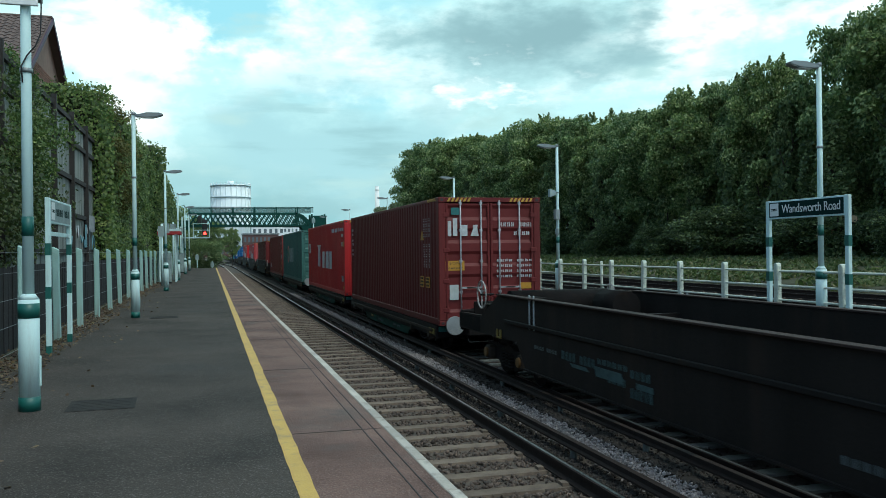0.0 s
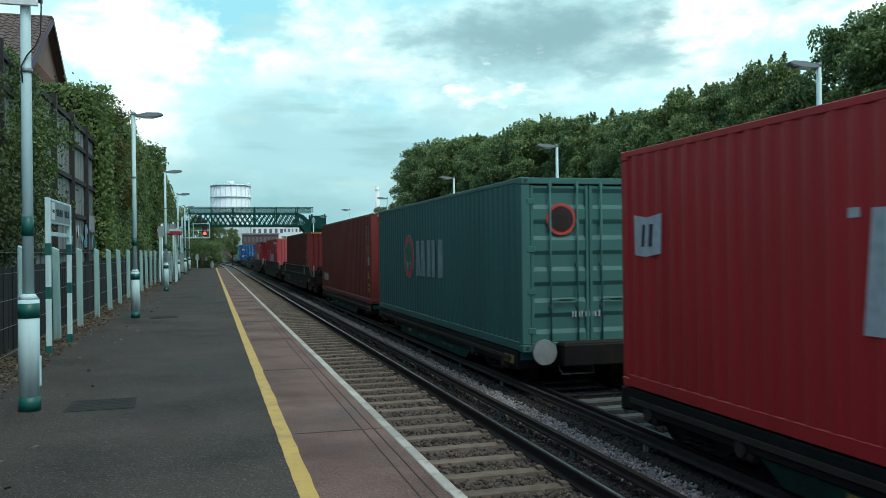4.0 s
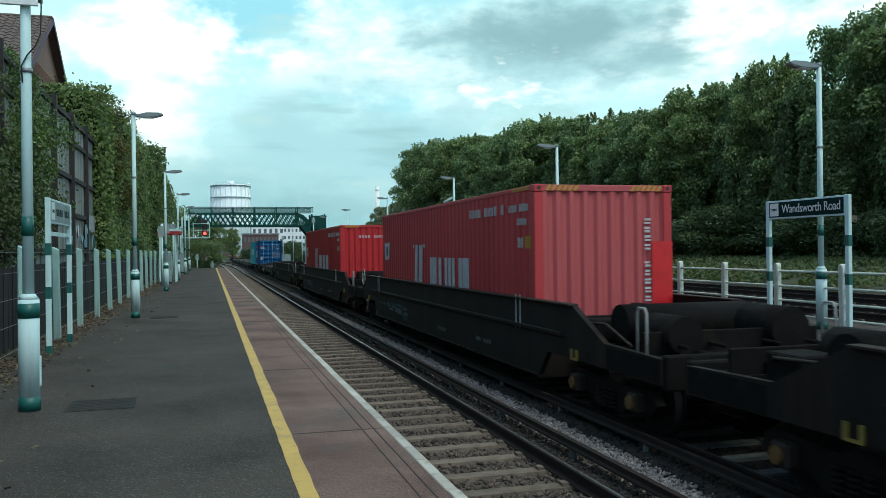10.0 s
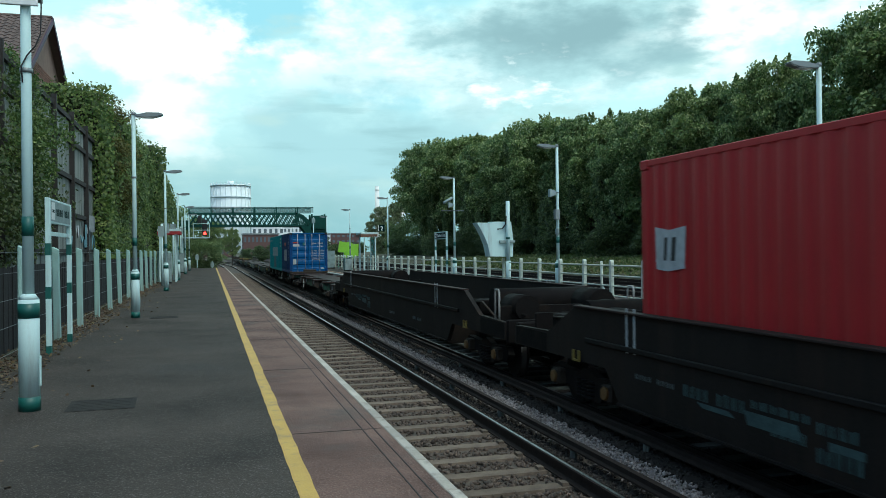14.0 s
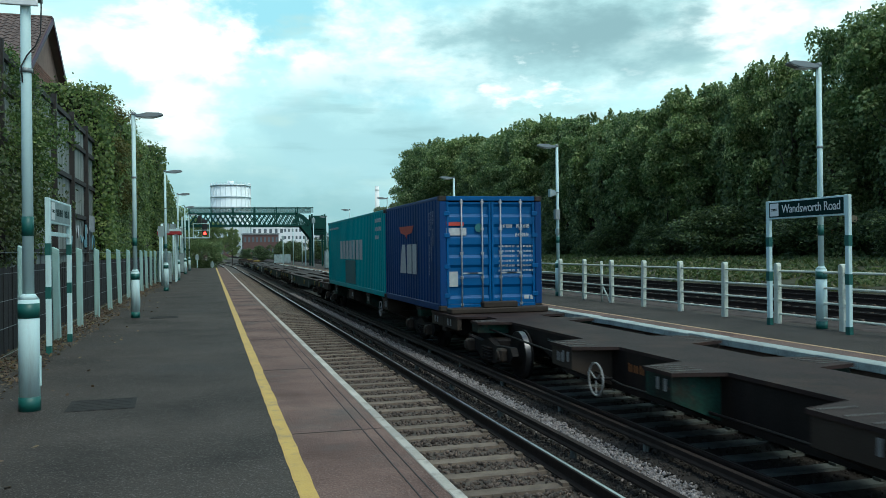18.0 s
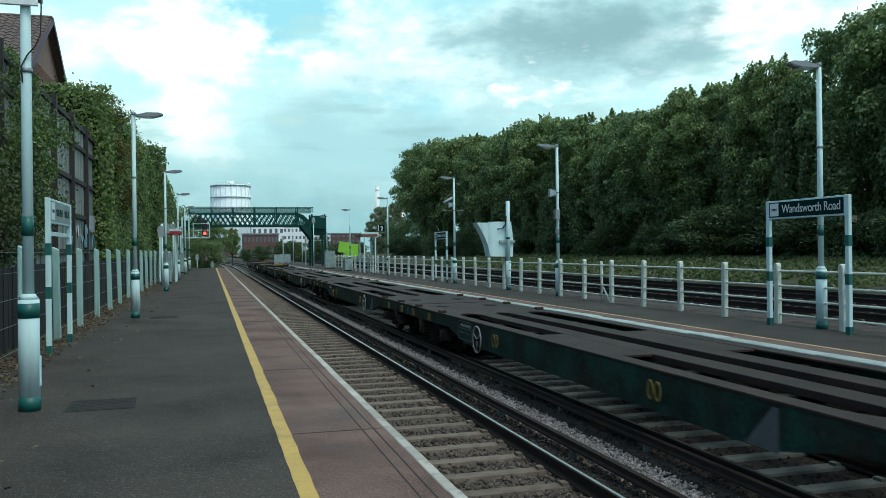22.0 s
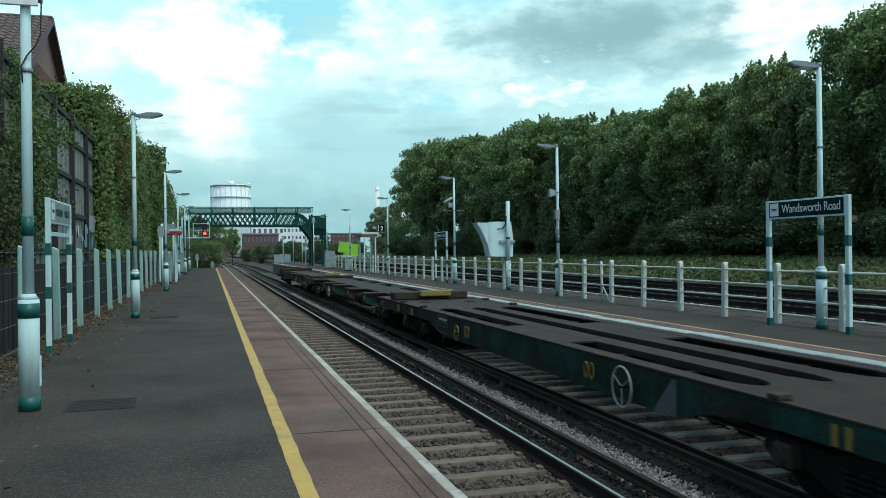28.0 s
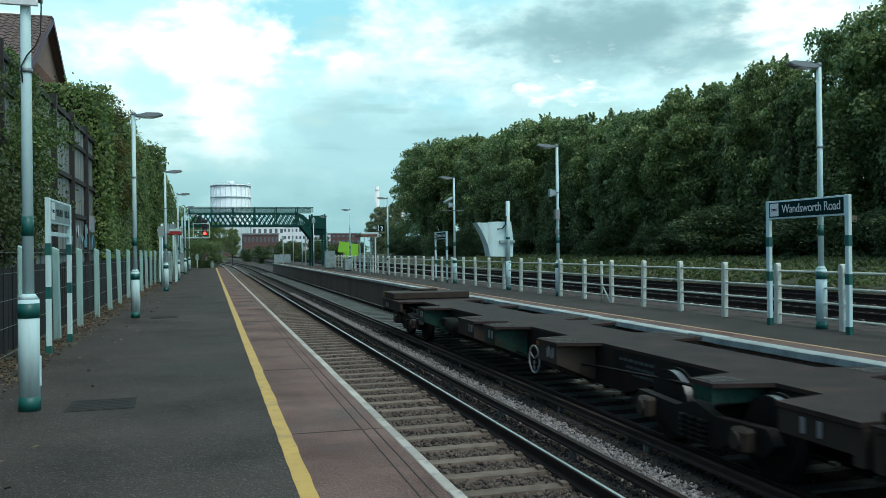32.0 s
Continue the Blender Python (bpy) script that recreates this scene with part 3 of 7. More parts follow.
def bars(name, parent, face, u0, v0, w, h, count, material, off=0.004, seed=1, upright=False):
    """Rows of plain bars for lettering. face(u, v, d): from along, height and proudness to a place."""
    bm = bmesh.new()
    r = random.Random(seed)

    def plate(a0, a1, b0, b1):
        lo = [face(a0, b0, off), face(a1, b0, off), face(a1, b1, off), face(a0, b1, off)]
        hi = [face(a0, b0, 0), face(a1, b0, 0), face(a1, b1, 0), face(a0, b1, 0)]
        va, vb = [bm.verts.new(p) for p in lo], [bm.verts.new(p) for p in hi]
        bm.faces.new(va)
        for i in range(4):
            bm.faces.new((va[i], va[(i + 1) % 4], vb[(i + 1) % 4], vb[i]))
    for i in range(count):
        if upright:
            if count > 8 and i in (count - 5, count - 12):
                continue
            cw = h / count
            for k in (0.0, 0.40):
                plate(u0 + w * r.uniform(0.0, 0.12), u0 + w * r.uniform(0.75, 0.95), v0 + (i + k) * cw, v0 + (i + k + r.uniform(0.20, 0.28)) * cw)
        else:
            if count > 7 and i in (4, 9):
                continue
            cw = w / count
            for k in (0.0, 0.42):
                plate(u0 + (i + k) * cw, u0 + (i + k + r.uniform(0.18, 0.26)) * cw, v0 + h * 0.08, v0 + h * r.uniform(0.82, 0.95))
    return tagged(part(name, bm, material, parent), kind="stuff" if count > 3 else "")


def container(b, length, height, z, body, name_label, end="doors", marks="", stripe=False, end_body=None, rods=None, casting=None):
    """A steel box: frame, folded walls, roof, corner castings and, at the leading end, doors or a folded wall."""
    t = on_train(thing("shipping_container", name_label, "container", "containers on the train", pose(FAR, b, z)), b)
    t["rest"] = z
    rods = rods or ROD
    hw, L, H = 1.219, length, height
    for s in (-1, 1):
        bm = bmesh.new()
        corrugated(bm, "x", s * (hw - 0.004), 0.12, L - 0.12, 0.14, H - 0.07, 0.278, 0.018, s)
        part("side_wall", bm, body, t)
        boxes("bottom_rail", body, t, [(min(s * hw, s * (hw - 0.06)), max(s * hw, s * (hw - 0.06)), 0.16, L - 0.16, 0.012, 0.16)], 0.008)
        boxes("top_rail", body, t, [(min(s * hw, s * (hw - 0.06)), max(s * hw, s * (hw - 0.06)), 0.16, L - 0.16, H - 0.08, H - 0.005)], 0.008)
        for y in (0.0, L - 0.16):
            boxes("corner_post", body, t, [(min(s * hw, s * (hw - 0.16)), max(s * hw, s * (hw - 0.16)), y + 0.006, y + 0.154, 0.12, H - 0.12)], 0.015)
            for zz in (0.0, H - 0.118):
                bm = bmesh.new()
                box(bm, min(s * (hw + 0.004), s * (hw - 0.16)), max(s * (hw + 0.004), s * (hw - 0.16)), y - 0.004, y + 0.164, zz, zz + 0.118, 0.012)
                cs = part("corner_casting", bm, casting or body, t)
                f = -0.0065 if y == 0 else y + 0.1665
                bm = bmesh.new()
                tube(bm, (s * (hw - 0.08), f, zz + 0.06), (s * (hw - 0.08), f + 0.004, zz + 0.06), 0.034, 0.034, 10)
                part("socket", bm, STRIPE_K, cs)
    bm = bmesh.new()
    n = int(L / 0.33)
    pts = []
    for i in range(n):
        a = 0.1 + (L - 0.2) * i / n
        p = (L - 0.2) / n
        pts += [(a, 0), (a + 0.4 * p, 0), (a + 0.5 * p, 0.018), (a + 0.9 * p, 0.018)]
    pts.append((L - 0.1, 0))
    va = [bm.verts.new((-hw + 0.05, y, H - 0.03 + d)) for y, d in pts]
    vb = [bm.verts.new((hw - 0.05, y, H - 0.03 + d)) for y, d in pts]
    for i in range(len(pts) - 1):
        bm.faces.new((va[i], vb[i], vb[i + 1], va[i + 1]))
    part("roof", bm, body, t)
    boxes("floor", STEEL_DARK, t, [(-hw + 0.06, hw - 0.06, 0.1, L - 0.1, 0.05, 0.14)])
    bm = bmesh.new()
    corrugated(bm, "y", L - 0.03, -hw + 0.16, hw - 0.16, 0.12, H - 0.12, 0.22, 0.045, 1)
    part("end_wall", bm, body, t)
    eb = end_body or body
    boxes("end_sill", eb, t, [(-hw + 0.16, hw - 0.16, 0.01, 0.12, 0.012, 0.15)], 0.01)
    boxes("end_header", eb, t, [(-hw + 0.16, hw - 0.16, 0.01, 0.12, H - 0.11, H - 0.005)], 0.01)
    if end == "wall":
        bm = bmesh.new()
        corrugated(bm, "y", 0.02, -hw + 0.15, hw - 0.15, 0.12, H - 0.08, 0.235, 0.045, -1)
        part("end_wall", bm, eb, t)
    else:
        for s in (-1, 1):
            bm = bmesh.new()
            x0, x1 = (-hw + 0.17, -0.012) if s < 0 else (0.012, hw - 0.17)
            rows = [0.16]
            k = 5
            hh = (H - 0.30) / k
            prof = []
            for i in range(k):
                a = 0.16 + i * hh
                prof += [(0.03, a), (0.03, a + 0.26 * hh), (0.068, a + 0.40 * hh), (0.068, a + 0.78 * hh), (0.03, a + 0.92 * hh)]
            prof.append((0.03, H - 0.14))
            va = [bm.verts.new((x0, y, zz)) for y, zz in prof]
            vb = [bm.verts.new((x1, y, zz)) for y, zz in prof]
            for i in range(len(prof) - 1):
                bm.faces.new((va[i], vb[i], vb[i + 1], va[i + 1]))
            d = part("door", bm, eb, t)
            boxes("door_edge", eb, d, [(x0 - 0.004, x0 + 0.05, 0.016, 0.075, 0.15, H - 0.13), (x1 - 0.05, x1 + 0.004, 0.016, 0.075, 0.15, H - 0.13)], 0.006)
            for fx in ((0.33, 0.80) if s < 0 else (0.20, 0.67)):
                xr = x0 + (x1 - x0) * fx
                bm = bmesh.new()
                tube(bm, (xr, 0.0, 0.10), (xr, 0.0, H - 0.07), 0.017, 0.017, 8)
                for zz in (0.14, 0.75, H * 0.5, H - 0.75, H - 0.14):
                    box(bm, xr - 0.034, xr + 0.034, -0.01, 0.03, zz - 0.03, zz + 0.03, 0.006)
                rod = part("locking_rod", bm, rods, d, "worn metal locking rod" if rods == ROD else "locking rod painted like its door")
                bm = bmesh.new()
                box(bm, xr, xr + 0.36 * (1 if fx < 0.5 else -1) * 1.0, -0.035, -0.02, 0.83, 0.865) if fx < 0.5 else box(bm, xr - 0.36, xr, -0.035, -0.02, 0.83, 0.865)
                part("handle", bm, rods, rod)
            for zz in (0.35, 1.0, 1.7, H - 0.4):
                xe = x0 - 0.02 if s < 0 else x1 - 0.02
                boxes("hinge", eb, d, [(xe - 0.05, xe + 0.09, -0.006, 0.03, zz - 0.05, zz + 0.05)], 0.008)
    if stripe:
        for c0 in (-hw + 0.2, hw - 0.75):
            bm = bmesh.new()
            for i in range(6):
                x = c0 + i * 0.095
                prism(bm, [(x, H - 0.10), (x + 0.05, H - 0.10), (x + 0.10, H - 0.01), (x + 0.05, H - 0.01)], "y", 0.003, 0.0095)
            part("hazard_stripe", bm, STRIPE_Y, t, "yellow and dark hazard stripes")
        bm = bmesh.new()
        for i in range(8):
            y = 0.25 + i * 0.095
            prism(bm, [(y, H - 0.075), (y + 0.05, H - 0.075), (y + 0.09, H - 0.008), (y + 0.04, H - 0.008)], "x", -hw - 0.003, -hw + 0.001)
        part("hazard_stripe", bm, STRIPE_Y, t, "yellow and dark hazard stripes")
    side = lambda u, v, d: (-hw - d + 0.002, L - u, v)
    front = lambda u, v, d: (-hw + u, (0.016 if end == "wall" else 0.028) - min(d, 0.006), v)
    mark_container(t, marks, side, front, L, H)
    return t


def glyph(name, parent, face, shapes, material, off=0.008, label=""):
    """Flat coloured shapes, each an outline of (along, height), lifted off a face."""
    for sh in shapes:
        bm = bmesh.new()
        lo = [bm.verts.new(face(u, v, off)) for u, v in sh]
        hi = [bm.verts.new(face(u, v, 0.0)) for u, v in sh]
        bm.faces.new(lo)
        k = len(sh)
        for i in range(k):
            bm.faces.new((lo[i], lo[(i + 1) % k], hi[(i + 1) % k], hi[i]))
        part(name, bm, material, parent, label)


def block(u, v, w, h, lean=0.0):
    return [(u, v), (u + w, v), (u + w + lean, v + h), (u + lean, v + h)]


def mark_container(t, kind, side, front, L, H):
    """Painted marks: company marks as plain shapes, serial lettering as bars."""
    W = MARK_WHITE
    if kind in ("red", "salmon"):
        u = 4.05
        glyph("painted_mark", t, side, [block(u, 1.0, 0.26, 1.0, 0.10), block(u + 0.42, 1.0, 0.34, 1.0, 0.08), block(u - 0.16, 1.93, 0.12, 0.08), block(u + 0.92, 1.93, 0.15, 0.08)], W, label="white company mark drawn as plain shapes")
        glyph("painted_mark", t, side, [block(u + 0.2 + a, 0.96, w, 0.74) for a, w in ((1.35, 0.20), (1.58, 0.34), (2.12, 0.22), (2.62, 0.20), (2.90, 0.22), (3.20, 0.20), (3.70, 0.22), (3.98, 0.42))], W, label="white company mark drawn as plain shapes")
        glyph("flag_mark", t, side, [[(0.36, 1.62), (0.62, 1.60), (0.95, 1.64), (0.98, 2.10), (0.64, 2.06), (0.34, 2.10)]], W)
        glyph("flag_symbol", t, side, [block(0.52, 1.72, 0.06, 0.26, 0.03), block(0.68, 1.72, 0.08, 0.26, 0.03)], STRIPE_K, 0.012)
        bars("serial_lettering", t, side, 8.75, H - 0.44, 2.05, 0.20, 11, W, 0.006, 3)
        bars("serial_lettering", t, side, 11.0, H - 0.42, 1.05, 0.15, 10, W, 0.006, 4)
        bars("serial_lettering", t, side, 11.42, H - 0.64, 0.45, 0.13, 4, W, 0.006, 5)
        bars("serial_lettering", t, side, 11.45, H - 1.02, 0.28, 0.2, 2, W, 0.006, 6)
        glyph("warning_label", t, side, [block(11.78, H - 1.02, 0.27, 0.2)], LABEL_YELLOW)
    if kind == "red":
        bars("serial_lettering", t, front, 0.75, H - 0.52, 1.25, 0.13, 10, W, 0.006, 7)
        bars("lower_label", t, side, 11.42, 0.50, 0.5, 0.30, 3, MARK_SOFT, 0.006, 8)
        glyph("warning_label", t, side, [block(11.72, 0.24, 0.13, 0.11), block(11.89, 0.24, 0.13, 0.11)], LABEL_YELLOW)
    if kind == "salmon":
        bars("serial_lettering", t, front, 1.93, 0.85, 0.13, 1.55, 11, W, 0.006, 7, True)
        glyph("fresh_paint_patch", t, lambda u, v, d: (u - 1.219, 0.002 - d, v), [block(2.06, 0.15, 0.375, 1.82)], BRIGHT_RED, label="bright red repainted patch")
    if kind == "tex":
        glyph("painted_mark", t, front, [block(0.20, 2.02, 0.10, 0.34), block(0.34, 2.02, 0.10, 0.40), block(0.52, 2.02, 0.16, 0.25), block(0.76, 2.02, 0.09, 0.25, 0.08), block(0.86, 2.02, 0.09, 0.25, -0.05)], W, 0.03, "white company mark drawn as plain shapes")
        bars("serial_lettering", t, front, 1.45, 2.22, 0.85, 0.12, 9, W, 0.03, 3)
        bars("serial_lettering", t, front, 1.8, 2.02, 0.4, 0.11, 4, W, 0.03, 3)
        for i in range(4):
            bars("serial_lettering", t, front, 1.38, 1.42 - i * 0.12, 0.88, 0.07, 9, W, 0.03, 10 + i)
        glyph("warning_label", t, front, [block(0.14, 1.24, 0.46, 0.22)], LABEL_YELLOW, 0.03)
        glyph("warning_label", t, front, [block(1.95, 0.80, 0.26, 0.14)], LABEL_YELLOW, 0.03)
        bars("label_lettering", t, front, 0.17, 1.37, 0.40, 0.07, 6, STRIPE_K, 0.034, 21)
        bars("label_lettering", t, front, 0.17, 1.27, 0.40, 0.05, 7, STRIPE_K, 0.034, 22)
        glyph("data_plate", t, front, [block(0.25, 0.58, 0.21, 0.34)], LABEL_GREY, 0.03)
        glyph("inspection_mark", t, front, [block(0.30, 2.5, 0.2, 0.16)], TEAL_MARK, 0.03)
        for i, m in enumerate((0.0, 0.22, 0.50)):
            bars("serial_lettering", t, side, 10.8 + m, 1.3, 0.07, 1.2, 10, W, 0.006, 2, True)
        for u, v in ((10.45, 0.82), (11.0, 0.82)):
            glyph("warning_label", t, side, [block(u, v, 0.34, 0.26)], LABEL_YELLOW)
            for k in range(3):
                bars("label_lettering", t, side, u + 0.03, v + 0.03 + 0.08 * k, 0.28, 0.05, 5, STRIPE_K, 0.012, 40 + k)
        glyph("warning_sign", t, side, [[(10.5, 1.95), (10.8, 1.95), (10.65, 2.2)]], LABEL_YELLOW)
        bars("serial_lettering", t, side, 0.30, 1.55, 0.22, 1.05, 3, W, 0.006, 4, True)
    if kind == "brown":
        for m in (0.0, 0.28):
            bars("serial_lettering", t, side, 11.4 + m, 1.2, 0.08, 1.35, 11, W, 0.006, 2, True)
        glyph("warning_label", t, side, [block(11.6, 1.62, 0.3, 0.22)], LABEL_YELLOW)
        glyph("data_plate", t, side, [block(11.62, 1.25, 0.26, 0.26)], LABEL_GREY)
        glyph("warning_sign", t, side, [[(11.55, 0.80), (11.93, 0.80), (11.74, 1.06)]], LABEL_YELLOW)
        glyph("company_mark", t, side, [[(0.72, 0.62), (0.92, 0.44), (0.92, 0.80)], block(1.0, 0.46, 0.12, 0.34), block(1.28, 0.46, 0.16, 0.30, 0.08), block(1.54, 0.46, 0.16, 0.30, 0.08), block(1.80, 0.46, 0.22, 0.26, 0.05)], W)
        for v in (1.12, 1.52):
            glyph("diamond_placard", t, front, [[(2.2, v), (2.37, v + 0.17), (2.2, v + 0.34), (2.03, v + 0.17)]], W, 0.016)
        glyph("red_label", t, front, [block(1.72, 1.25, 0.24, 0.34)], LABEL_RED)
        glyph("warning_label", t, side, [block(11.62, 0.38, 0.3, 0.26)], LABEL_YELLOW)
    if kind == "brown":
        bars("label_lettering", t, side, 11.64, 1.72, 0.22, 0.06, 4, STRIPE_K, 0.011, 31)
        bars("label_lettering", t, side, 11.64, 1.65, 0.22, 0.04, 5, STRIPE_K, 0.011, 32)
        bars("label_lettering", t, side, 11.66, 0.50, 0.22, 0.07, 4, STRIPE_K, 0.011, 33)
        bars("label_lettering", t, side, 11.66, 0.42, 0.22, 0.04, 5, STRIPE_K, 0.011, 34)
    if kind == "plain_brown":
        bars("serial_lettering", t, side, 11.58, 1.08, 0.06, 1.45, 15, W, 0.006, 2, True)
        bars("serial_lettering", t, side, 11.80, 2.04, 0.06, 0.50, 6, W, 0.006, 3, True)
        glyph("warning_label", t, side, [block(11.77, 1.74, 0.22, 0.18)], LABEL_YELLOW)
        glyph("data_label", t, side, [block(11.77, 1.45, 0.22, 0.18)], MARK_SOFT)
        glyph("warning_sign", t, side, [[(11.72, 1.08), (12.0, 1.08), (11.86, 1.30)]], LABEL_YELLOW)
        bars("label_lettering", t, side, 11.79, 1.81, 0.16, 0.04, 4, STRIPE_K, 0.011, 35)
        glyph("warning_sign", t, front, [[(0.93, 2.02), (1.15, 2.02), (1.04, 2.25)]], LABEL_YELLOW)
        glyph("bolt_sign", t, front, [[(1.02, 2.06), (1.06, 2.06), (1.05, 2.17), (1.03, 2.17)]], STRIPE_K, 0.010)
        bars("serial_lettering", t, front, 1.93, 1.12, 0.08, 1.50, 13, W, 0.006, 7, True)
        glyph("warning_strip", t, front, [block(2.17, 0.95, 0.12, 1.03)], LABEL_YELLOW)
        glyph("strip_lettering", t, front, [block(2.195, 1.31 + k * 0.095, 0.07, 0.07) for k in range(3)], STRIPE_K, 0.010)
    if kind == "mol":
        circle = lambda r: [(4.02 + r * math.cos(a), 1.55 + r * 1.02 * math.sin(a)) for a in np.linspace(0, 6.283, 22)[:-1]]
        glyph("round_mark", t, side, [circle(0.55)], MARK_SOFT, 0.007)
        glyph("round_mark", t, side, [circle(0.53)], LABEL_RED, 0.010)
        glyph("round_mark", t, side, [circle(0.38)], C_GREY, 0.013)
        glyph("round_mark", t, side, [[(3.82, 1.68), (4.02, 1.86), (4.22, 1.60), (4.05, 1.22)], block(3.62, 1.62, 0.35, 0.16)], LEAF_MARK, 0.016, "green figure in the round mark")
        glyph("round_mark", t, side, [[(3.72, 1.42), (3.95, 1.20), (4.0, 1.40)], [(4.08, 1.40), (4.30, 1.42), (4.22, 1.22)]], MARK_SOFT, 0.018)
        glyph("painted_mark", t, side, [block(4.82, 1.08, 0.20, 0.86), block(5.06, 1.08, 0.16, 0.86, -0.1), block(5.24, 1.08, 0.16, 0.86, 0.1), block(5.46, 1.08, 0.20, 0.86), block(5.92, 1.08, 0.28, 0.86), block(6.34, 1.08, 0.28, 0.86), block(6.90, 1.08, 0.40, 0.86)], MARK_SOFT, label="pale company mark drawn as plain shapes")
        ring = lambda r: [(0.72 + r * math.cos(a), 2.2 + r * math.sin(a)) for a in np.linspace(0, 6.283, 16)[:-1]]
        glyph("round_mark", t, front, [ring(0.27)], LABEL_RED, 0.03)
        glyph("round_mark", t, front, [ring(0.22)], MARK_SOFT, 0.033)
        glyph("painted_mark", t, front, [block(0.62, 2.08, 0.22, 0.2)], GREEN_PAINT, 0.036)
        bars("serial_lettering", t, front, 0.9, 0.55, 0.6, 0.12, 5, W, 0.03, 3)
    if kind == "blue":
        glyph("painted_mark", t, side, [[(1.9, 2.0), (3.55, 2.0), (3.35, 1.82), (2.85, 1.78), (2.75, 1.68), (2.6, 1.78), (2.1, 1.84)]], LABEL_RED, label="red company mark drawn as a plain shape")
        glyph("painted_mark", t, side, [[(1.98, 0.78), (2.68, 0.78), (2.56, 1.53), (2.22, 1.53)], block(2.80, 0.78, 0.50, 0.75), block(3.42, 0.78, 0.42, 0.75)], W, label="white company mark drawn as plain shapes")
        for m in (0.0, 0.17, 0.34):
            bars("serial_lettering", t, side, 5.1 + m, 0.8 + m * 2, 0.05, 1.5 - m * 2, 10, W, 0.006, 2, True)
        glyph("painted_mark", t, front, [block(0.15, 1.92, 0.42, 0.08)], LABEL_RED, 0.03)
        glyph("painted_mark", t, front, [block(0.13, 1.70, 0.5, 0.17)], W, 0.03, "white company mark drawn as a plain shape")
        ring = [(0.93 + 0.1 * math.cos(a), 1.87 + 0.1 * math.sin(a)) for a in np.linspace(0, 6.283, 14)[:-1]]
        glyph("round_mark", t, front, [ring], TEAL_MARK, 0.03)
        bars("serial_lettering", t, front, 1.42, 1.86, 0.82, 0.10, 10, W, 0.03, 3)
        bars("serial_lettering", t, front, 1.80, 1.66, 0.34, 0.10, 5, W, 0.03, 3)
        for i in range(6):
            bars("serial_lettering", t, front, 1.40, 1.42 - i * 0.11, 0.4, 0.055, 5, W, 0.03, 10 + i)
            bars("serial_lettering", t, front, 1.84, 1.42 - i * 0.11, 0.44, 0.055, 6, W, 0.03, 30 + i)
        glyph("data_plate", t, front, [block(0.20, 0.55, 0.22, 0.34)], LABEL_GREY, 0.03)
        glyph("small_label", t, front, [block(2.0, 0.24, 0.12, 0.09), block(2.15, 0.23, 0.12, 0.09)], W, 0.03)
    if kind == "teal":
        r = random.Random(2)
        glyph("painted_mark", t, side, [block(3.45 + i * 0.73, 1.08, 0.52, 0.68) for i in range(7)], W, 0.006, "white company mark drawn as plain shapes")
        glyph("repaint_patch", t, side, [block(4.7, 0.2, 2.25, 0.84)], TEAL_PATCH, 0.005, "darker teal repainted patch")
        bars("serial_lettering", t, side, 10.7, H - 0.36, 1.0, 0.15, 6, W, 0.006, 3)
        bars("serial_lettering", t, side, 10.7, H - 0.62, 1.0, 0.15, 6, W, 0.006, 4)
        bars("serial_lettering", t, side, 10.7, H - 0.87, 0.6, 0.14, 4, W, 0.006, 5)
        bars("serial_lettering", t, side, 0.4, H - 0.34, 2.6, 0.09, 20, W, 0.006, 3)


LEAF_MARK = mat("mark_green", (0.01, 0.17, 0.05), (0.008, 0.12, 0.04), 0.6)
MARK_SOFT = mat("soft_white_mark", (0.27, 0.33, 0.32), (0.17, 0.225, 0.215), 0.6, 0, 3, 60, 0.02, 1.4)
BRIGHT_RED = mat("bright_red_paint", (0.60, 0.010, 0.015), None, 0.45)
TEAL_PATCH = mat("dark_teal_paint", (0.006, 0.13, 0.15), None, 0.5)
C_MAROON = container_mat("maroon_steel", (0.124, 0.0205, 0.0200), (0.097, 0.0175, 0.0168), (0.080, 0.0172, 0.0150), 0.18)
C_RED = container_mat("red_steel", (0.42, 0.018, 0.022), (0.36, 0.016, 0.019), (0.29, 0.016, 0.017), 0.38)
C_SALMON = container_mat("faded_red_steel", (0.43, 0.095, 0.097), (0.37, 0.075, 0.077), (0.33, 0.052, 0.054))
C_RED_DULL = container_mat("dull_red_steel", (0.45, 0.052, 0.056), (0.39, 0.042, 0.045), (0.34, 0.034, 0.036))
C_GREY = container_mat("grey_green_steel", (0.060, 0.150, 0.128), (0.050, 0.126, 0.108), (0.044, 0.104, 0.090))
C_BROWN = container_mat("brown_red_steel", (0.195, 0.033, 0.027), (0.155, 0.027, 0.023), (0.125, 0.023, 0.018), 0.3)
# Blue in two copies: darker for the shaded sides, brighter for the sunlit doors.
C_BLUE = container_mat("blue_steel", (0.0015, 0.042, 0.16), (0.0015, 0.034, 0.13), (0.004, 0.030, 0.09))
C_BLUE_LIT = container_mat("sunlit_blue_door_steel", (0.0015, 0.085, 0.25), (0.0015, 0.068, 0.20), (0.006, 0.055, 0.13))
C_TEAL = container_mat("teal_steel", (0.008, 0.35, 0.365), (0.007, 0.295, 0.31), (0.012, 0.23, 0.24))

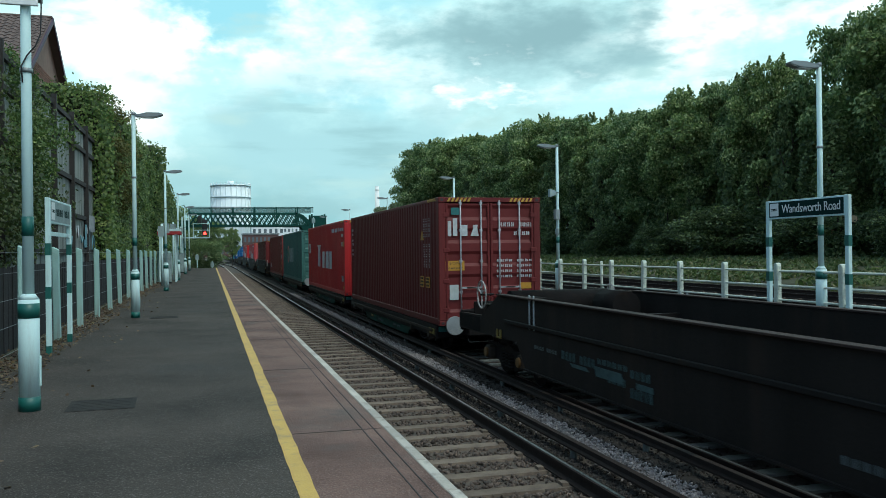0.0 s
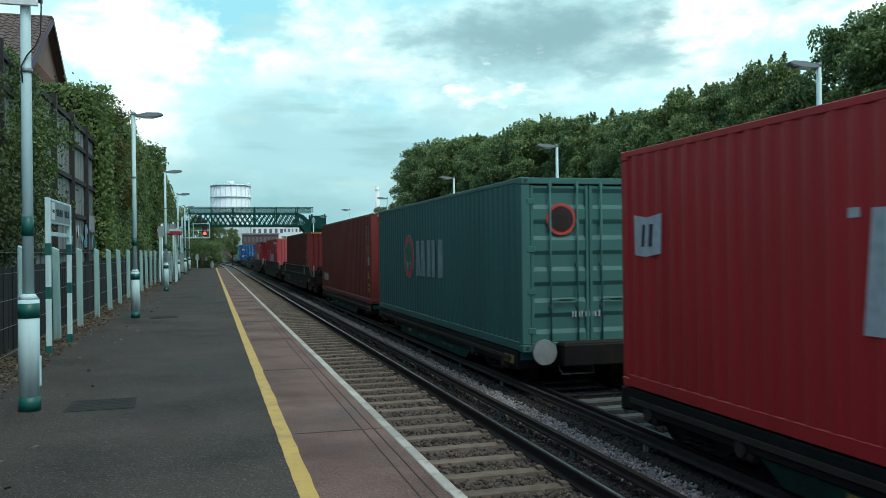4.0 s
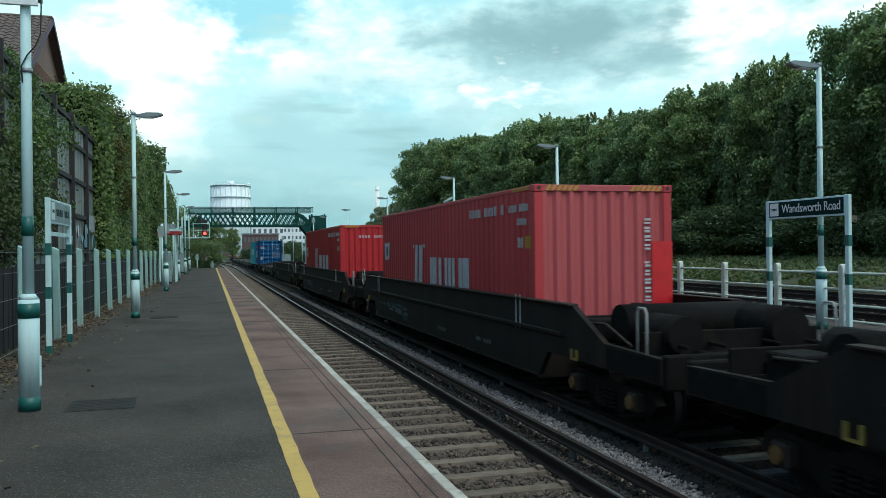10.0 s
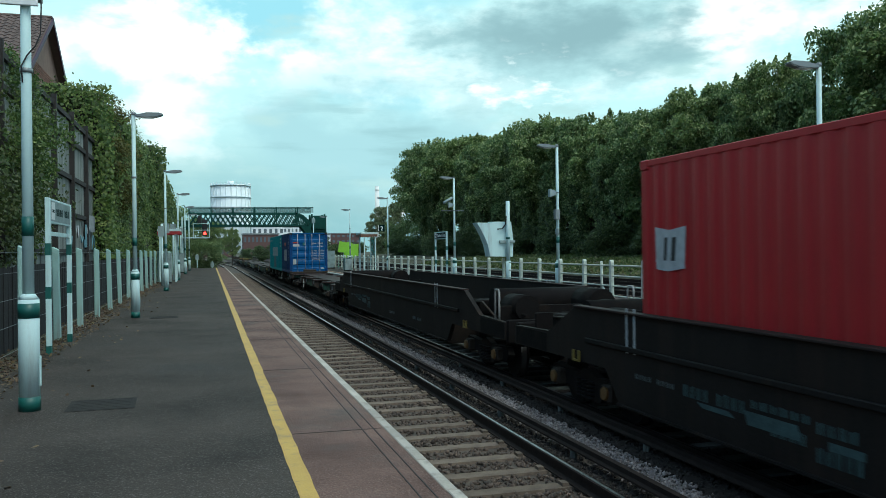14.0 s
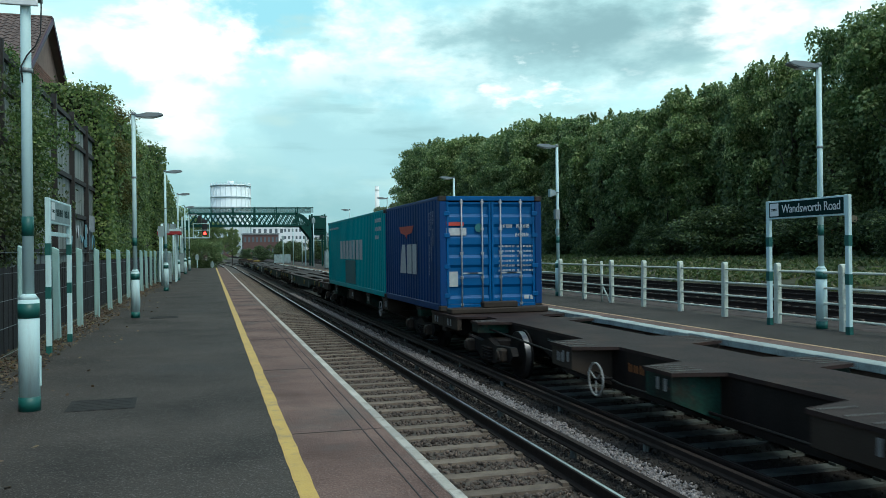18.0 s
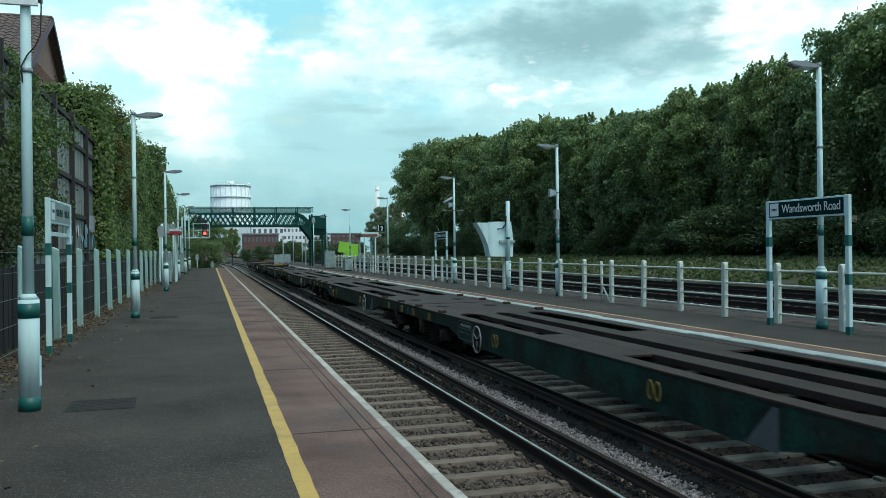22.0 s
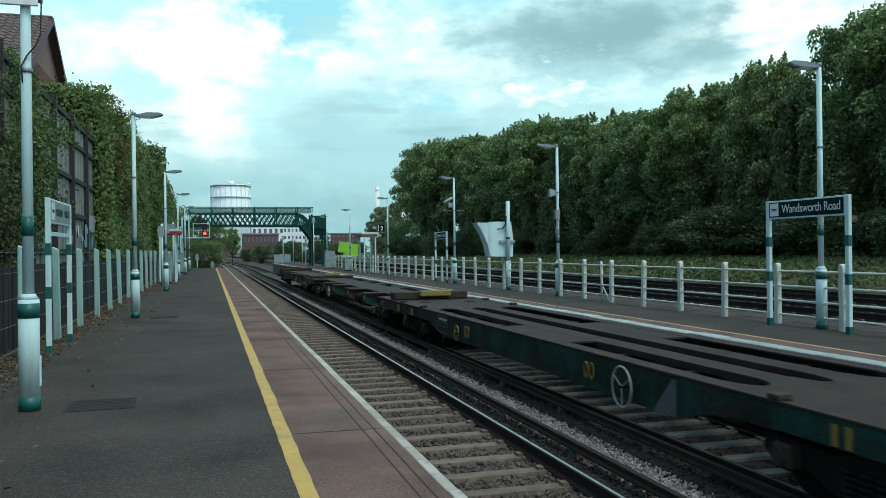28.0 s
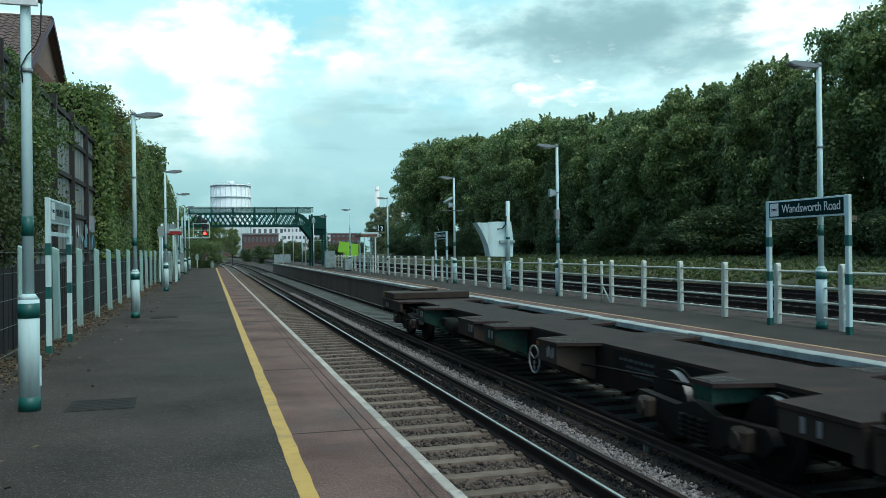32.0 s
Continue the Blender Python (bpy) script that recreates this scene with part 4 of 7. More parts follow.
# resting heights of the containers
LOW, WELL, FLAT = 0.62, 0.46, 0.95
container(18.3, 12.192, 2.896, LOW, C_MAROON, "maroon high steel container with door rods and white lettering", "doors", "tex", True)
container(32.1, 12.192, 2.896, LOW, C_RED, "bright red high steel container with large white mark", "wall", "red", True)
container(47.8, 12.192, 2.896, LOW, C_GREY, "grey green high steel container with round mark", "doors", "mol", rods=C_GREY)
container(61.3, 12.192, 2.896, LOW, C_BROWN, "brown red high steel container with yellow labels", "wall", "brown", True)
container(79.7, 12.192, 2.896, WELL, C_MAROON, "dull maroon steel container sunk in a well wagon", "wall", "plain_brown", True)
container(100.5, 12.192, 2.896, WELL, C_RED_DULL, "red steel container with faded pinkish end in a well wagon", "wall", "salmon", True, end_body=C_SALMON)
container(121.2, 12.192, 2.896, WELL, C_RED, "red steel container with white mark in a well wagon", "wall", "red", True)
container(179.5, 6.058, 2.591, FLAT, C_BLUE, "blue twenty foot steel container with barred doors", "doors", "blue", end_body=C_BLUE_LIT, casting=STEEL_BROWN)
container(185.65, 12.192, 2.591, FLAT, C_TEAL, "teal forty foot steel container with white mark", "wall", "teal", casting=STEEL_BROWN)


# ---------------------------------------------------------------- wagons
WHEELS = []


def wheel_mesh(r):
    bm = bmesh.new()
    for s in (-1, 1):
        x = s * 0.7525
        tube(bm, (x - 0.06, 0, 0), (x + 0.06, 0, 0), r - 0.012, r - 0.012, 22)
        tube(bm, (x - s * 0.065 - 0.015, 0, 0), (x - s * 0.065 + 0.015, 0, 0), r + 0.026, r + 0.026, 22)
        for k in range(3):
            a = 2.094 * k
            box(bm, x + s * 0.062 - 0.004, x + s * 0.062 + 0.004, 0.2 * math.cos(a) - 0.04, 0.2 * math.cos(a) + 0.04, 0.2 * math.sin(a) - 0.04, 0.2 * math.sin(a) + 0.04)
    tube(bm, (-0.95, 0, 0), (0.95, 0, 0), 0.075, 0.075, 8)
    dark = mesh_of(bm, "wheelset", STEEL_DARK)
    bm = bmesh.new()
    tube(bm, (-0.05, 0, 0), (0.05, 0, 0), r, r, 26, False)
    return dark, mesh_of(bm, "tyre", TYRE)


WHEEL_BIG, WHEEL_SMALL = wheel_mesh(0.42), wheel_mesh(0.36)


AXLE_ORANGE = mat("grimy_orange_cap", (0.20, 0.10, 0.02), (0.10, 0.05, 0.015), 0.6)


def bogie(parent, y, r, mesh, base=1.0, cap=None):
    """Cast side frames with axle boxes, springs, bolster and two wheelsets."""
    for s in (-1, 1):
        bm = bmesh.new()
        prism(bm, [(-base - 0.42, r + 0.02), (-base - 0.30, r + 0.16), (-base * 0.4, r + 0.12), (0.0, r + 0.22), (base * 0.4, r + 0.12), (base + 0.30, r + 0.16), (base + 0.42, r + 0.02), (base + 0.25, r - 0.13), (base - 0.28, r - 0.10), (base * 0.45, r - 0.22), (-base * 0.45, r - 0.22), (-base + 0.28, r - 0.10), (-base - 0.25, r - 0.13)], "x", s * 1.00 - 0.06, s * 1.00 + 0.06)
        fr = part("bogie_frame", bm, STEEL_DARK, parent, at=pose(0, y, 0))
        for a in (-base, base):
            bm = bmesh.new()
            box(bm, s * 1.10 - 0.09, s * 1.10 + 0.09, a - 0.13, a + 0.13, r - 0.12, r + 0.12, 0.03)
            part("axle_box", bm, STEEL_BROWN, fr)
            bm = bmesh.new()
            tube(bm, (s * 1.19, a, r), (s * 1.225, a, r), 0.095, 0.08, 12)
            part("axle_cap", bm, cap or STEEL_BROWN, fr)
        for d in (-0.18, 0.0, 0.18):
            bm = bmesh.new()
            for k in range(5):
                tube(bm, (s * 1.06, d, r - 0.19 + k * 0.055), (s * 1.06, d, r - 0.16 + k * 0.055), 0.075, 0.075, 8)
            part("spring", bm, STEEL_DARK, fr)
    boxes("bolster", STEEL_DARK, parent, [(-0.95, 0.95, y - 0.22, y + 0.22, r - 0.05, r + 0.20)], 0.03)
    for a in (-base, base):
        w = part("wheelset", mesh[0], None, parent, at=pose(0, y + a, r))
        for s in (-1, 1):
            part("tyre", mesh[1], None, w, "bright worn wheel tread", at=pose(s * 0.7625, 0, 0))
        WHEELS.append((w, y + a, r, parent))


def handwheel(parent, x, y, z, material, r=0.26):
    """A rim on three spokes; its spindle runs inwards."""
    bm = bmesh.new()
    sweep(bm, [(x, y + r * math.cos(2 * math.pi * i / 22), z + r * math.sin(2 * math.pi * i / 22)) for i in range(22)], 0.013, 6, True)
    rim = part("handwheel", bm, material, parent, "pale brake handwheel")
    for a in (0.5, 2.594, 4.689):
        bm = bmesh.new()
        tube(bm, (x, y, z), (x, y + r * math.cos(a), z + r * math.sin(a)), 0.009, 0.009, 5)
        part("spoke", bm, material, rim)
    inward = 0.24 if x < 0 else -0.24
    bm = bmesh.new()
    tube(bm, (x - inward * 0.1, y, z), (x + inward, y, z), 0.02, 0.02, 8)
    part("spindle", bm, STEEL_DARK, rim)


def buffers(parent, y, out, z, material=STEEL_DARK, r=0.25, dx=0.865):
    for s in (-1, 1):
        bm = bmesh.new()
        tube(bm, (s * dx, y, z), (s * dx, y + out * 0.42, z), 0.10, 0.085, 12)
        tube(bm, (s * dx, y + out * 0.42, z), (s * dx, y + out * 0.47, z), r, r * 0.97, 20)
        part("buffer", bm, material, parent)


def hoop(parent, x, y, z0, z1, w, material=PIPE_WHITE):
    bm = bmesh.new()
    sweep(bm, [(x, y, z0), (x, y, z1 - 0.06), (x, y + 0.04, z1), (x, y + w - 0.04, z1), (x, y + w, z1 - 0.06), (x, y + w, z0)], 0.017, 6)
    part("handrail", bm, material, parent, "white tubular handrail")


TEAL_FADED = mat("very_faded_teal", (0.055, 0.105, 0.105), (0.022, 0.045, 0.046), 0.7, 0, 3, 40, 0.1, 1.5)


SOOT = mat("sooty_black_steel", (0.013, 0.0115, 0.011), (0.007, 0.0064, 0.006), 0.8, 0, 4, 50, 0.3, 1, stain=(0.022, 0.016, 0.012), stain_scale=3, spec=0.06)


def well_wagon(mid, label):
    """A deep-sided pocket wagon: girders that drop between the bogies, raised ends over them."""
    t = on_train(thing("well_wagon", label, "wagon", "well wagons", pose(FAR, mid, 0)), mid)
    for s in (-1, 1):
        x0, x1 = (s * 1.25, s * 1.33)
        bm = bmesh.new()
        prism(bm, [(-8.73, 1.11), (-7.77, 1.53), (7.77, 1.53), (8.73, 1.11), (10.15, 1.08), (10.15, 0.78), (6.86, 0.80), (6.5, 0.42), (-6.5, 0.42), (-6.86, 0.80), (-10.15, 0.78), (-10.15, 1.08)], "x", min(x0, x1), max(x0, x1))
        g = part("side_girder", bm, GIRDER, t)
        for y0, y1 in ((-10.1, -8.8), (8.8, 10.1)):
            boxes("end_sill", SOOT, g, [(min(s * 1.329, s * 1.333), max(s * 1.329, s * 1.333), y0, y1, 0.80, 1.07)])
        boxes("top_flange", STEEL_TOP, g, [(min(s * 1.23, s * 1.38), max(s * 1.23, s * 1.38), -7.75, 7.75, 1.53, 1.555)], 0.004)
        boxes("rubbing_strip", STEEL_DARK, g, [(min(s * 1.33, s * 1.37), max(s * 1.33, s * 1.37), -7.4, 7.4, 1.08, 1.14)], 0.008)
        boxes("lower_flange", STEEL_DARK, g, [(min(s * 1.23, s * 1.37), max(s * 1.23, s * 1.37), -6.5, 6.5, 0.395, 0.42)])
        for y in (-5.75, 6.05):
            boxes("marker_post", MARK_WHITE, g, [(min(s * 1.332, s * 1.345), max(s * 1.332, s * 1.345), y, y + 0.035, 1.06, 1.60), (min(s * 1.332, s * 1.345), max(s * 1.332, s * 1.345), y + 0.19, y + 0.225, 1.06, 1.60)], 0.003, "pair of pale upright strips")
        for y in (-7.95, 7.6):
            boxes("yellow_mark", MARK_YELLOW, g, [(min(s * 1.333, s * 1.36), max(s * 1.333, s * 1.36), y, y + 0.045, 0.80, 0.94), (min(s * 1.333, s * 1.36), max(s * 1.333, s * 1.36), y + 0.175, y + 0.22, 0.80, 0.94), (min(s * 1.333, s * 1.36), max(s * 1.333, s * 1.36), y, y + 0.22, 0.79, 0.815)])
        face = (lambda u, v, d, s=s: (s * (1.333 + d), u * -s, v))
        bars("stencil_lettering", t, face, -4.2, 0.62, 0.9, 0.10, 8, LABEL_FADED, 0.003, 5)
        bars("stencil_lettering", t, face, -1.2, 0.58, 0.7, 0.09, 6, LABEL_FADED, 0.003, 6)
        for u0, v0, w0, h0, c0 in ((3.95, 0.74, 1.1, 0.15, 9), (3.05, 0.82, 0.85, 0.09, 6), (3.1, 0.62, 0.5, 0.13, 4), (2.5, 0.76, 0.5, 0.12, 4), (2.45, 0.52, 0.55, 0.15, 5)):
            bars("faded_lettering", t, face, u0, v0, w0, h0, c0, TEAL_FADED, 0.003, int(u0 * 10))
        glyph("faded_patch", t, face, [block(3.15, 0.66, 0.75, 0.13, 0.05), block(4.1, 0.68, 0.55, 0.05, 0.1), block(2.42, 0.66, 0.40, 0.07)], TEAL_FADED, 0.002, "rubbed faded teal paint patch")
        bars("stencil_lettering", t, face, 5.2, 0.78, 0.9, 0.07, 9, LABEL_FADED, 0.003, 12)
        for y0, y1 in ((-10.15, -6.9), (6.9, 10.15)):
            boxes("side_step", SOOT, t, [(min(s * 1.0, s * 1.25), max(s * 1.0, s * 1.25), y0, y1, 0.96, 1.0)])
    for y0, y1 in ((-10.15, -6.5), (6.5, 10.15)):
        boxes("end_deck", SOOT, t, [(-0.55, 0.55, y0, y1, 0.80, 1.08)], 0.02)
        for k in range(3):
            yy = y0 + 0.4 + k * 1.25
            boxes("cross_member", SOOT, t, [(-1.24, 1.24, yy, yy + 0.16, 0.88, 1.04)])
        bm = bmesh.new()
        yc = (y0 + y1) / 2
        tube(bm, (-0.95, yc - 0.1, 1.32), (0.95, yc - 0.1, 1.32), 0.26, 0.26, 16)
        part("air_tank", bm, SOOT, t)
        out = -1 if y0 < 0 else 1
        boxes("valve_box", SOOT, t, [(-1.1, -0.65, yc + 0.3, yc + 0.8, 1.05, 1.34)], 0.02)
        boxes("valve_box", SOOT, t, [(0.5, 1.15, yc - 0.1, yc + 0.7, 1.05, 1.30)], 0.02)
        boxes("end_plate", SOOT, t, [(-1.22, 1.22, yc + 1.2 * out - 0.03, yc + 1.2 * out + 0.03, 0.80, 1.32)], 0.01)
        for k in range(9):
            yy = y0 + 0.25 + k * 0.38
            boxes("step_slat", SOOT, t, [(-1.24, -0.6, yy, yy + 0.05, 1.02, 1.06)])
        for px, py, rr in ((-0.75, yc - 1.0, 0.23), (0.70, yc - 1.0, 0.27), (-0.15, yc + 0.55, 0.24), (0.80, yc + 0.7, 0.22)):
            bm = bmesh.new()
            tube(bm, (px, py - 0.4, 1.05 + rr), (px, py + 0.4, 1.05 + rr), rr, rr, 12)
            part("air_tank", bm, SOOT, t)
        bm = bmesh.new()
        sweep(bm, [(-1.2, yc - 0.9, 1.12), (-1.2, yc - 0.2, 1.34), (-1.15, yc + 0.6, 1.30), (-0.9, yc + 1.0, 1.14)], 0.02, 5)
        part("brake_hose", bm, STEEL_BROWN, t)
        for px in (-0.85, -0.35, 0.4, 0.9):
            bm = bmesh.new()
            sweep(bm, [(px, y0 + 0.2, 1.16), (px + 0.1, yc, 1.20), (px, y1 - 0.2, 1.14)], 0.028, 6)
            part("brake_pipe", bm, SOOT, t)
    boxes("well_floor", STEEL_DARK, t, [(-0.30, 0.30, -6.2, 6.2, 0.30, 0.42)])
    for k in range(7):
        yy = -5.7 + k * 1.9
        boxes("cross_member", SOOT, t, [(-1.25, 1.25, yy - 0.12, yy + 0.12, 0.32, WELL - 0.005)])
    for y in (-6.25, 6.13):
        boxes("well_end", STEEL_DARK, t, [(-1.25, 1.25, y, y + 0.12, 0.32, 1.25)])
    for y in (-8.3, 8.0):
        bogie(t, y, 0.42, WHEEL_BIG, 0.85, AXLE_ORANGE)
    for y, o in ((-10.15, -1), (10.15, 1)):
        boxes("headstock", SOOT, t, [(-1.3, 1.3, y - 0.06, y + 0.06, 0.72, 1.12)], 0.02)
        buffers(t, y, o, 0.92, r=0.2)
    hoop(t, -1.30, -9.78, 1.0, 1.62, 0.22)
    hoop(t, 1.30, -9.78, 1.0, 1.62, 0.24)
    hoop(t, 1.30, 8.6, 1.0, 1.62, 0.24)
    if mid < 10 or 100 < mid < 110:
        handwheel(t, -1.36, 8.6, 1.50, PIPE_WHITE, 0.25)
    return t


MARK_DULL = mat("dull_pale_mark", (0.26, 0.26, 0.25), (0.16, 0.16, 0.15), 0.6)
LABEL_FADED = mat("faded_grey_lettering", (0.10, 0.12, 0.12), (0.06, 0.07, 0.07), 0.7)


DISC = mat("worn_pale_buffer", (0.34, 0.36, 0.35), (0.20, 0.21, 0.21), 0.45, 0.3, 4, 40, 0.1)
CASE_GREEN = mat("green_underframe_case", (0.010, 0.066, 0.046), (0.008, 0.022, 0.017), 0.65, 0, 1.4, 40, 0.2, 1.8, stain=(0.016, 0.013, 0.010), stain_scale=1.2, spec=0.15)


def low_wagon(front, label, discs=True):
    """One half of a low-deck pair: shallow frame with green hanging gear under the container, small wheels."""
    L = 12.1
    t = on_train(thing("low_deck_wagon", label, "wagon", "low wagons", pose(FAR, front, 0)), front)
    for s in (-1, 1):
        boxes("solebar", STEEL_DARK, t, [(min(s * 1.05, s * 1.20), max(s * 1.05, s * 1.20), 0.1, L - 0.1, 0.34, LOW - 0.012)], 0.015)
        bm = bmesh.new()
        prism(bm, [(2.7, 0.36), (3.1, 0.13), (L - 3.1, 0.13), (L - 2.7, 0.36)], "x", min(s * 1.06, s * 1.17), max(s * 1.06, s * 1.17))
        belly = part("belly_frame", bm, CASE_GREEN, t, "dirty green dropped side frame")
        face = (lambda u, v, d, s=s: (s * (1.171 + d), u, v))
        bars("stencil_lettering", t, face, 4.0, 0.22, 0.9, 0.07, 9, LABEL_FADED, 0.003, 3)
        bars("stencil_lettering", t, face, 6.4, 0.20, 0.7, 0.07, 7, LABEL_FADED, 0.003, 4)
        boxes("yellow_mark", MARK_YELLOW, belly, [(min(s * 1.171, s * 1.178), max(s * 1.171, s * 1.178), 5.0, 6.0, 0.335, 0.355), (min(s * 1.171, s * 1.178), max(s * 1.171, s * 1.178), 7.9, 8.2, 0.24, 0.31)])
        for y in (0.16, 0.44):
            boxes("yellow_mark", MARK_YELLOW, t, [(min(s * 1.201, s * 1.21), max(s * 1.201, s * 1.21), y, y + 0.2, 0.38, 0.52)], 0.002)
        boxes("edge_angle", STEEL_BROWN, t, [(min(s * 1.20, s * 1.235), max(s * 1.20, s * 1.235), 0.3, L - 0.3, 0.44, 0.50)])
    boxes("deck", STEEL_DARK, t, [(-1.05, 1.05, 0.1, L - 0.1, 0.46, LOW - 0.02)])
    for y in (1.6, L - 1.6):
        bogie(t, y, 0.36, WHEEL_SMALL, 0.9)
    for y, o in ((0.06, -1), (L - 0.06, 1)):
        boxes("headstock", STEEL_DARK, t, [(-1.2, 1.2, y - 0.06, y + 0.06, 0.30, 0.60)], 0.02)
        if o < 0 and discs:
            buffers(t, y, o, 0.62, DISC, 0.215)
            boxes("end_platform", STEEL_DARK, t, [(-0.62, 1.18, -0.62, 0.0, 0.40, 0.76)], 0.02, "sooty raised end platform")
            boxes("chequer_plate", STEEL_TOP, t, [(-0.58, 1.14, -0.58, -0.02, 0.761, 0.775)], 0.003)
    bm = bmesh.new()
    sweep(bm, [(-0.5, -0.1, 0.35), (-0.48, -0.2, 0.22), (0.1, -0.2, 0.22), (0.12, -0.1, 0.35)], 0.016, 5)
    part("coupling_bar", bm, PIPE_WHITE, t)
    boxes("lamp_bracket", TEAL_MARK, t, [(-1.15, -0.55, -0.02, 0.0, 0.46, 0.58)])
    return t


def spine_wagon(front, L, label, wheel_at=None):
    """A flat with a deep plated spine, wide only at its outriggers and end platforms; inner wheels stand free."""
    t = on_train(thing("spine_flat_wagon", label, "wagon", "spine wagons", pose(FAR, front, 0)), front)
    outer = [(0.0, 1.22), (2.3, 1.22), (2.5, 0.58), (4.25, 0.58), (4.45, 1.22), (5.1, 1.22), (5.3, 0.58), (7.75, 0.58), (7.95, 1.22), (9.1, 1.22), (9.3, 0.60)]
    inner = [(0.0, 1.22), (1.05, 1.22), (1.2, 0.58), (1.9, 0.58), (2.05, 1.22), (2.5, 1.22), (2.7, 0.58), (5.9, 0.58), (6.1, 1.22), (6.9, 1.22), (7.1, 0.58), (8.75, 0.58), (8.95, 1.22), (9.6, 1.22), (9.75, 0.60)]
    head, tail = (inner, outer) if wheel_at else (outer, inner)
    prof = head + [(L - y, x) for y, x in tail[::-1]]
    arms = {id(outer): ((4.45, 5.1), (7.95, 9.1)), id(inner): ((2.05, 2.5), (6.1, 6.9), (8.95, 9.6))}
    arms = [a + (a[0] < 5 or a[0] > 8.5,) for a in arms[id(head)]] + [(L - a[1], L - a[0], a[0] < 5 or a[0] > 8.5) for a in arms[id(tail)]]
    flip = (lambda u, w: u) if wheel_at else (lambda u, w: L - u - w)
    bm = bmesh.new()
    prism(bm, [(-x, y) for y, x in prof] + [(x, y) for y, x in prof[::-1]], "z", 0.88, 0.925)
    part("deck", bm, STEEL_TOP, t, "grey brown worn deck plate")
    boxes("spine_belly", SOOT, t, [(-0.45, 0.45, 4.6, L - 4.6, 0.26, 0.34)])
    for s in (-1, 1):
        bm = bmesh.new()
        prism(bm, [(0.1, 0.88), (L - 0.1, 0.88), (L - 0.1, 0.62), (L - 4.0, 0.62), (L - 5.2, 0.30), (5.2, 0.30), (4.0, 0.62), (0.1, 0.62)], "x", min(s * 0.48, s * 0.57), max(s * 0.48, s * 0.57))
        part("spine_web", bm, GIRDER, t)
        for y0, y1, green in arms:
            bm = bmesh.new()
            over = min(y0, L - y1) < 3
            prism(bm, [(s * 0.57, 0.70 if over else 0.34), (s * 1.20, 0.72 if over else 0.60), (s * 1.20, 0.88), (s * 0.57, 0.88)], "y", y0 + 0.04, y1 - 0.04)
            og = part("outrigger", bm, STEEL_GREEN if green else STEEL_BROWN, t)
            for k in range(4):
                yy = y0 + 0.08 + k * (y1 - y0 - 0.2) / 3
                boxes("tread_bar", STEEL_GREY, og, [(min(s * 0.78, s * 1.18), max(s * 0.78, s * 1.18), yy, yy + 0.03, 0.924, 0.936)])
            for k in () if over else (0.14, 0.30):
                boxes("twist_lock", MARK_DULL, og, [(min(s * 1.201, s * 1.222), max(s * 1.201, s * 1.222), y0 + k, y0 + k + 0.035, 0.70, 0.84)])
        for y0, y1 in ((0.02, head[1][0]), (L - tail[1][0], L - 0.02)):
            sf = boxes("side_frame", STEEL_BROWN, t, [(min(s * 1.10, s * 1.20), max(s * 1.10, s * 1.20), y0, y1, 0.64, 0.88)], 0.01)
            for k in (0.45, 0.66) if y1 - y0 < 1.5 else (1.45, 1.66):
                boxes("twist_lock", MARK_DULL, sf, [(min(s * 1.201, s * 1.222), max(s * 1.201, s * 1.222), y0 + k, y0 + k + 0.035, 0.70, 0.84)])
        y0 = L - 7.7 if wheel_at else 6.3
        bm = bmesh.new()
        tube(bm, (s * 0.84, y0 + 0.05, 0.60), (s * 0.84, y0 + 1.4, 0.60), 0.19, 0.19, 14)
        part("air_tank", bm, SOOT, t)
        y0 = L - 6.2 if wheel_at else 5.4
        boxes("equipment_case", GIRDER, t, [(min(s * 0.60, s * 0.86), max(s * 0.60, s * 0.86), y0, y0 + 0.8, 0.50, 0.72)], 0.02)
        bm = bmesh.new()
        sweep(bm, [(s * 0.95, 2.4, 0.78), (s * 0.80, 3.6, 0.72), (s * 0.75, 5.6, 0.62), (s * 0.9, 7.8, 0.50), (s * 0.72, 9.4, 0.45), (s * 0.72, L - 9.4, 0.45), (s * 0.9, L - 7.8, 0.50), (s * 0.75, L - 5.6, 0.62), (s * 0.95, L - 2.4, 0.78)], 0.02, 5)
        part("brake_pipe", bm, STEEL_DARK, t)
        face = (lambda u, v, d, s=s: (s * (0.571 + d), u, v))
        bars("stencil_lettering", t, face, flip(7.3, 1.3), 0.60, 1.3, 0.14, 8, STENCIL_ORANGE, 0.003, 5)
        for k in range(3):
            bars("stencil_lettering", t, face, flip(4.4, 1.0), 0.74 - 0.09 * k, 1.0 - 0.2 * k, 0.05, 7, LABEL_FADED, 0.003, 11 + k)
        tip = (lambda u, v, d, s=s: (s * (1.201 + d), u, v))
        bars("stencil_number", t, tip, flip(6.28, 0.3), 0.66, 0.3, 0.17, 2, MARK_DULL, 0.004, 15)
    gold = 170 < front < 300
    deep = 1.35 if front > 300 else 0.45
    boxes("end_stop", STEEL_BROWN, t, [(-1.15, 1.10, L - deep, L - 0.02, 0.932, 1.05 if deep < 1 else 1.12)], 0.02)
    boxes("end_block", MARK_YELLOW if gold else STEEL_BROWN, t, [(-0.40, 0.40, L - 0.40, L - 0.16, 1.05 if deep < 1 else 1.12, 1.18)], 0.02, "worn yellow end stop" if gold else "brown worn end stop")
    if front > 300:
        boxes("tail_plate", MARK_YELLOW, t, [(-1.17, -1.02, L - 0.019, L + 0.006, 0.96, 1.10)], 0.004, "worn yellow corner plate")
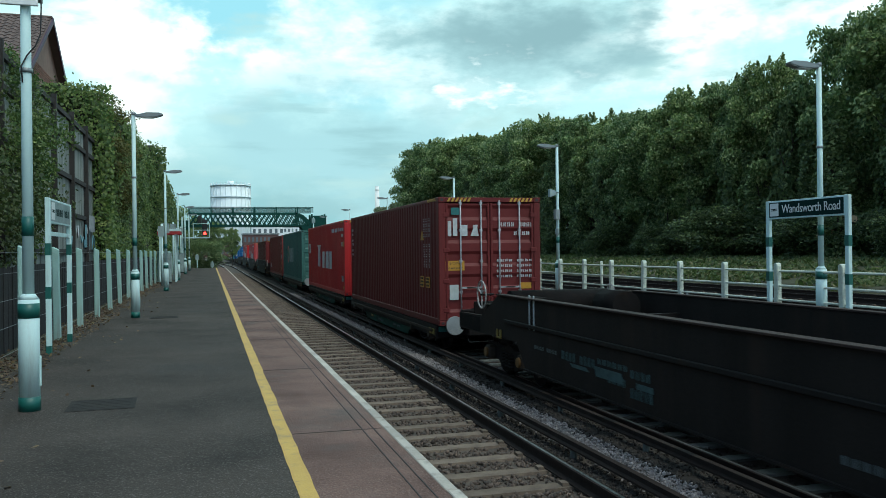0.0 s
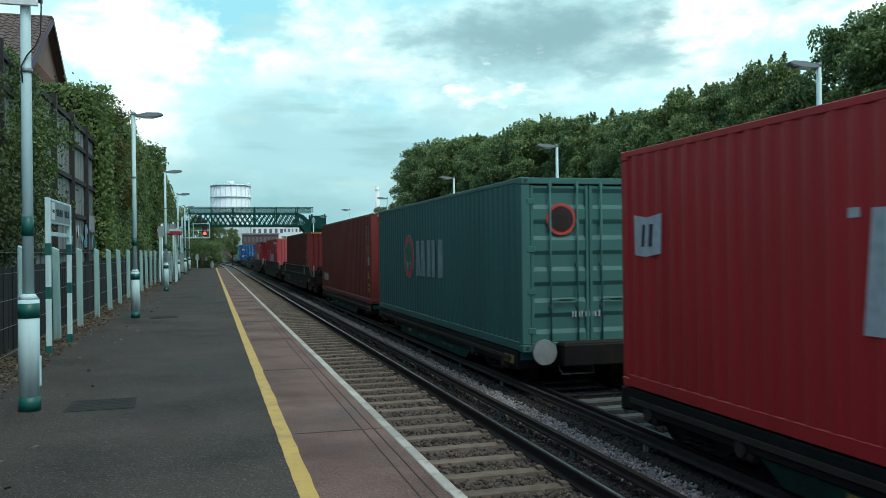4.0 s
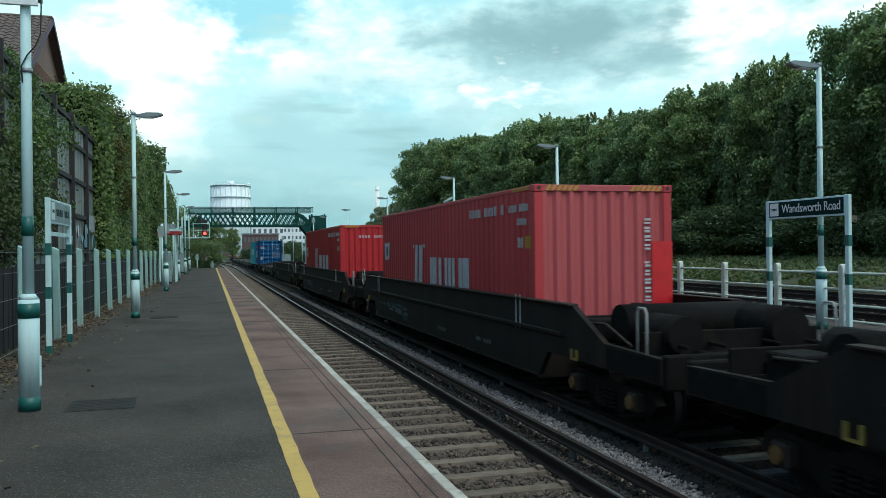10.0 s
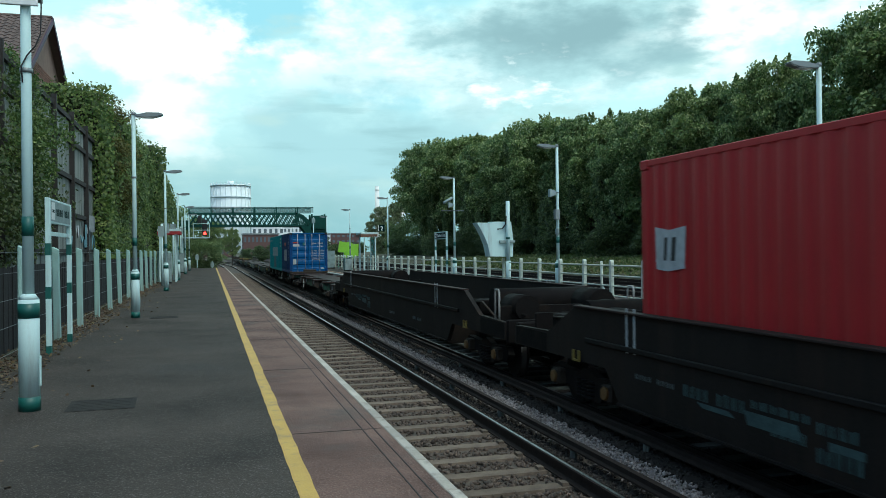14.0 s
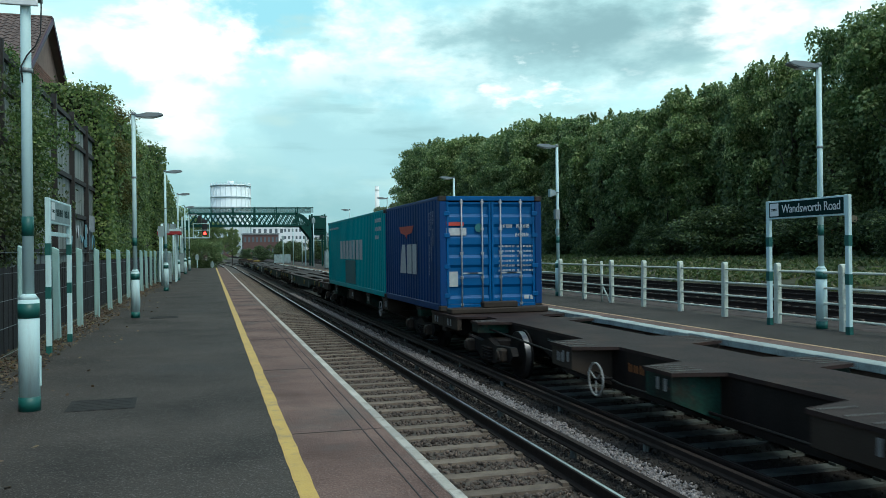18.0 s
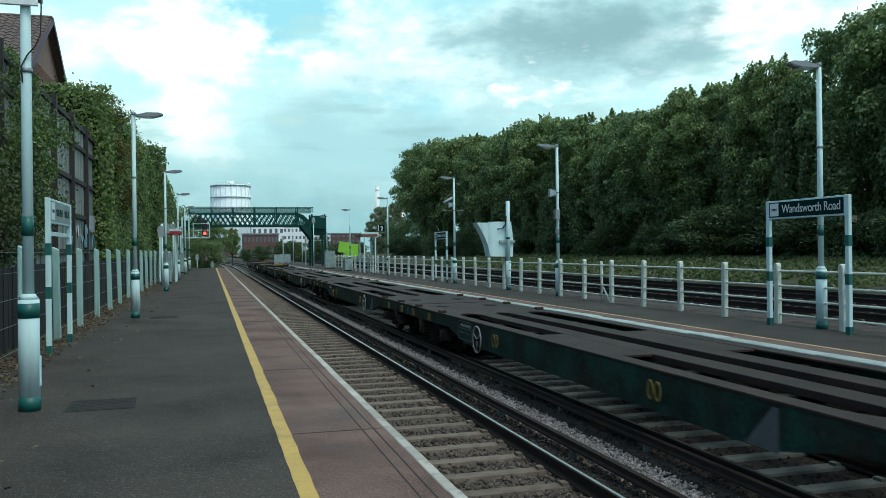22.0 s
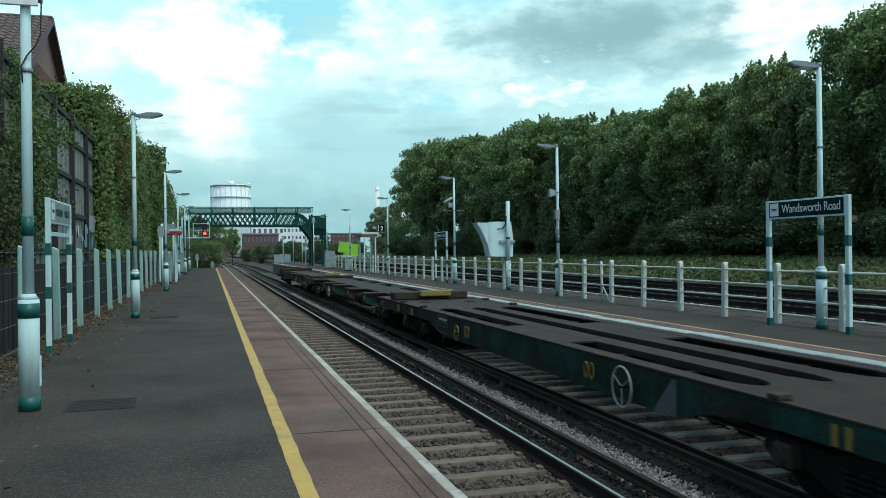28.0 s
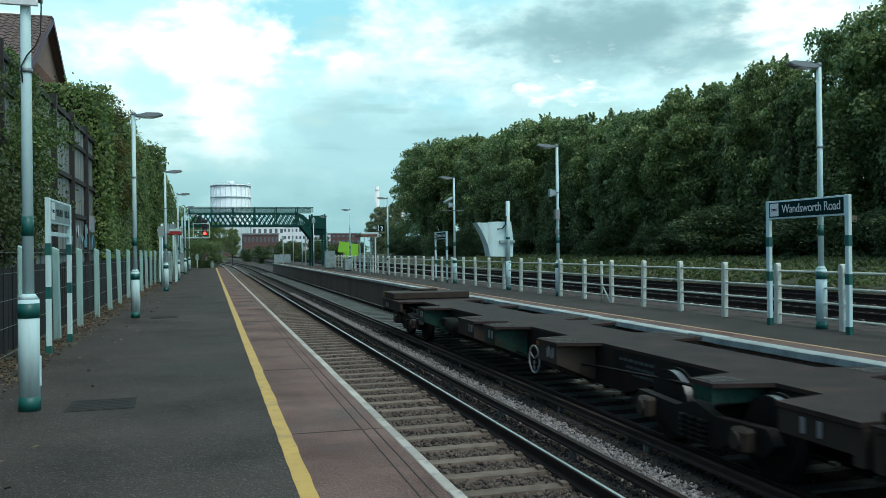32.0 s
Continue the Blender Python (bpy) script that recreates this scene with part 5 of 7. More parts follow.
    if 270 < front < 290:
        boxes("end_block", MARK_YELLOW, t, [(-0.45, 0.45, -0.10, 0.14, 1.02, 1.18)], 0.02, "worn yellow end stop")
        boxes("end_stop", STEEL_BROWN, t, [(-1.15, 1.0, 0.14, 0.75, 0.932, 1.14)], 0.02)
    for y in (2.65, L - 2.65):
        bogie(t, y, 0.42, WHEEL_BIG, 0.95)
    for y, o in ((0.06, -1), (L - 0.06, 1)):
        boxes("headstock", STEEL_BROWN, t, [(-1.2, 1.2, y - 0.06, y + 0.06, 0.55, 0.87)], 0.01)
        buffers(t, y, o, 0.66, r=0.19)
    for s in (-1, 1):
        handwheel(t, s * 1.16, wheel_at or L - 7.55, 0.56, PIPE_WHITE, 0.22)
    return t


STEEL_GREY = mat("scuffed_tread_bar", (0.10, 0.09, 0.08), (0.05, 0.045, 0.04), 0.6, 0.2, 8, 60, 0.2)
STENCIL_ORANGE = mat("orange_stencil", (0.30, 0.10, 0.02), None, 0.6)


def slot_wagon(front, L, label):
    """A flat with green solebars, plated ends and long open slots between its deck beams."""
    t = on_train(thing("slotted_flat_wagon", label, "wagon", "slotted wagons", pose(FAR, front, 0)), front)
    for s in (-1, 1):
        bm = bmesh.new()
        prism(bm, [(0.05, 0.66), (3.9, 0.66), (5.0, 0.44), (L - 5.0, 0.44), (L - 3.9, 0.66), (L - 0.05, 0.66), (L - 0.05, 0.90), (0.05, 0.90)], "x", min(s * 1.12, s * 1.22), max(s * 1.12, s * 1.22))
        sb = part("solebar", bm, STEEL_GREEN, t)
        boxes("deck_edge", STEEL_TOP, sb, [(min(s * 1.00, s * 1.235), max(s * 1.00, s * 1.235), 0.02, L - 0.02, 0.90, 0.93)], 0.005)
        face = (lambda u, v, d, s=s: (s * (1.221 + d), u, v))
        for y in (L - 5.5,):
            glyph("data_panel", t, face, [block(y, 0.72, 0.95, 0.02), block(y, 0.86, 0.95, 0.02), block(y, 0.50, 0.95, 0.02), block(y, 0.5, 0.02, 0.38), block(y + 0.93, 0.5, 0.02, 0.38)], LABEL_FADED, 0.003)
            bars("stencil_lettering", t, face, y + 0.08, 0.76, 0.7, 0.07, 7, MARK_WHITE, 0.003, 6)
            bars("stencil_lettering", t, face, y + 0.08, 0.62, 0.8, 0.05, 9, LABEL_FADED, 0.003, 7)
        for y in (0.5, 2.2, L - 2.3, L - 0.7):
            for k in (0.0, 0.16):
                boxes("yellow_mark", MARK_YELLOW, t, [(min(s * 1.222, s * 1.245), max(s * 1.222, s * 1.245), y + k, y + k + 0.06, 0.68, 0.86)])
        for y in (1.25, L - 1.5):
            bm = bmesh.new()
            for k in (0, 0.16):
                prism(bm, [(y + k, 0.88), (y + k + 0.10, 0.88), (y + k + 0.02, 0.52), (y + k - 0.10, 0.52)], "x", min(s * 1.225, s * 1.25), max(s * 1.225, s * 1.25))
            part("lifting_plate", bm, STEEL_BROWN, t, "brownish yellow lifting plate")
        for y in (6.95, L - 7.1):
            for k in (0.0, 0.17):
                bm = bmesh.new()
                sweep(bm, [(s * 1.25, y + k + 0.06 * math.cos(a), 0.68 + 0.11 * math.sin(a)) for a in np.linspace(0, 6.283, 11)[:-1]], 0.016, 5, True)
                part("lashing_ring", bm, MARK_YELLOW, t, "dull yellow lashing ring")
        for y in (0.9, 3.1, L - 3.2, L - 1.0):
            boxes("twist_lock", STEEL_BROWN, t, [(min(s * 1.08, s * 1.24), max(s * 1.08, s * 1.24), y, y + 0.17, 0.931, 0.985)], 0.01)
        bm = bmesh.new()
        sweep(bm, [(s * 1.02, 3.9, 0.56), (s * 1.0, 6.2, 0.50), (s * 1.0, L - 6.2, 0.50), (s * 1.02, L - 3.9, 0.56)], 0.022, 5)
        part("brake_pipe", bm, STEEL_BROWN, t)
        for y in (7.6, L - 8.4):
            boxes("equipment_case", STEEL_BROWN, t, [(min(s * 0.72, s * 1.06), max(s * 0.72, s * 1.06), y, y + 0.75, 0.40, 0.66)], 0.02)
        bm = bmesh.new()
        yt = 4.85
        prism(bm, [(yt, 0.45), (yt + 0.50, 0.45), (yt + 0.08, 0.86), (yt, 0.86)], "x", min(s * 1.222, s * 1.235), max(s * 1.222, s * 1.235))
        part("triangle_plate", bm, LABEL_FADED, t, "pale triangular gusset")
        if front > 210:
            handwheel(t, s * 1.30, 6.0, 0.62, PIPE_WHITE, 0.25)
        handwheel(t, s * 1.30, L - (6.08 if front < 210 else 6.45), 0.62, PIPE_WHITE if front < 210 else MARK_YELLOW, 0.25 if front < 210 else 0.15)
        boxes("deck_beam", STEEL_TOP, t, [(min(s * 0.18, s * 0.55), max(s * 0.18, s * 0.55), 4.3, L - 4.0, 0.84, 0.925)], 0.005)
        boxes("deck_plate", STEEL_TOP, t, [(min(s * 0.552, s * 0.998), max(s * 0.552, s * 0.998), 8.3, 11.2, 0.89, 0.924)], 0.005, "worn plate bridging the outer slot")
    for y0, y1 in ((0.02, 4.298), (L - 3.998, L - 0.02)):
        inner, out = (y1, -1) if y0 < 1 else (y0, 1)
        edge = [(1.0, y0 if inner == y1 else y1), (1.0, inner - out * 0.02)]
        for c, half in ((0.775, 0.20), (0.0, 0.15), (-0.775, 0.20)):
            edge += [(c + half * math.cos(a), inner + out * (0.42 * math.sin(a) - 0.02)) for a in np.linspace(0, math.pi, 9)]
        edge += [(-1.0, inner - out * 0.02), (-1.0, y0 if inner == y1 else y1)]
        bm = bmesh.new()
        prism(bm, edge, "z", 0.89, 0.926)
        dk = part("deck_plate", bm, STEEL_TOP, t, "grey brown worn deck plate")
        yc = y0 + 1.6 if y0 < 1 else y1 - 1.15
        # Flat black discs on the plate stand in for the dark of two holes.
        for s in (-1, 1):
            bm = bmesh.new()
            prism(bm, [(s * 0.62 + 0.16 * math.cos(a), yc + 0.30 * math.sin(a)) for a in np.linspace(0, 6.283, 13)[:-1]], "z", 0.9265, 0.930)
            part("hole_shade_disc", bm, SOOT, dk, "flat dark disc for the shade of a round hole")
    for k in range(8):
        y = 3.8 + (L - 7.6) * k / 7
        boxes("cross_member", STEEL_DARK, t, [(-1.12, 1.12, y - 0.08, y + 0.08, 0.62, 0.84)])
    for out, yb in ((-1, 0.0), (1, L)):
        for x in (-0.45, 0.38):
            bm = bmesh.new()
            sweep(bm, [(x, yb, 0.72), (x, yb + out * 0.22, 0.66), (x + 0.05, yb + out * 0.33, 0.46), (x + 0.1, yb + out * 0.30, 0.36)], 0.022, 6)
            part("brake_hose", bm, STEEL_BROWN, t, "dusty rubber brake hose")
    for y in (2.2, L - 2.2):
        bogie(t, y, 0.42, WHEEL_BIG, 0.95)
    for y, o in ((0.06, -1), (L - 0.06, 1)):
        boxes("headstock", STEEL_DARK, t, [(-1.1, 1.1, y - 0.05, y + 0.05, 0.60, 0.885)], 0.01)
        buffers(t, y, o, 0.66, r=0.19)
    return t


well_wagon(6.2, "black deep-sided well wagon running empty")
for k, y in enumerate((18.66, 32.3)):
    low_wagon(y, "dark low-deck wagon with dirty green underframe under a container", k == 0)
for k, y in enumerate((48.1, 61.45)):
    low_wagon(y, "dark low-deck wagon with dirty green underframe under a container", k == 0)
for y in (85.8, 106.6, 127.3):
    well_wagon(y, "black deep-sided well wagon carrying a container")
well_wagon(148.1, "black deep-sided well wagon running empty")
spine_wagon(158.4, 20.9, "empty spine flat wagon with worn grey deck")
spine_wagon(179.3, 21.2, "spine flat wagon loaded with blue and teal containers", 7.4)
for k in range(4):
    slot_wagon(200.6 + 19.78 * k, 19.68, "empty slotted flat wagon with dirty green solebars")
spine_wagon(279.75, 21.4, "empty spine flat wagon with worn grey deck")
spine_wagon(301.25, 19.3, "last spine flat wagon of the train with brown end stop", 7.15)


def motions():
    """Keys the train's run and the drift of the clouds."""
    times = [0, 2, 4, 6, 8, 10, 12, 14, 16, 18, 20, 22, 24, 26, 28, 30, 32]
    for ob, b in TRAIN:
        z = ob.get("rest", 0.0)
        walk(ob, [(t, pose(FAR, b - run(t), z)) for t in times])
    for k, (tree_ob, crown) in enumerate(TREES):
        r = random.Random(500 + k)
        big = 1.5 if k < 4 else 0.8
        rows = [(2.0 * i, pose(0, 0, 0, big * r.uniform(-0.7, 0.7), big * r.uniform(-1, 1), 0)) for i in range(17)]
        walk(crown, rows)
    for w, off, r, wagon in WHEELS:
        b = wagon.get("behind", 0.0) + off
        rows, t, first = [], 0.0, None
        shown = [i / 15 for i in range(481) if 3.0 < b - run(i / 15) < 42.0]
        if not shown:
            continue
        t0 = shown[0]
        spin = lambda q: math.degrees(-(run(q) - run(t0)) / r)
        stops = ([0.0] if t0 > 0 else []) + shown + ([32.0] if shown[-1] < 32 else [])
        walk(w, [(q, pose(0, off, r, -spin(min(max(q, t0), shown[-1])))) for q in stops])
    walk(CLOUDS, [(0.0, pose(0, 0, 0)), (16.0, pose(0, 0, 0, 0, 0, -2.7)), (32.0, pose(0, 0, 0, 0, 0, -5.4))])


# ---------------------------------------------------------------- trees and planting
def crown_mesh(seed, h, w, material, count, size, low=0.25, clumps=44, puff=5.0, tufts=0):
    """Leaves on the shells of many overlapping clumps within an uneven crown, with gaps between the clumps."""
    r = np.random.default_rng(seed)
    out = []
    per = count // clumps
    for i in range(clumps):
        f = r.uniform(low, 1.0)
        wide = w * (0.55 + 0.55 * math.sin(math.pi * min(1, (1.06 - f) / 0.8)) ** 0.8) * 0.62
        a = r.uniform(0, 6.283)
        d = wide * math.sqrt(r.uniform(0.05, 1.0))
        c = np.array([d * math.cos(a), d * math.sin(a), h * f * 0.94])
        rad = np.array([r.uniform(0.7, 1.5), r.uniform(0.7, 1.5), r.uniform(0.55, 1.1)]) * w / puff
        n = r.normal(0, 1, (per, 3))
        n /= np.linalg.norm(n, axis=1)[:, None]
        n[:, 2] = np.where(r.uniform(0, 1, per) < 0.65, np.abs(n[:, 2]), n[:, 2])
        p = c + n * rad * r.uniform(0.62, 1.06, (per, 1)) + r.normal(0, 0.07, (per, 3))
        nn = n + np.array([0, 0, 0.35])
        out.append(leaves(p, nn, size, r, 0.95))
    for i in range(tufts):
        a, d = r.uniform(0, 6.283), w * 0.58 * math.sqrt(r.uniform(0.0, 1.0))
        base = h * (0.97 - 0.34 * (d / (w * 0.58)) ** 2)
        tall, k = r.uniform(0.5, 1.25), int(r.uniform(60, 120))
        f = r.uniform(0, 1, k)
        lean = r.normal(0, 0.22, 2)
        p = np.stack([d * math.cos(a) + lean[0] * f * tall + r.normal(0, 0.24, k) * (1.05 - f), d * math.sin(a) + lean[1] * f * tall + r.normal(0, 0.24, k) * (1.05 - f), base + tall * f], 1)
        out.append(leaves(p, np.tile([0, 0, 1.0], (k, 1)), size, r, 1.2))
    return quads("crown", np.concatenate(out), material)


def trunk_mesh(seed, h, w):
    r = random.Random(seed)
    bm = bmesh.new()
    p, rad = Vector((0, 0, -0.4)), 0.026 * h
    tops = []
    for k in range(5):
        q = p + Vector((r.uniform(-0.25, 0.25), r.uniform(-0.25, 0.25), h * 0.15))
        tube(bm, p, q, rad, rad * 0.82, 9, False)
        if k >= 1:
            for j in range(2):
                a = r.uniform(0, 6.283)
                e = q + Vector((math.cos(a) * w * 0.32, math.sin(a) * w * 0.32, h * r.uniform(0.04, 0.10)))
                m = (q + e) / 2 + Vector((0, 0, -0.02 * h))
                tube(bm, q, m, rad * 0.45, rad * 0.32, 6, False)
                tube(bm, m, e, rad * 0.32, rad * 0.12, 6, False)
                for _ in range(2):
                    e2 = e + Vector((r.uniform(-1, 1), r.uniform(-1, 1), r.uniform(0.1, 0.6))) * w * 0.12
                    tube(bm, m.lerp(e, 0.6), e2, rad * 0.16, rad * 0.05, 5, False)
        p, rad = q, rad * 0.82
    return mesh_of(bm, "trunk", BARK)


CROWNS = []
for k in range(6):
    CROWNS.append((crown_mesh(40 + k, 15.0, 8.0 + (k % 3), LEAF if k % 2 else LEAF_DARK, 46000, 0.135, 0.30 if k < 4 else 0.05, 125, 8.8, 46 if k < 4 else 10), trunk_mesh(70 + k, 15.0, 8.0)))
TREES = []


def tree(x, y, z, h, k, turn, label, wide=1.0):
    t = thing("tree", label, "tree", "trees on the bank", pose(x, y, z, 0, 0, turn))
    s = h / 15.0
    t.scale = (s * wide, s * wide, s)
    part("trunk", CROWNS[k][1], None, t)
    c = part("crown", CROWNS[k][0], None, t)
    TREES.append((t, c))
    return t


rt = random.Random(11)
spots = [(32, 26.5, 12.4), (32.5, 30.6, 12.6), (32.3, 34.6, 12.7), (31, 40, 10.8), (30.5, 44.0, 10.6), (31, 48.5, 10.7), (31, 53.5, 10.9), (31, 59.5, 11.1), (31.5, 66, 11.9), (31, 73, 12.6), (31.5, 80, 13.2), (31, 87.5, 13.1), (31.5, 95, 14.0), (31, 103, 14.4), (31, 111, 15.0), (31.5, 118, 15.2)]
for i, (x, y, h) in enumerate(spots):
    tree(x + rt.uniform(-0.6, 0.6), y + rt.uniform(-0.8, 0.8), 1.6, h * rt.uniform(0.96, 1.05), i % 4, rt.uniform(0, 360), "tall leafy dark green tree on the railway bank", 0.72 if i in (2, 3, 4) else 0.95)
for i, (x, y, h) in enumerate([(35.5, 35.0, 11.6), (40, 31, 12.4), (37, 42, 10.6), (37, 50, 10.4), (37, 58, 10.6), (37, 66, 10.8), (37.5, 75, 11.4), (37, 84, 12.0), (37, 93, 12.4), (37, 102, 12.8), (37, 111, 13.0)]):
    tree(x, y + rt.uniform(-0.8, 0.8), 1.6, h, 4 + i % 2, rt.uniform(0, 360), "dense dark tree standing behind the bank's front row", 1.05)


def ivy_trunk_mesh(seed, h, w):
    """Leaves hanging in ragged curtains round an upright trunk."""
    r = np.random.default_rng(seed)
    k = 7200
    z = h * r.uniform(0, 1, k) ** 0.9
    a = r.uniform(0, 6.283, k)
    lump = np.array([noise.noise(Vector((math.cos(p) * 1.4, math.sin(p) * 1.4, q * 0.55 + seed))) for p, q in zip(a, z)])
    rad = w * (1.0 - 0.45 * z / h) * (0.72 + 0.75 * lump) + 0.12 * np.abs(r.normal(0, 1, k))
    n = np.stack([np.cos(a), np.sin(a), np.full(k, 0.25)], 1)
    return quads("ivy", leaves(np.stack([rad * np.cos(a), rad * np.sin(a), z], 1), n, 0.095, r, 0.6, 0.75), IVY_DARK)


# Leaf colour darkened to carry the shade beneath the bank's trees.
SHADE_LEAF = leaf_mat("shade_toned_leaf", (0.028, 0.054, 0.020), (0.070, 0.105, 0.034), (0.20, 0.26, 0.10))
IVY_DARK = leaf_mat("dark_ivy_leaf", (0.045, 0.082, 0.026), (0.115, 0.165, 0.050), (0.30, 0.36, 0.15))
IVY_COLS = [(ivy_trunk_mesh(120 + k, 7.5, 0.75 + 0.12 * k), trunk_mesh(130 + k, 8.0, 2.2)) for k in range(4)]
y = 22.5
while y < 112:
    t = thing("ivy_clad_tree", "slim tree trunk draped in dark ivy on the bank", "tree", "ivy-clad trunks on the bank", pose(28.9 + rt.uniform(-0.6, 1.0), y, 1.5, rt.uniform(-4, 4), rt.uniform(-4, 4), rt.uniform(0, 360)))
    k = rt.randrange(4)
    q = rt.uniform(0.75, 1.25) * (1.0 if y < 75 else 1.25)
    t.scale = (1.0, 1.0, q)
    part("trunk", IVY_COLS[k][1], None, t)
    part("ivy", IVY_COLS[k][0], None, t)
    y += rt.uniform(1.7, 3.6)
BUSH = crown_mesh(90, 4.6, 4.6, LEAF_DARK, 22000, 0.075, 0.02)
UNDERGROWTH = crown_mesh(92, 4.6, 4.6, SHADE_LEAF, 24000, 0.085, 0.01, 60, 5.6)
BUSH_STEM = trunk_mesh(91, 3.4, 3.0)
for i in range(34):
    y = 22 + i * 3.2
    b = thing("bush", "dense green bush under the trees, coloured dark for their shade", "bush", "bushes under the trees", pose(28.6 + rt.uniform(-0.7, 1.2) + 2.2 * (i % 2), y, 1.5, 0, 0, rt.uniform(0, 360)))
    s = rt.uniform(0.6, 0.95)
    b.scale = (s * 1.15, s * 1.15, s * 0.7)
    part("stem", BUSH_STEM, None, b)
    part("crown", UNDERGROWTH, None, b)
for x, y, z, s in ((29.5, 126, 0.3, 1.2), (9.0, 215, 0, 0.6), (13, 230, 0, 0.55), (18, 235, 0, 0.6), (23, 240, 0, 0.7), (28, 238, 0, 0.7), (34, 240, 0, 0.8), (40, 236, 0, 0.9), (46, 230, 0, 1.0), (22, 175, 0, 0.6), (27, 178, 0, 0.7), (-7.5, 120, 0.2, 1.6), (-10, 105, 0.2, 1.7), (-0.7, 91, 0.0, 0.66), (12.5, 150, 0.0, 0.7), (15.5, 165, 0.0, 0.8), (11.0, 185, 0.0, 0.7), (19, 150, 0.0, 0.9), (17, 200, 0.0, 0.9), (-6, 165, 0.0, 1.0), (13.5, 130, 0.0, 0.45)):
    b = thing("bush", "leafy green bush beside the line", "bush", "bushes beyond the station", pose(x, y, z, 0, 0, rt.uniform(0, 360)))
    b.scale = (s, s, s * 1.15)
    part("stem", BUSH_STEM, None, b)
    # The far bushes reuse the darkened leaf.
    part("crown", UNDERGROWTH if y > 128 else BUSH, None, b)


for x, y, h, wide, seed in ((30.0, 150.0, 10.4, 4.0, 401), (33.4, 152.0, 11.6, 3.8, 402)):
    t = thing("shrub_tree", "light green leafy shrub beyond the platform end", "tree", "shrubs beyond the platform end", pose(x, y, 0.4))
    part("trunk", trunk_mesh(seed, h, wide), None, t)
    part("crown", crown_mesh(seed, h * 0.95, wide, LEAF_PALE, 18000, 0.13, 0.05, 60, 5.4), None, t)
for x, y, h, k in ((0.9, 150, 7.6, 1), (4.0, 162, 6.8, 3), (-2.4, 146, 8.4, 0)):
    tree(x, y, 0.0, h, k, 40 * k, "dark green tree beside the line beyond the footbridge", 0.62)


def bank_grass():
    """Rough grass and weeds on the slope below the trees."""
    r = np.random.default_rng(21)
    k = 56000
    x, y = 19.7 + 10.0 * r.uniform(0, 1, k) ** 0.9, 18 + 62 * r.uniform(0, 1, k) ** 1.2
    z = np.interp(x, [19.2, 20.0, 22, 24, 26, 28, 31], [0.5, 1.0, 1.25, 1.42, 1.55, 1.65, 1.75]) + r.uniform(0, 0.20, k)
    keep = np.array([noise.noise(Vector((a * 0.55, b * 0.4, 3.0))) for a, b in zip(x, y)]) > -0.2
    x, y, z = x[keep], y[keep], z[keep]
    k = len(x)
    n = np.stack([r.normal(-0.6, 0.4, k), r.normal(-0.4, 0.4, k), r.uniform(0, 0.8, k)], 1)
    q = leaves(np.stack([x, y, z], 1), n, 0.13, r, 0.6, 0.4)
    tagged(new("bank_grass", quads("bank_grass", q, GRASS)), "rough grass and weeds on the bank", "grass", kind="stuff")


def ballast_stones():
    """Loose stones: pale fresh heap between the tracks, brown among the near sleepers."""
    r = np.random.default_rng(4)
    k = 26000
    y = 5.5 + 44 * r.uniform(0, 1, k) ** 1.7
    c = np.stack([4.44 + r.normal(0, 0.115, k).clip(-0.26, 0.24), y, r.uniform(-0.14, -0.075, k)], 1)
    v, f = stones(c, 0.0245, r)
    tagged(new("ballast_stones", tri_mesh("ballast_stones", v, f, STONE_LIGHT)), "pale fresh ballast stones heaped between the tracks", "ballast", kind="stuff")
    k = 34000
    y = 4.0 + 42 * r.uniform(0, 1, k) ** 1.6
    c = np.stack([r.uniform(1.7, 4.25, k), y, r.uniform(-0.21, -0.165, k)], 1)
    off = np.abs(((c[:, 1] - 2.9) / 0.67 + 0.5) % 1 - 0.5) * 0.67
    c = c[off > 0.13]
    v, f = stones(c, 0.030, r)
    tagged(new("ballast_stones", tri_mesh("ballast_stones", v, f, STONE_BROWN)), "brown dusty ballast stones between the sleepers", "ballast", kind="stuff")
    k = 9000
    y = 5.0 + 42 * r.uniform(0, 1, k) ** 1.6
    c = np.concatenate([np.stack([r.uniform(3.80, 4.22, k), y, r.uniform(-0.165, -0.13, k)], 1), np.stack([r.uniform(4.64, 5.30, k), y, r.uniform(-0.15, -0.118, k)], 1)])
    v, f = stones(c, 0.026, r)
    tagged(new("ballast_stones", tri_mesh("ballast_stones", v, f, STONE_DARKENED)), "dark stones beside the third rails", "ballast", kind="stuff")
    # Stones under the train, coloured dark to stand for its shade.
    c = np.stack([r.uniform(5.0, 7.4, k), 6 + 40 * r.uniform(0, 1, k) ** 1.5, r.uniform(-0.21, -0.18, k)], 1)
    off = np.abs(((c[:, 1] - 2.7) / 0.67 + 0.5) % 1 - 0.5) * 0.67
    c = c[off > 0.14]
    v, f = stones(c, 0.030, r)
    tagged(new("ballast_stones", tri_mesh("ballast_stones", v, f, STONE_DARKENED)), "ballast stones coloured dark for the shade under the goods train", "ballast", kind="stuff")


bank_grass()
ballast_stones()


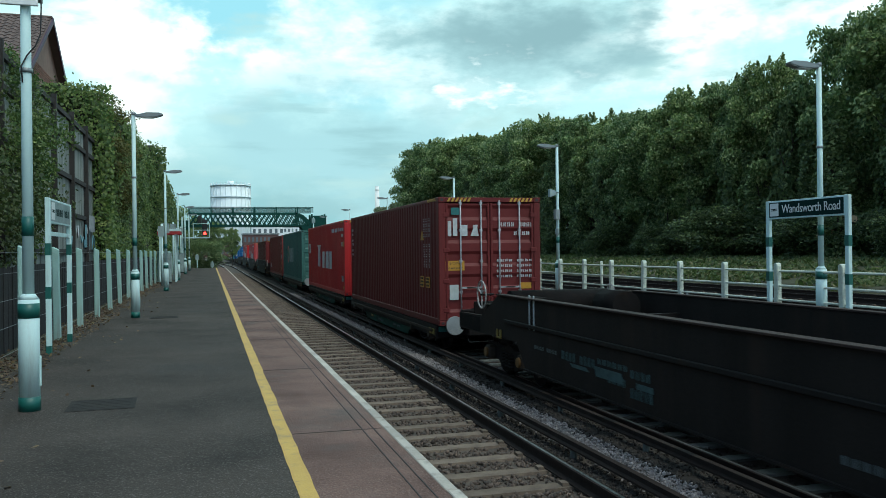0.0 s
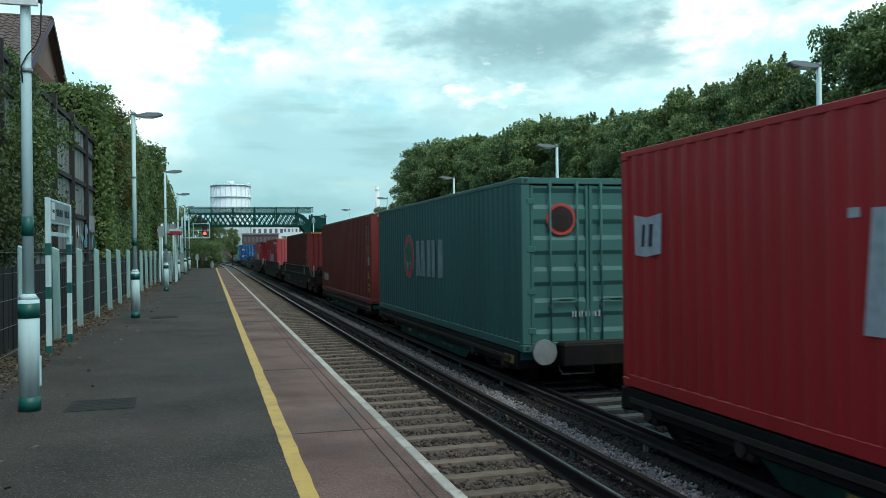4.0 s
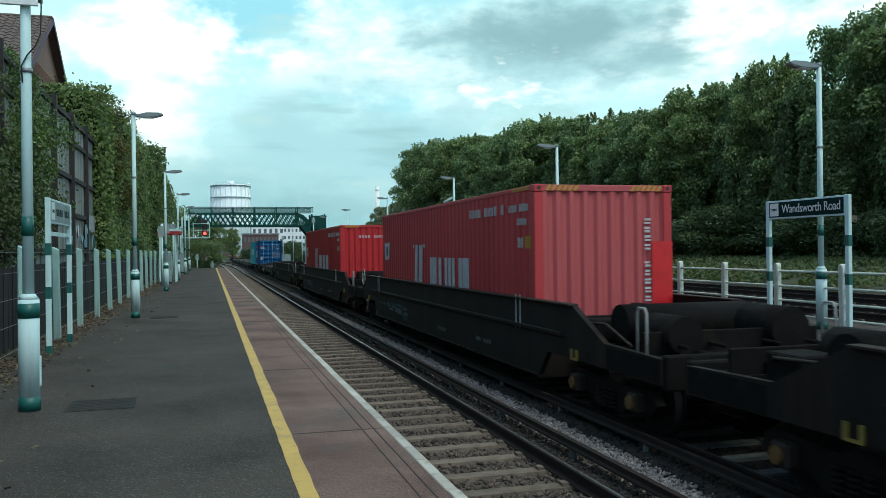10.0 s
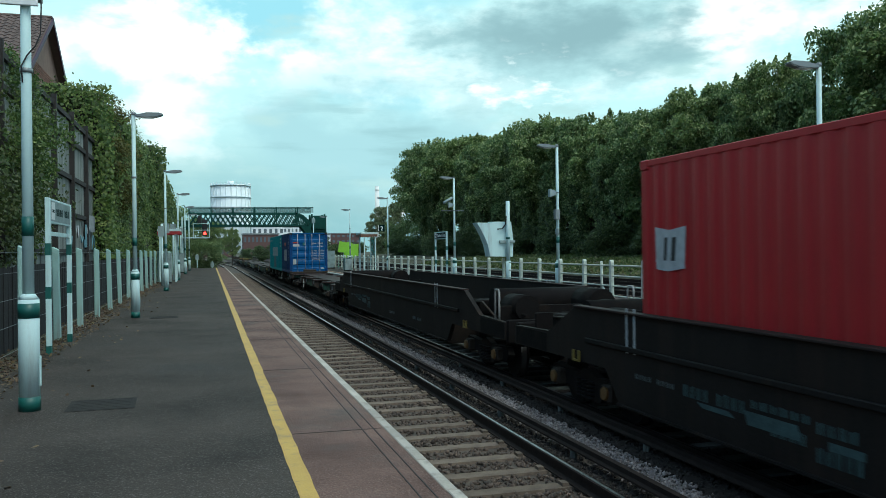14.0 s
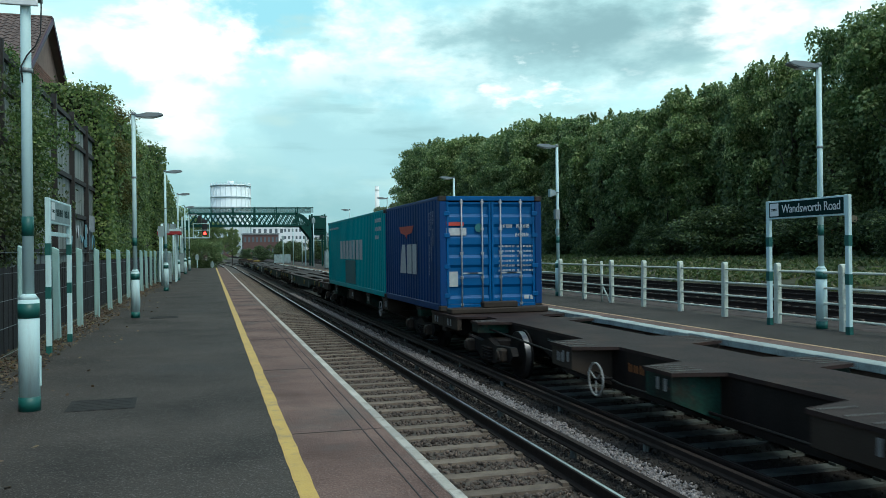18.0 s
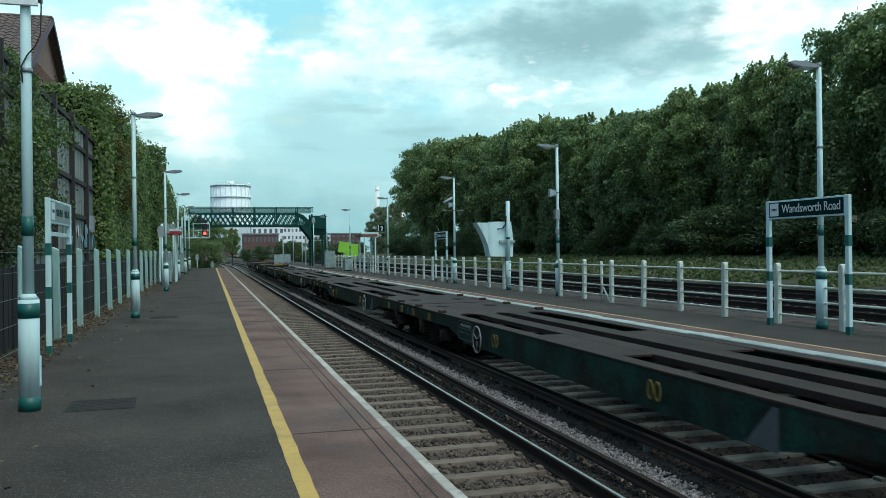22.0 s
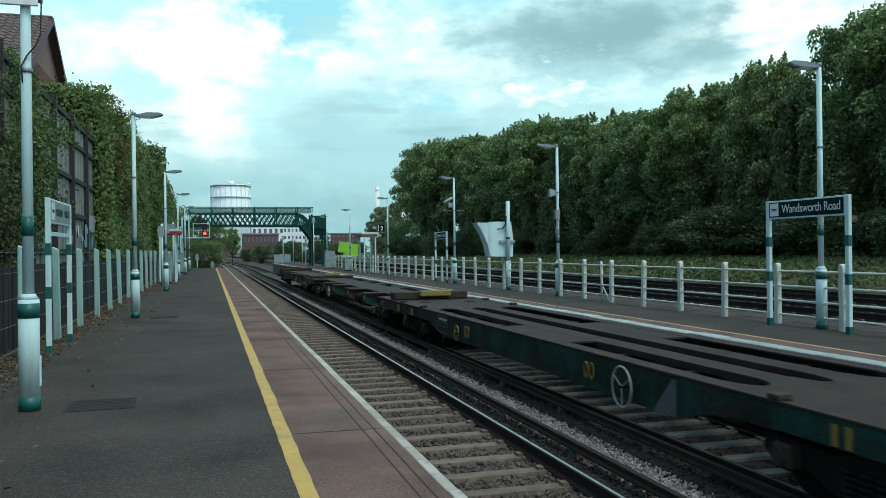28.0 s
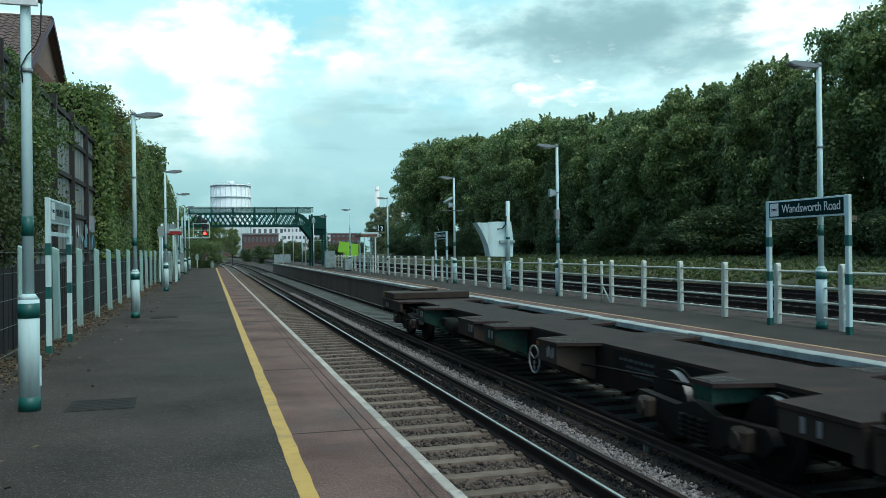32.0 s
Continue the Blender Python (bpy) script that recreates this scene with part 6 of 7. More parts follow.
# Sky sheet with drifting broken cloud, far behind everything.
def cloud_sheet():
    m = bpy.data.materials.new("cloudy_sky")
    m.use_nodes = True
    nt = m.node_tree
    n, l = nt.nodes, nt.links
    n.remove(n["Principled BSDF"])
    co = n.new("ShaderNodeTexCoord")
    unit = n.new("ShaderNodeVectorMath")
    unit.operation = "NORMALIZE"
    l.new(co.outputs["Object"], unit.inputs[0])

    def layer(scale, shift, detail, lo, hi):
        mp = n.new("ShaderNodeMapping")
        mp.inputs["Scale"].default_value, mp.inputs["Location"].default_value = scale, shift
        l.new(unit.outputs[0], mp.inputs[0])
        no = n.new("ShaderNodeTexNoise")
        no.inputs["Scale"].default_value, no.inputs["Detail"].default_value, no.inputs["Roughness"].default_value = 1.0, detail, 0.56
        no.inputs["Distortion"].default_value = 0.0
        l.new(mp.outputs[0], no.inputs["Vector"])
        mr = n.new("ShaderNodeMapRange")
        mr.interpolation_type = "SMOOTHSTEP"
        mr.inputs["From Min"].default_value, mr.inputs["From Max"].default_value = lo, hi
        l.new(no.outputs[0], mr.inputs["Value"])
        return mr.outputs[0]

    def blend(a, b, f):
        mx = n.new("ShaderNodeMix")
        mx.data_type = "RGBA"
        for key, val in (("A", a), ("B", b)):
            if isinstance(val, tuple):
                mx.inputs[key].default_value = (*val, 1)
            else:
                l.new(val, mx.inputs[key])
        l.new(f, mx.inputs["Factor"])
        return mx.outputs["Result"]
    sep = n.new("ShaderNodeSeparateXYZ")
    l.new(unit.outputs[0], sep.inputs[0])
    low = n.new("ShaderNodeMapRange")
    low.interpolation_type = "SMOOTHSTEP"
    low.inputs["From Min"].default_value, low.inputs["From Max"].default_value = 0.05, 0.17
    low.inputs["To Min"].default_value, low.inputs["To Max"].default_value = 0.85, 0.0
    l.new(sep.outputs[2], low.inputs["Value"])
    def mass(azimuth, height, near, far, ragged, flat=1.9, fray=0.22):
        """A broad bank of cloud about one direction, its edge frayed by noise."""
        a, e = radians(azimuth), radians(height)
        d = n.new("ShaderNodeVectorMath")
        d.operation = "DISTANCE"
        sc = n.new("ShaderNodeMapping")
        sc.inputs["Scale"].default_value = (1, 1, flat)
        l.new(unit.outputs[0], sc.inputs[0])
        l.new(sc.outputs[0], d.inputs[0])
        d.inputs[1].default_value = (math.cos(e) * math.sin(a), math.cos(e) * math.cos(a), flat * math.sin(e))
        ad = n.new("ShaderNodeMath")
        ad.operation = "MULTIPLY_ADD"
        l.new(ragged, ad.inputs[0])
        ad.inputs[1].default_value = -fray
        l.new(d.outputs["Value"], ad.inputs[2])
        mr = n.new("ShaderNodeMapRange")
        mr.interpolation_type = "SMOOTHSTEP"
        mr.inputs["From Min"].default_value, mr.inputs["From Max"].default_value = near, far
        mr.inputs["To Min"].default_value, mr.inputs["To Max"].default_value = 1, 0
        l.new(ad.outputs[0], mr.inputs["Value"])
        return mr.outputs[0]
    rag = layer((9.0, 9.0, 15.0), (1.3, 0.2, 0.7), 6, 0.25, 0.75)
    puff = layer((6.5, 6.5, 12.0), (0.35, 1.0, 0.4), 6, 0.47, 0.72)
    col = blend((0.46, 0.80, 0.92), (0.74, 0.98, 1.0), layer((3.2, 3.2, 9.0), (2.0, 0.3, 0.1), 4, 0.36, 0.52))
    col = blend(col, (1.5, 1.45, 1.42), puff)
    col = blend(col, (0.36, 0.55, 0.58), low.outputs[0])
    col = blend(col, (1.55, 1.50, 1.46), mass(-6.0, 13.0, -0.09, 0.04, rag))
    col = blend(col, (1.55, 1.50, 1.46), mass(4.0, 12.8, -0.15, 0.0, rag))
    col = blend(col, (1.50, 1.46, 1.44), mass(38.0, 15.0, -0.12, 0.01, rag))
    col = blend(col, (1.4, 1.38, 1.36), mass(14.5, 12.0, -0.15, -0.02, rag))
    col = blend(col, (0.54, 0.76, 0.81), mass(7.5, 7.2, -0.10, 0.12, rag))
    col = blend(col, (0.44, 0.63, 0.67), mass(9.0, 6.6, -0.20, 0.02, layer((6.0, 6.0, 40.0), (1.0, 3.0, 0.5), 5, 0.35, 0.7)))
    col = blend(col, (0.62, 0.80, 0.80), layer((5.5, 5.5, 17.0), (5.0, 2.6, 0.2), 6, 0.52, 0.70))
    fine = layer((14.0, 14.0, 34.0), (0.7, 1.9, 0.3), 7, 0.30, 0.72)
    col = blend(col, (0.56, 0.76, 0.80), mass(20.0, 13.2, -0.02, 0.20, fine, 3.2, 0.13))
    col = blend(col, (0.36, 0.51, 0.55), mass(23.0, 14.2, -0.06, 0.17, fine, 3.6, 0.12))
    col = blend(col, (1.35, 1.36, 1.36), mass(18.2, 10.6, -0.17, -0.05, fine, 2.6))
    em = n.new("ShaderNodeEmission")
    l.new(col, em.inputs[0])
    em.inputs[1].default_value = 1.0
    l.new(em.outputs[0], n["Material Output"].inputs[0])
    bm = bmesh.new()
    R = 2400.0
    rows = []
    for k in range(9):
        e = radians(-1.5 + 7 * k)
        rows.append([bm.verts.new((R * math.cos(e) * math.sin(radians(a)), R * math.cos(e) * math.cos(radians(a)), R * math.sin(e))) for a in range(-45, 80, 5)])
    for a, b in zip(rows, rows[1:]):
        for i in range(len(a) - 1):
            bm.faces.new((a[i], a[i + 1], b[i + 1], b[i]))
    ob = part("sky_backdrop", bm, m)
    return tagged(ob, "broken white and grey cloud over pale blue sky", "sky", kind="structure")


CLOUDS = cloud_sheet()


def sawn_branch(x, y, z, r, turn):
    t = thing("sawn_branch", "short sawn branch with a pale cut end", "log", "sawn branches on the bank", pose(x, y, z, 0, 0, turn))
    bm = bmesh.new()
    tube(bm, (0, 0.02, 0), (0.1, 0.9, -0.05), r, r * 1.1, 10)
    part("bark", bm, BARK, t)
    bm = bmesh.new()
    tube(bm, (0, 0, 0), (0, 0.02, 0), r * 0.93, r * 0.93, 12)
    part("cut_face", bm, SAWN, t, "pale fresh cut wood")


SAWN = mat("sawn_wood", (0.50, 0.36, 0.20), (0.40, 0.28, 0.15), 0.8)
for x, y, z, r, turn in ((27.6, 37.2, 2.35, 0.16, -30), (27.6, 33.6, 2.75, 0.17, -45), (27.6, 32.8, 3.0, 0.13, -20), (27.6, 31.4, 3.5, 0.17, -35)):
    sawn_branch(x, y, z, r, turn)


# ---------------------------------------------------------------- behind the near platform
def post_fence():
    """Concrete posts with strands of wire, dark boards close behind them."""
    t = thing("post_fence", "pale concrete posts and wire along the platform back", "fence", at=pose(-2.52, 0, 0.84))
    bm = bmesh.new()
    box(bm, -0.055, 0.055, -0.06, 0.06, 0, 1.62, 0.012)
    for v in bm.verts:
        if v.co.z > 1.5 and v.co.x > 0:
            v.co.z -= 0.04
    post = mesh_of(bm, "post", POST_CONCRETE)
    y = 7.6
    while y < 62:
        part("post", post, None, t, at=pose(rng.normal(0, 0.01), y + rng.normal(0, 0.03), 0, rng.normal(0, 0.8), rng.normal(0, 0.8)))
        y += 2.66
    for z in (0.2, 0.55, 0.9, 1.25, 1.52):
        bm = bmesh.new()
        tube(bm, (-0.02, 5, z), (-0.02, 62, z), 0.004, 0.004, 4)
        part("wire", bm, LAMP_GREY, t)
    b = thing("board_fence", "dark weathered close-boarded fence behind the posts", "fence", at=pose(-2.95, 0, 0.8))
    bm = bmesh.new()
    box(bm, -0.01, 0.01, 0.003, 0.147, 0, 1.35)
    plank = mesh_of(bm, "board", WOOD_FENCE)
    for i in range(290):
        part("board", plank, None, b, at=pose(rng.normal(0, 0.004), 4 + i * 0.152, rng.normal(0, 0.012)))
    for z in (0.25, 1.05):
        boxes("fence_rail", WOOD_DARK, b, [(-0.07, -0.015, 4, 48, z, z + 0.08)])


POST_CONCRETE = mat("painted_concrete_post", (0.36, 0.55, 0.50), (0.29, 0.43, 0.39), 0.7, 0, 3, 50, 0.3, 1, stain=(0.25, 0.27, 0.24), stain_scale=3, streak=True)
WOOD_FENCE = mat("dark_fence_boards", (0.014, 0.0115, 0.0135), (0.0065, 0.0055, 0.0065), 0.85, 0, 3, 50, 0.3, 1.2, 0.3, streak=True)


def leaf_litter():
    """Gravel and dead leaves between tarmac and fence."""
    t = tagged(thing("verge", "strip of gravel and dead leaves along the fence foot", "verge"), kind="structure")
    boxes("soil_strip", SOIL, t, [(-3.0, -2.33, -20, END_L, 0.4, PZ - 0.03)])
    r = np.random.default_rng(8)
    k = 5200
    y = 4 + 40 * r.uniform(0, 1, k) ** 1.4
    c = np.stack([r.uniform(-2.9, -2.2, k) + 0.12 * np.abs(r.normal(0, 1, k)), y, np.full(k, PZ - 0.02)], 1)
    v, f = stones(c, 0.022, r)
    tagged(part("gravel", tri_mesh("gravel", v, f, STONE_BROWN), None, t), kind="stuff")
    k = 4200
    y = 4 + 45 * r.uniform(0, 1, k) ** 1.4
    c = np.stack([-2.9 + 0.85 * r.uniform(0, 1, k) ** 0.8, y, PZ + 0.004 + r.uniform(0, 0.03, k)], 1)
    c = np.concatenate([c, np.stack([r.uniform(-2.3, -1.2, 160), r.uniform(4, 40, 160), np.full(160, PZ + 0.008)], 1)])
    q = leaves(c, np.tile([0, 0, 1.0], (len(c), 1)), 0.03, r, 0.35)
    tagged(part("dead_leaves", quads("dead_leaves", q, DEAD), None, t), kind="stuff")


DEAD = leaf_mat("dead_leaf", (0.10, 0.06, 0.03), (0.16, 0.10, 0.05), (0.22, 0.17, 0.08))


def timber_wall():
    """A tall boarded screen on steel posts with cross battens."""
    t = thing("timber_screen_wall", "tall weathered board screen with dark battens and scrawled paint", "wall", at=pose(-4.05, 0, 0.8))
    bm = bmesh.new()
    box(bm, -0.02, 0.02, 0.004, 0.216, 0, 5.68)
    plank = mesh_of(bm, "board", WOOD)
    for i in range(92):
        part("board", plank, None, t, at=pose(rng.normal(0, 0.004), 13.5 + i * 0.22, rng.normal(0, 0.02)))
    for i in range(7):
        boxes("steel_post", WOOD_DARK, t, [(0.02, 0.16, 15.4 + i * 3.0 - 0.05, 15.4 + i * 3.0 + 0.05, 0, 5.8)])
    for z in (0.45, 1.55, 2.65, 3.75, 4.85, 5.5):
        boxes("batten", WOOD_DARK, t, [(0.022, 0.10, 13.5, 33.7, z, z + 0.13)])
    r = random.Random(6)
    for k in range(5):
        bm = bmesh.new()
        y, z = 26.2 + k * 1.35, 1.9 + 0.25 * (k % 2)
        pts = [(0.107, y + 0.18 * j, z + r.uniform(-0.28, 0.4)) for j in range(6)]
        sweep(bm, pts, 0.022, 5)
        part("scrawl", bm, SCRAWL if k % 2 else SCRAWL_BLUE, t, "scrawled spray paint")
    boxes("paint_patch", SCRAWL_BLUE, t, [(0.102, 0.106, 29.9, 30.9, 1.75, 2.5)], label="pale blue spray paint patch")
    boxes("paint_patch", SCRAWL, t, [(0.102, 0.106, 30.9, 32.3, 2.3, 2.85)], label="white spray paint patch")


# Near-black green and brown: shade behind the leaves put into the body colour.
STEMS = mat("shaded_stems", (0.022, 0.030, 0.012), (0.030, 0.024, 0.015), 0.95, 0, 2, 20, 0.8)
SCRAWL = mat("white_spray", (0.42, 0.44, 0.44), (0.25, 0.26, 0.27), 0.7, 0, 5, 40, 0.05)
SCRAWL_BLUE = mat("blue_spray", (0.20, 0.40, 0.45), (0.12, 0.22, 0.26), 0.7, 0, 4, 40, 0.05)


def green_mass(name, label, x, y0, y1, top, depth, material, seed, size, density, low=1.0):
    """A climber-covered bulk: uneven body coloured dark for the shade within, leaves all over its track side, ends and
    top.
    """
    t = thing(name, label, "climber", at=pose(x, y0, 0))
    r = np.random.default_rng(seed)
    L = y1 - y0

    def bulge(y, z):
        return 0.75 * noise.noise(Vector((y * 0.35, z * 0.4, seed))) + 0.35 * noise.noise(Vector((y * 1.1, z * 1.2, seed + 5)))

    def crest(y):
        return top(y) + 0.9 * noise.noise(Vector((y * 0.45, seed * 3.1, 0))) + 0.4 * noise.noise(Vector((y * 1.7, seed * 2.0, 0)))
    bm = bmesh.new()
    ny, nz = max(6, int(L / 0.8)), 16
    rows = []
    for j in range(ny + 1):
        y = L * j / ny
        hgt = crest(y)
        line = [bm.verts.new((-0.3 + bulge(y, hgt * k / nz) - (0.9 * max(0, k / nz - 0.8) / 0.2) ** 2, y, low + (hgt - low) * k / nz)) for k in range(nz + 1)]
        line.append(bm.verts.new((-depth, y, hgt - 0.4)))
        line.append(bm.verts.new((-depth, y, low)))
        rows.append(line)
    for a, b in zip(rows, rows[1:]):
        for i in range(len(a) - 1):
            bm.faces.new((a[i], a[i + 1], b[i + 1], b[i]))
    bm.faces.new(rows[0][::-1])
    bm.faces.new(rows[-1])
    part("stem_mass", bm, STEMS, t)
    k = int(L * (top(L / 2) - low) * density)
    ys, fz = r.uniform(-0.2, L + 0.2, k), r.uniform(0, 1.0, k) ** 0.9
    c = np.zeros((k, 3))
    n = np.tile([0.9, -0.25, 0.35], (k, 1))
    for i in range(k):
        hgt = crest(ys[i])
        z = low + (hgt - low) * fz[i] + 0.15 * r.normal()
        out = bulge(ys[i], z) - (0.9 * max(0, fz[i] - 0.8) / 0.2) ** 2
        c[i] = (out - 0.25 + abs(r.normal(0, 0.16)), ys[i], z)
    m = int(L * 55)
    ct = np.stack([-r.uniform(0.2, depth, m), r.uniform(0, L, m), np.zeros(m)], 1)
    ct[:, 2] = [crest(y) + 0.25 * abs(r.normal()) - 0.2 for y in ct[:, 1]]
    m2 = int(depth * 2600 * (0.06 / size))
    ce = np.stack([0.3 - r.uniform(0, depth + 0.3, m2), np.full(m2, -0.15) - 0.2 * r.uniform(0, 1, m2), low + (top(0) - low) * r.uniform(0, 1, m2)], 1)
    c = np.concatenate([c, ct, ce])
    n = np.concatenate([n, np.tile([0.3, -0.2, 0.9], (m, 1)), np.tile([0.2, -0.9, 0.3], (m2, 1))])
    tagged(part("foliage", quads("foliage", leaves(c, n, size, r, 0.45, 0.75), material), None, t), kind="stuff")
    return t


post_fence()
leaf_litter()
timber_wall()
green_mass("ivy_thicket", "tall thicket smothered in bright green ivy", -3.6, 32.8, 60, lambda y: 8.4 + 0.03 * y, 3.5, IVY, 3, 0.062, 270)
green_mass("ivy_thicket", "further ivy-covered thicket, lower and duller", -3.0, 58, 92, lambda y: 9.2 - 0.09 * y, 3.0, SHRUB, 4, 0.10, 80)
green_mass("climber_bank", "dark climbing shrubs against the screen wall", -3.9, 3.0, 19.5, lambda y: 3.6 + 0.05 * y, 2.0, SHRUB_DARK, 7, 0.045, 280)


SHRUB_OLIVE = leaf_mat("olive_shrub_leaf", (0.07, 0.085, 0.018), (0.125, 0.125, 0.03), (0.20, 0.17, 0.05))


def small_tree(x, y, z, h, w, material, seed, label, count=9000, size=0.13, low=0.1):
    t = thing("shrub_tree", label, "tree", at=pose(x, y, z))
    part("trunk", trunk_mesh(seed, h, w), None, t)
    c = part("crown", crown_mesh(seed, h * 0.93, w, material, count, size, low, 70, 5.6), None, t)
    return t


small_tree(-5.4, 16.0, 0.8, 5.0, 3.8, SHRUB_DARK, 301, "dark leafy shrub overhanging the fence", 34000, 0.040, 0.3)
small_tree(-4.9, 19.6, 0.8, 6.2, 2.4, SHRUB, 302, "green leafy shrub beside the house gable", 28000, 0.038, 0.30)
small_tree(-5.6, 12.0, 0.8, 4.4, 4.2, SHRUB_DARK, 303, "dark leafy shrub overhanging the fence", 26000, 0.036, 0.2)
small_tree(-4.9, 35.2, 0.8, 8.5, 2.9, SHRUB_OLIVE, 304, "olive green shrub rising over the screen wall", 34000, 0.046, 0.45)
small_tree(-4.7, 21.8, 0.8, 6.7, 1.5, SHRUB, 305, "tall green leafy shrub hiding the screen wall", 30000, 0.038, 0.10)
small_tree(-4.7, 20.6, 0.8, 6.9, 2.0, SHRUB, 306, "tall green leafy shrub hiding the screen wall", 30000, 0.038, 0.15)


def house():
    """Brick house, gable to the railway: clay-tiled slopes, purple-brown barge boards."""
    t = thing("brick_house", "brick house with brown tiled roof and dark barge boards", "house", at=pose(-6.28, 36.9, 0.8))
    bm = bmesh.new()
    prism(bm, [(-4.3, 0), (4.3, 0), (4.3, 8.2), (0, 10.9), (-4.3, 8.2)], "x", -9.0, 0.0)
    part("wall", bm, BRICK_MORTAR, t)
    bm = bmesh.new()
    box(bm, 0, 0.012, 0.004, 0.215, 0.004, 0.065)
    brick = mesh_of(bm, "brick", BRICK)
    count = 0
    for k in range(60):
        z = 6.2 + k * 0.076
        wide = 4.3 if z < 8.2 else 4.3 * (10.9 - z) / 2.7
        n = int(2 * wide / 0.225)
        for i in range(n):
            y = -wide + 0.02 + i * 0.225 + (0.11 if k % 2 else 0)
            if y + 0.22 < wide and (z > 8.4 or abs(y + 2.2) < 0.5) and count < 300:
                part("brick", brick, None, t, at=pose(0.0, y, z))
                count += 1
    for s in (-1, 1):
        bm = bmesh.new()
        prism(bm, [(s * 0.0, 11.02), (s * 4.75, 8.05), (s * 4.75, 7.93), (s * 0.0, 10.9)], "x", -9.3, 0.28)
        rf = part("roof_slope", bm, TILE, t)
        bm = bmesh.new()
        prism(bm, [(s * 0.0, 11.03), (s * 4.8, 8.03), (s * 4.8, 7.80), (s * 0.0, 10.80)], "x", 0.285, 0.33)
        part("barge_board", bm, BARGE, t, "purplish brown barge board")
        if s < 0:
            d = math.hypot(4.75, 2.97)
            ax = math.degrees(math.atan2(2.97, 4.75))
            bm = bmesh.new()
            vs = []
            for j in range(6):
                u = 0.31 * j / 5
                vs.append((u, 0.03 * math.sin(math.pi * 2 * u / 0.31) + 0.03))
            for (u0, h0), (u1, h1) in zip(vs, vs[1:]):
                q = [bm.verts.new(p) for p in ((u0, 0, h0 + 0.03), (u1, 0, h1 + 0.03), (u1, 0.36, h1), (u0, 0.36, h0), (u0, 0, h0 - 0.02), (u1, 0, h1 - 0.02))]
                bm.faces.new(q[:4])
                bm.faces.new((q[4], q[5], q[1], q[0]))
            tl = mesh_of(bm, "roof_tile", TILE)
            for r in range(16):
                for c in range(18):
                    dd = 0.02 + r * 0.345
                    m = Matrix.Translation((0.24 - (c + 1) * 0.30, -4.75 + dd * math.cos(radians(ax)), 8.06 + dd * math.sin(radians(ax)))) @ Matrix.Rotation(radians(ax), 4, "X")
                    part("roof_tile", tl, None, rf, at=m)
    boxes("ridge", TILE, t, [(-9.3, 0.3, -0.12, 0.12, 10.98, 11.10)], 0.04)


BRICK_MORTAR = mat("brick_wall_base", (0.34, 0.22, 0.17), (0.24, 0.15, 0.11), 0.9, 0, 3, 60, 0.4)
BARGE = mat("barge_board_paint", (0.075, 0.035, 0.075), (0.05, 0.025, 0.05), 0.6)
house()
board = name_board(-2.22, 13.1, 1.85, 0.36, "station sign on banded posts, its panel coloured pale as if reflecting sky", 90, "", True)
bars("worn_lettering", board, lambda u, v, d: (u, -0.0345 - d, v), 0.50, 1.99, 1.15, 0.13, 8, SIGN_DARK, 0.003, 4)
boxes("cross_rail", WHITE_PAINT, board, [(0.03, 1.82, -0.02, 0.02, 1.70, 1.76)])


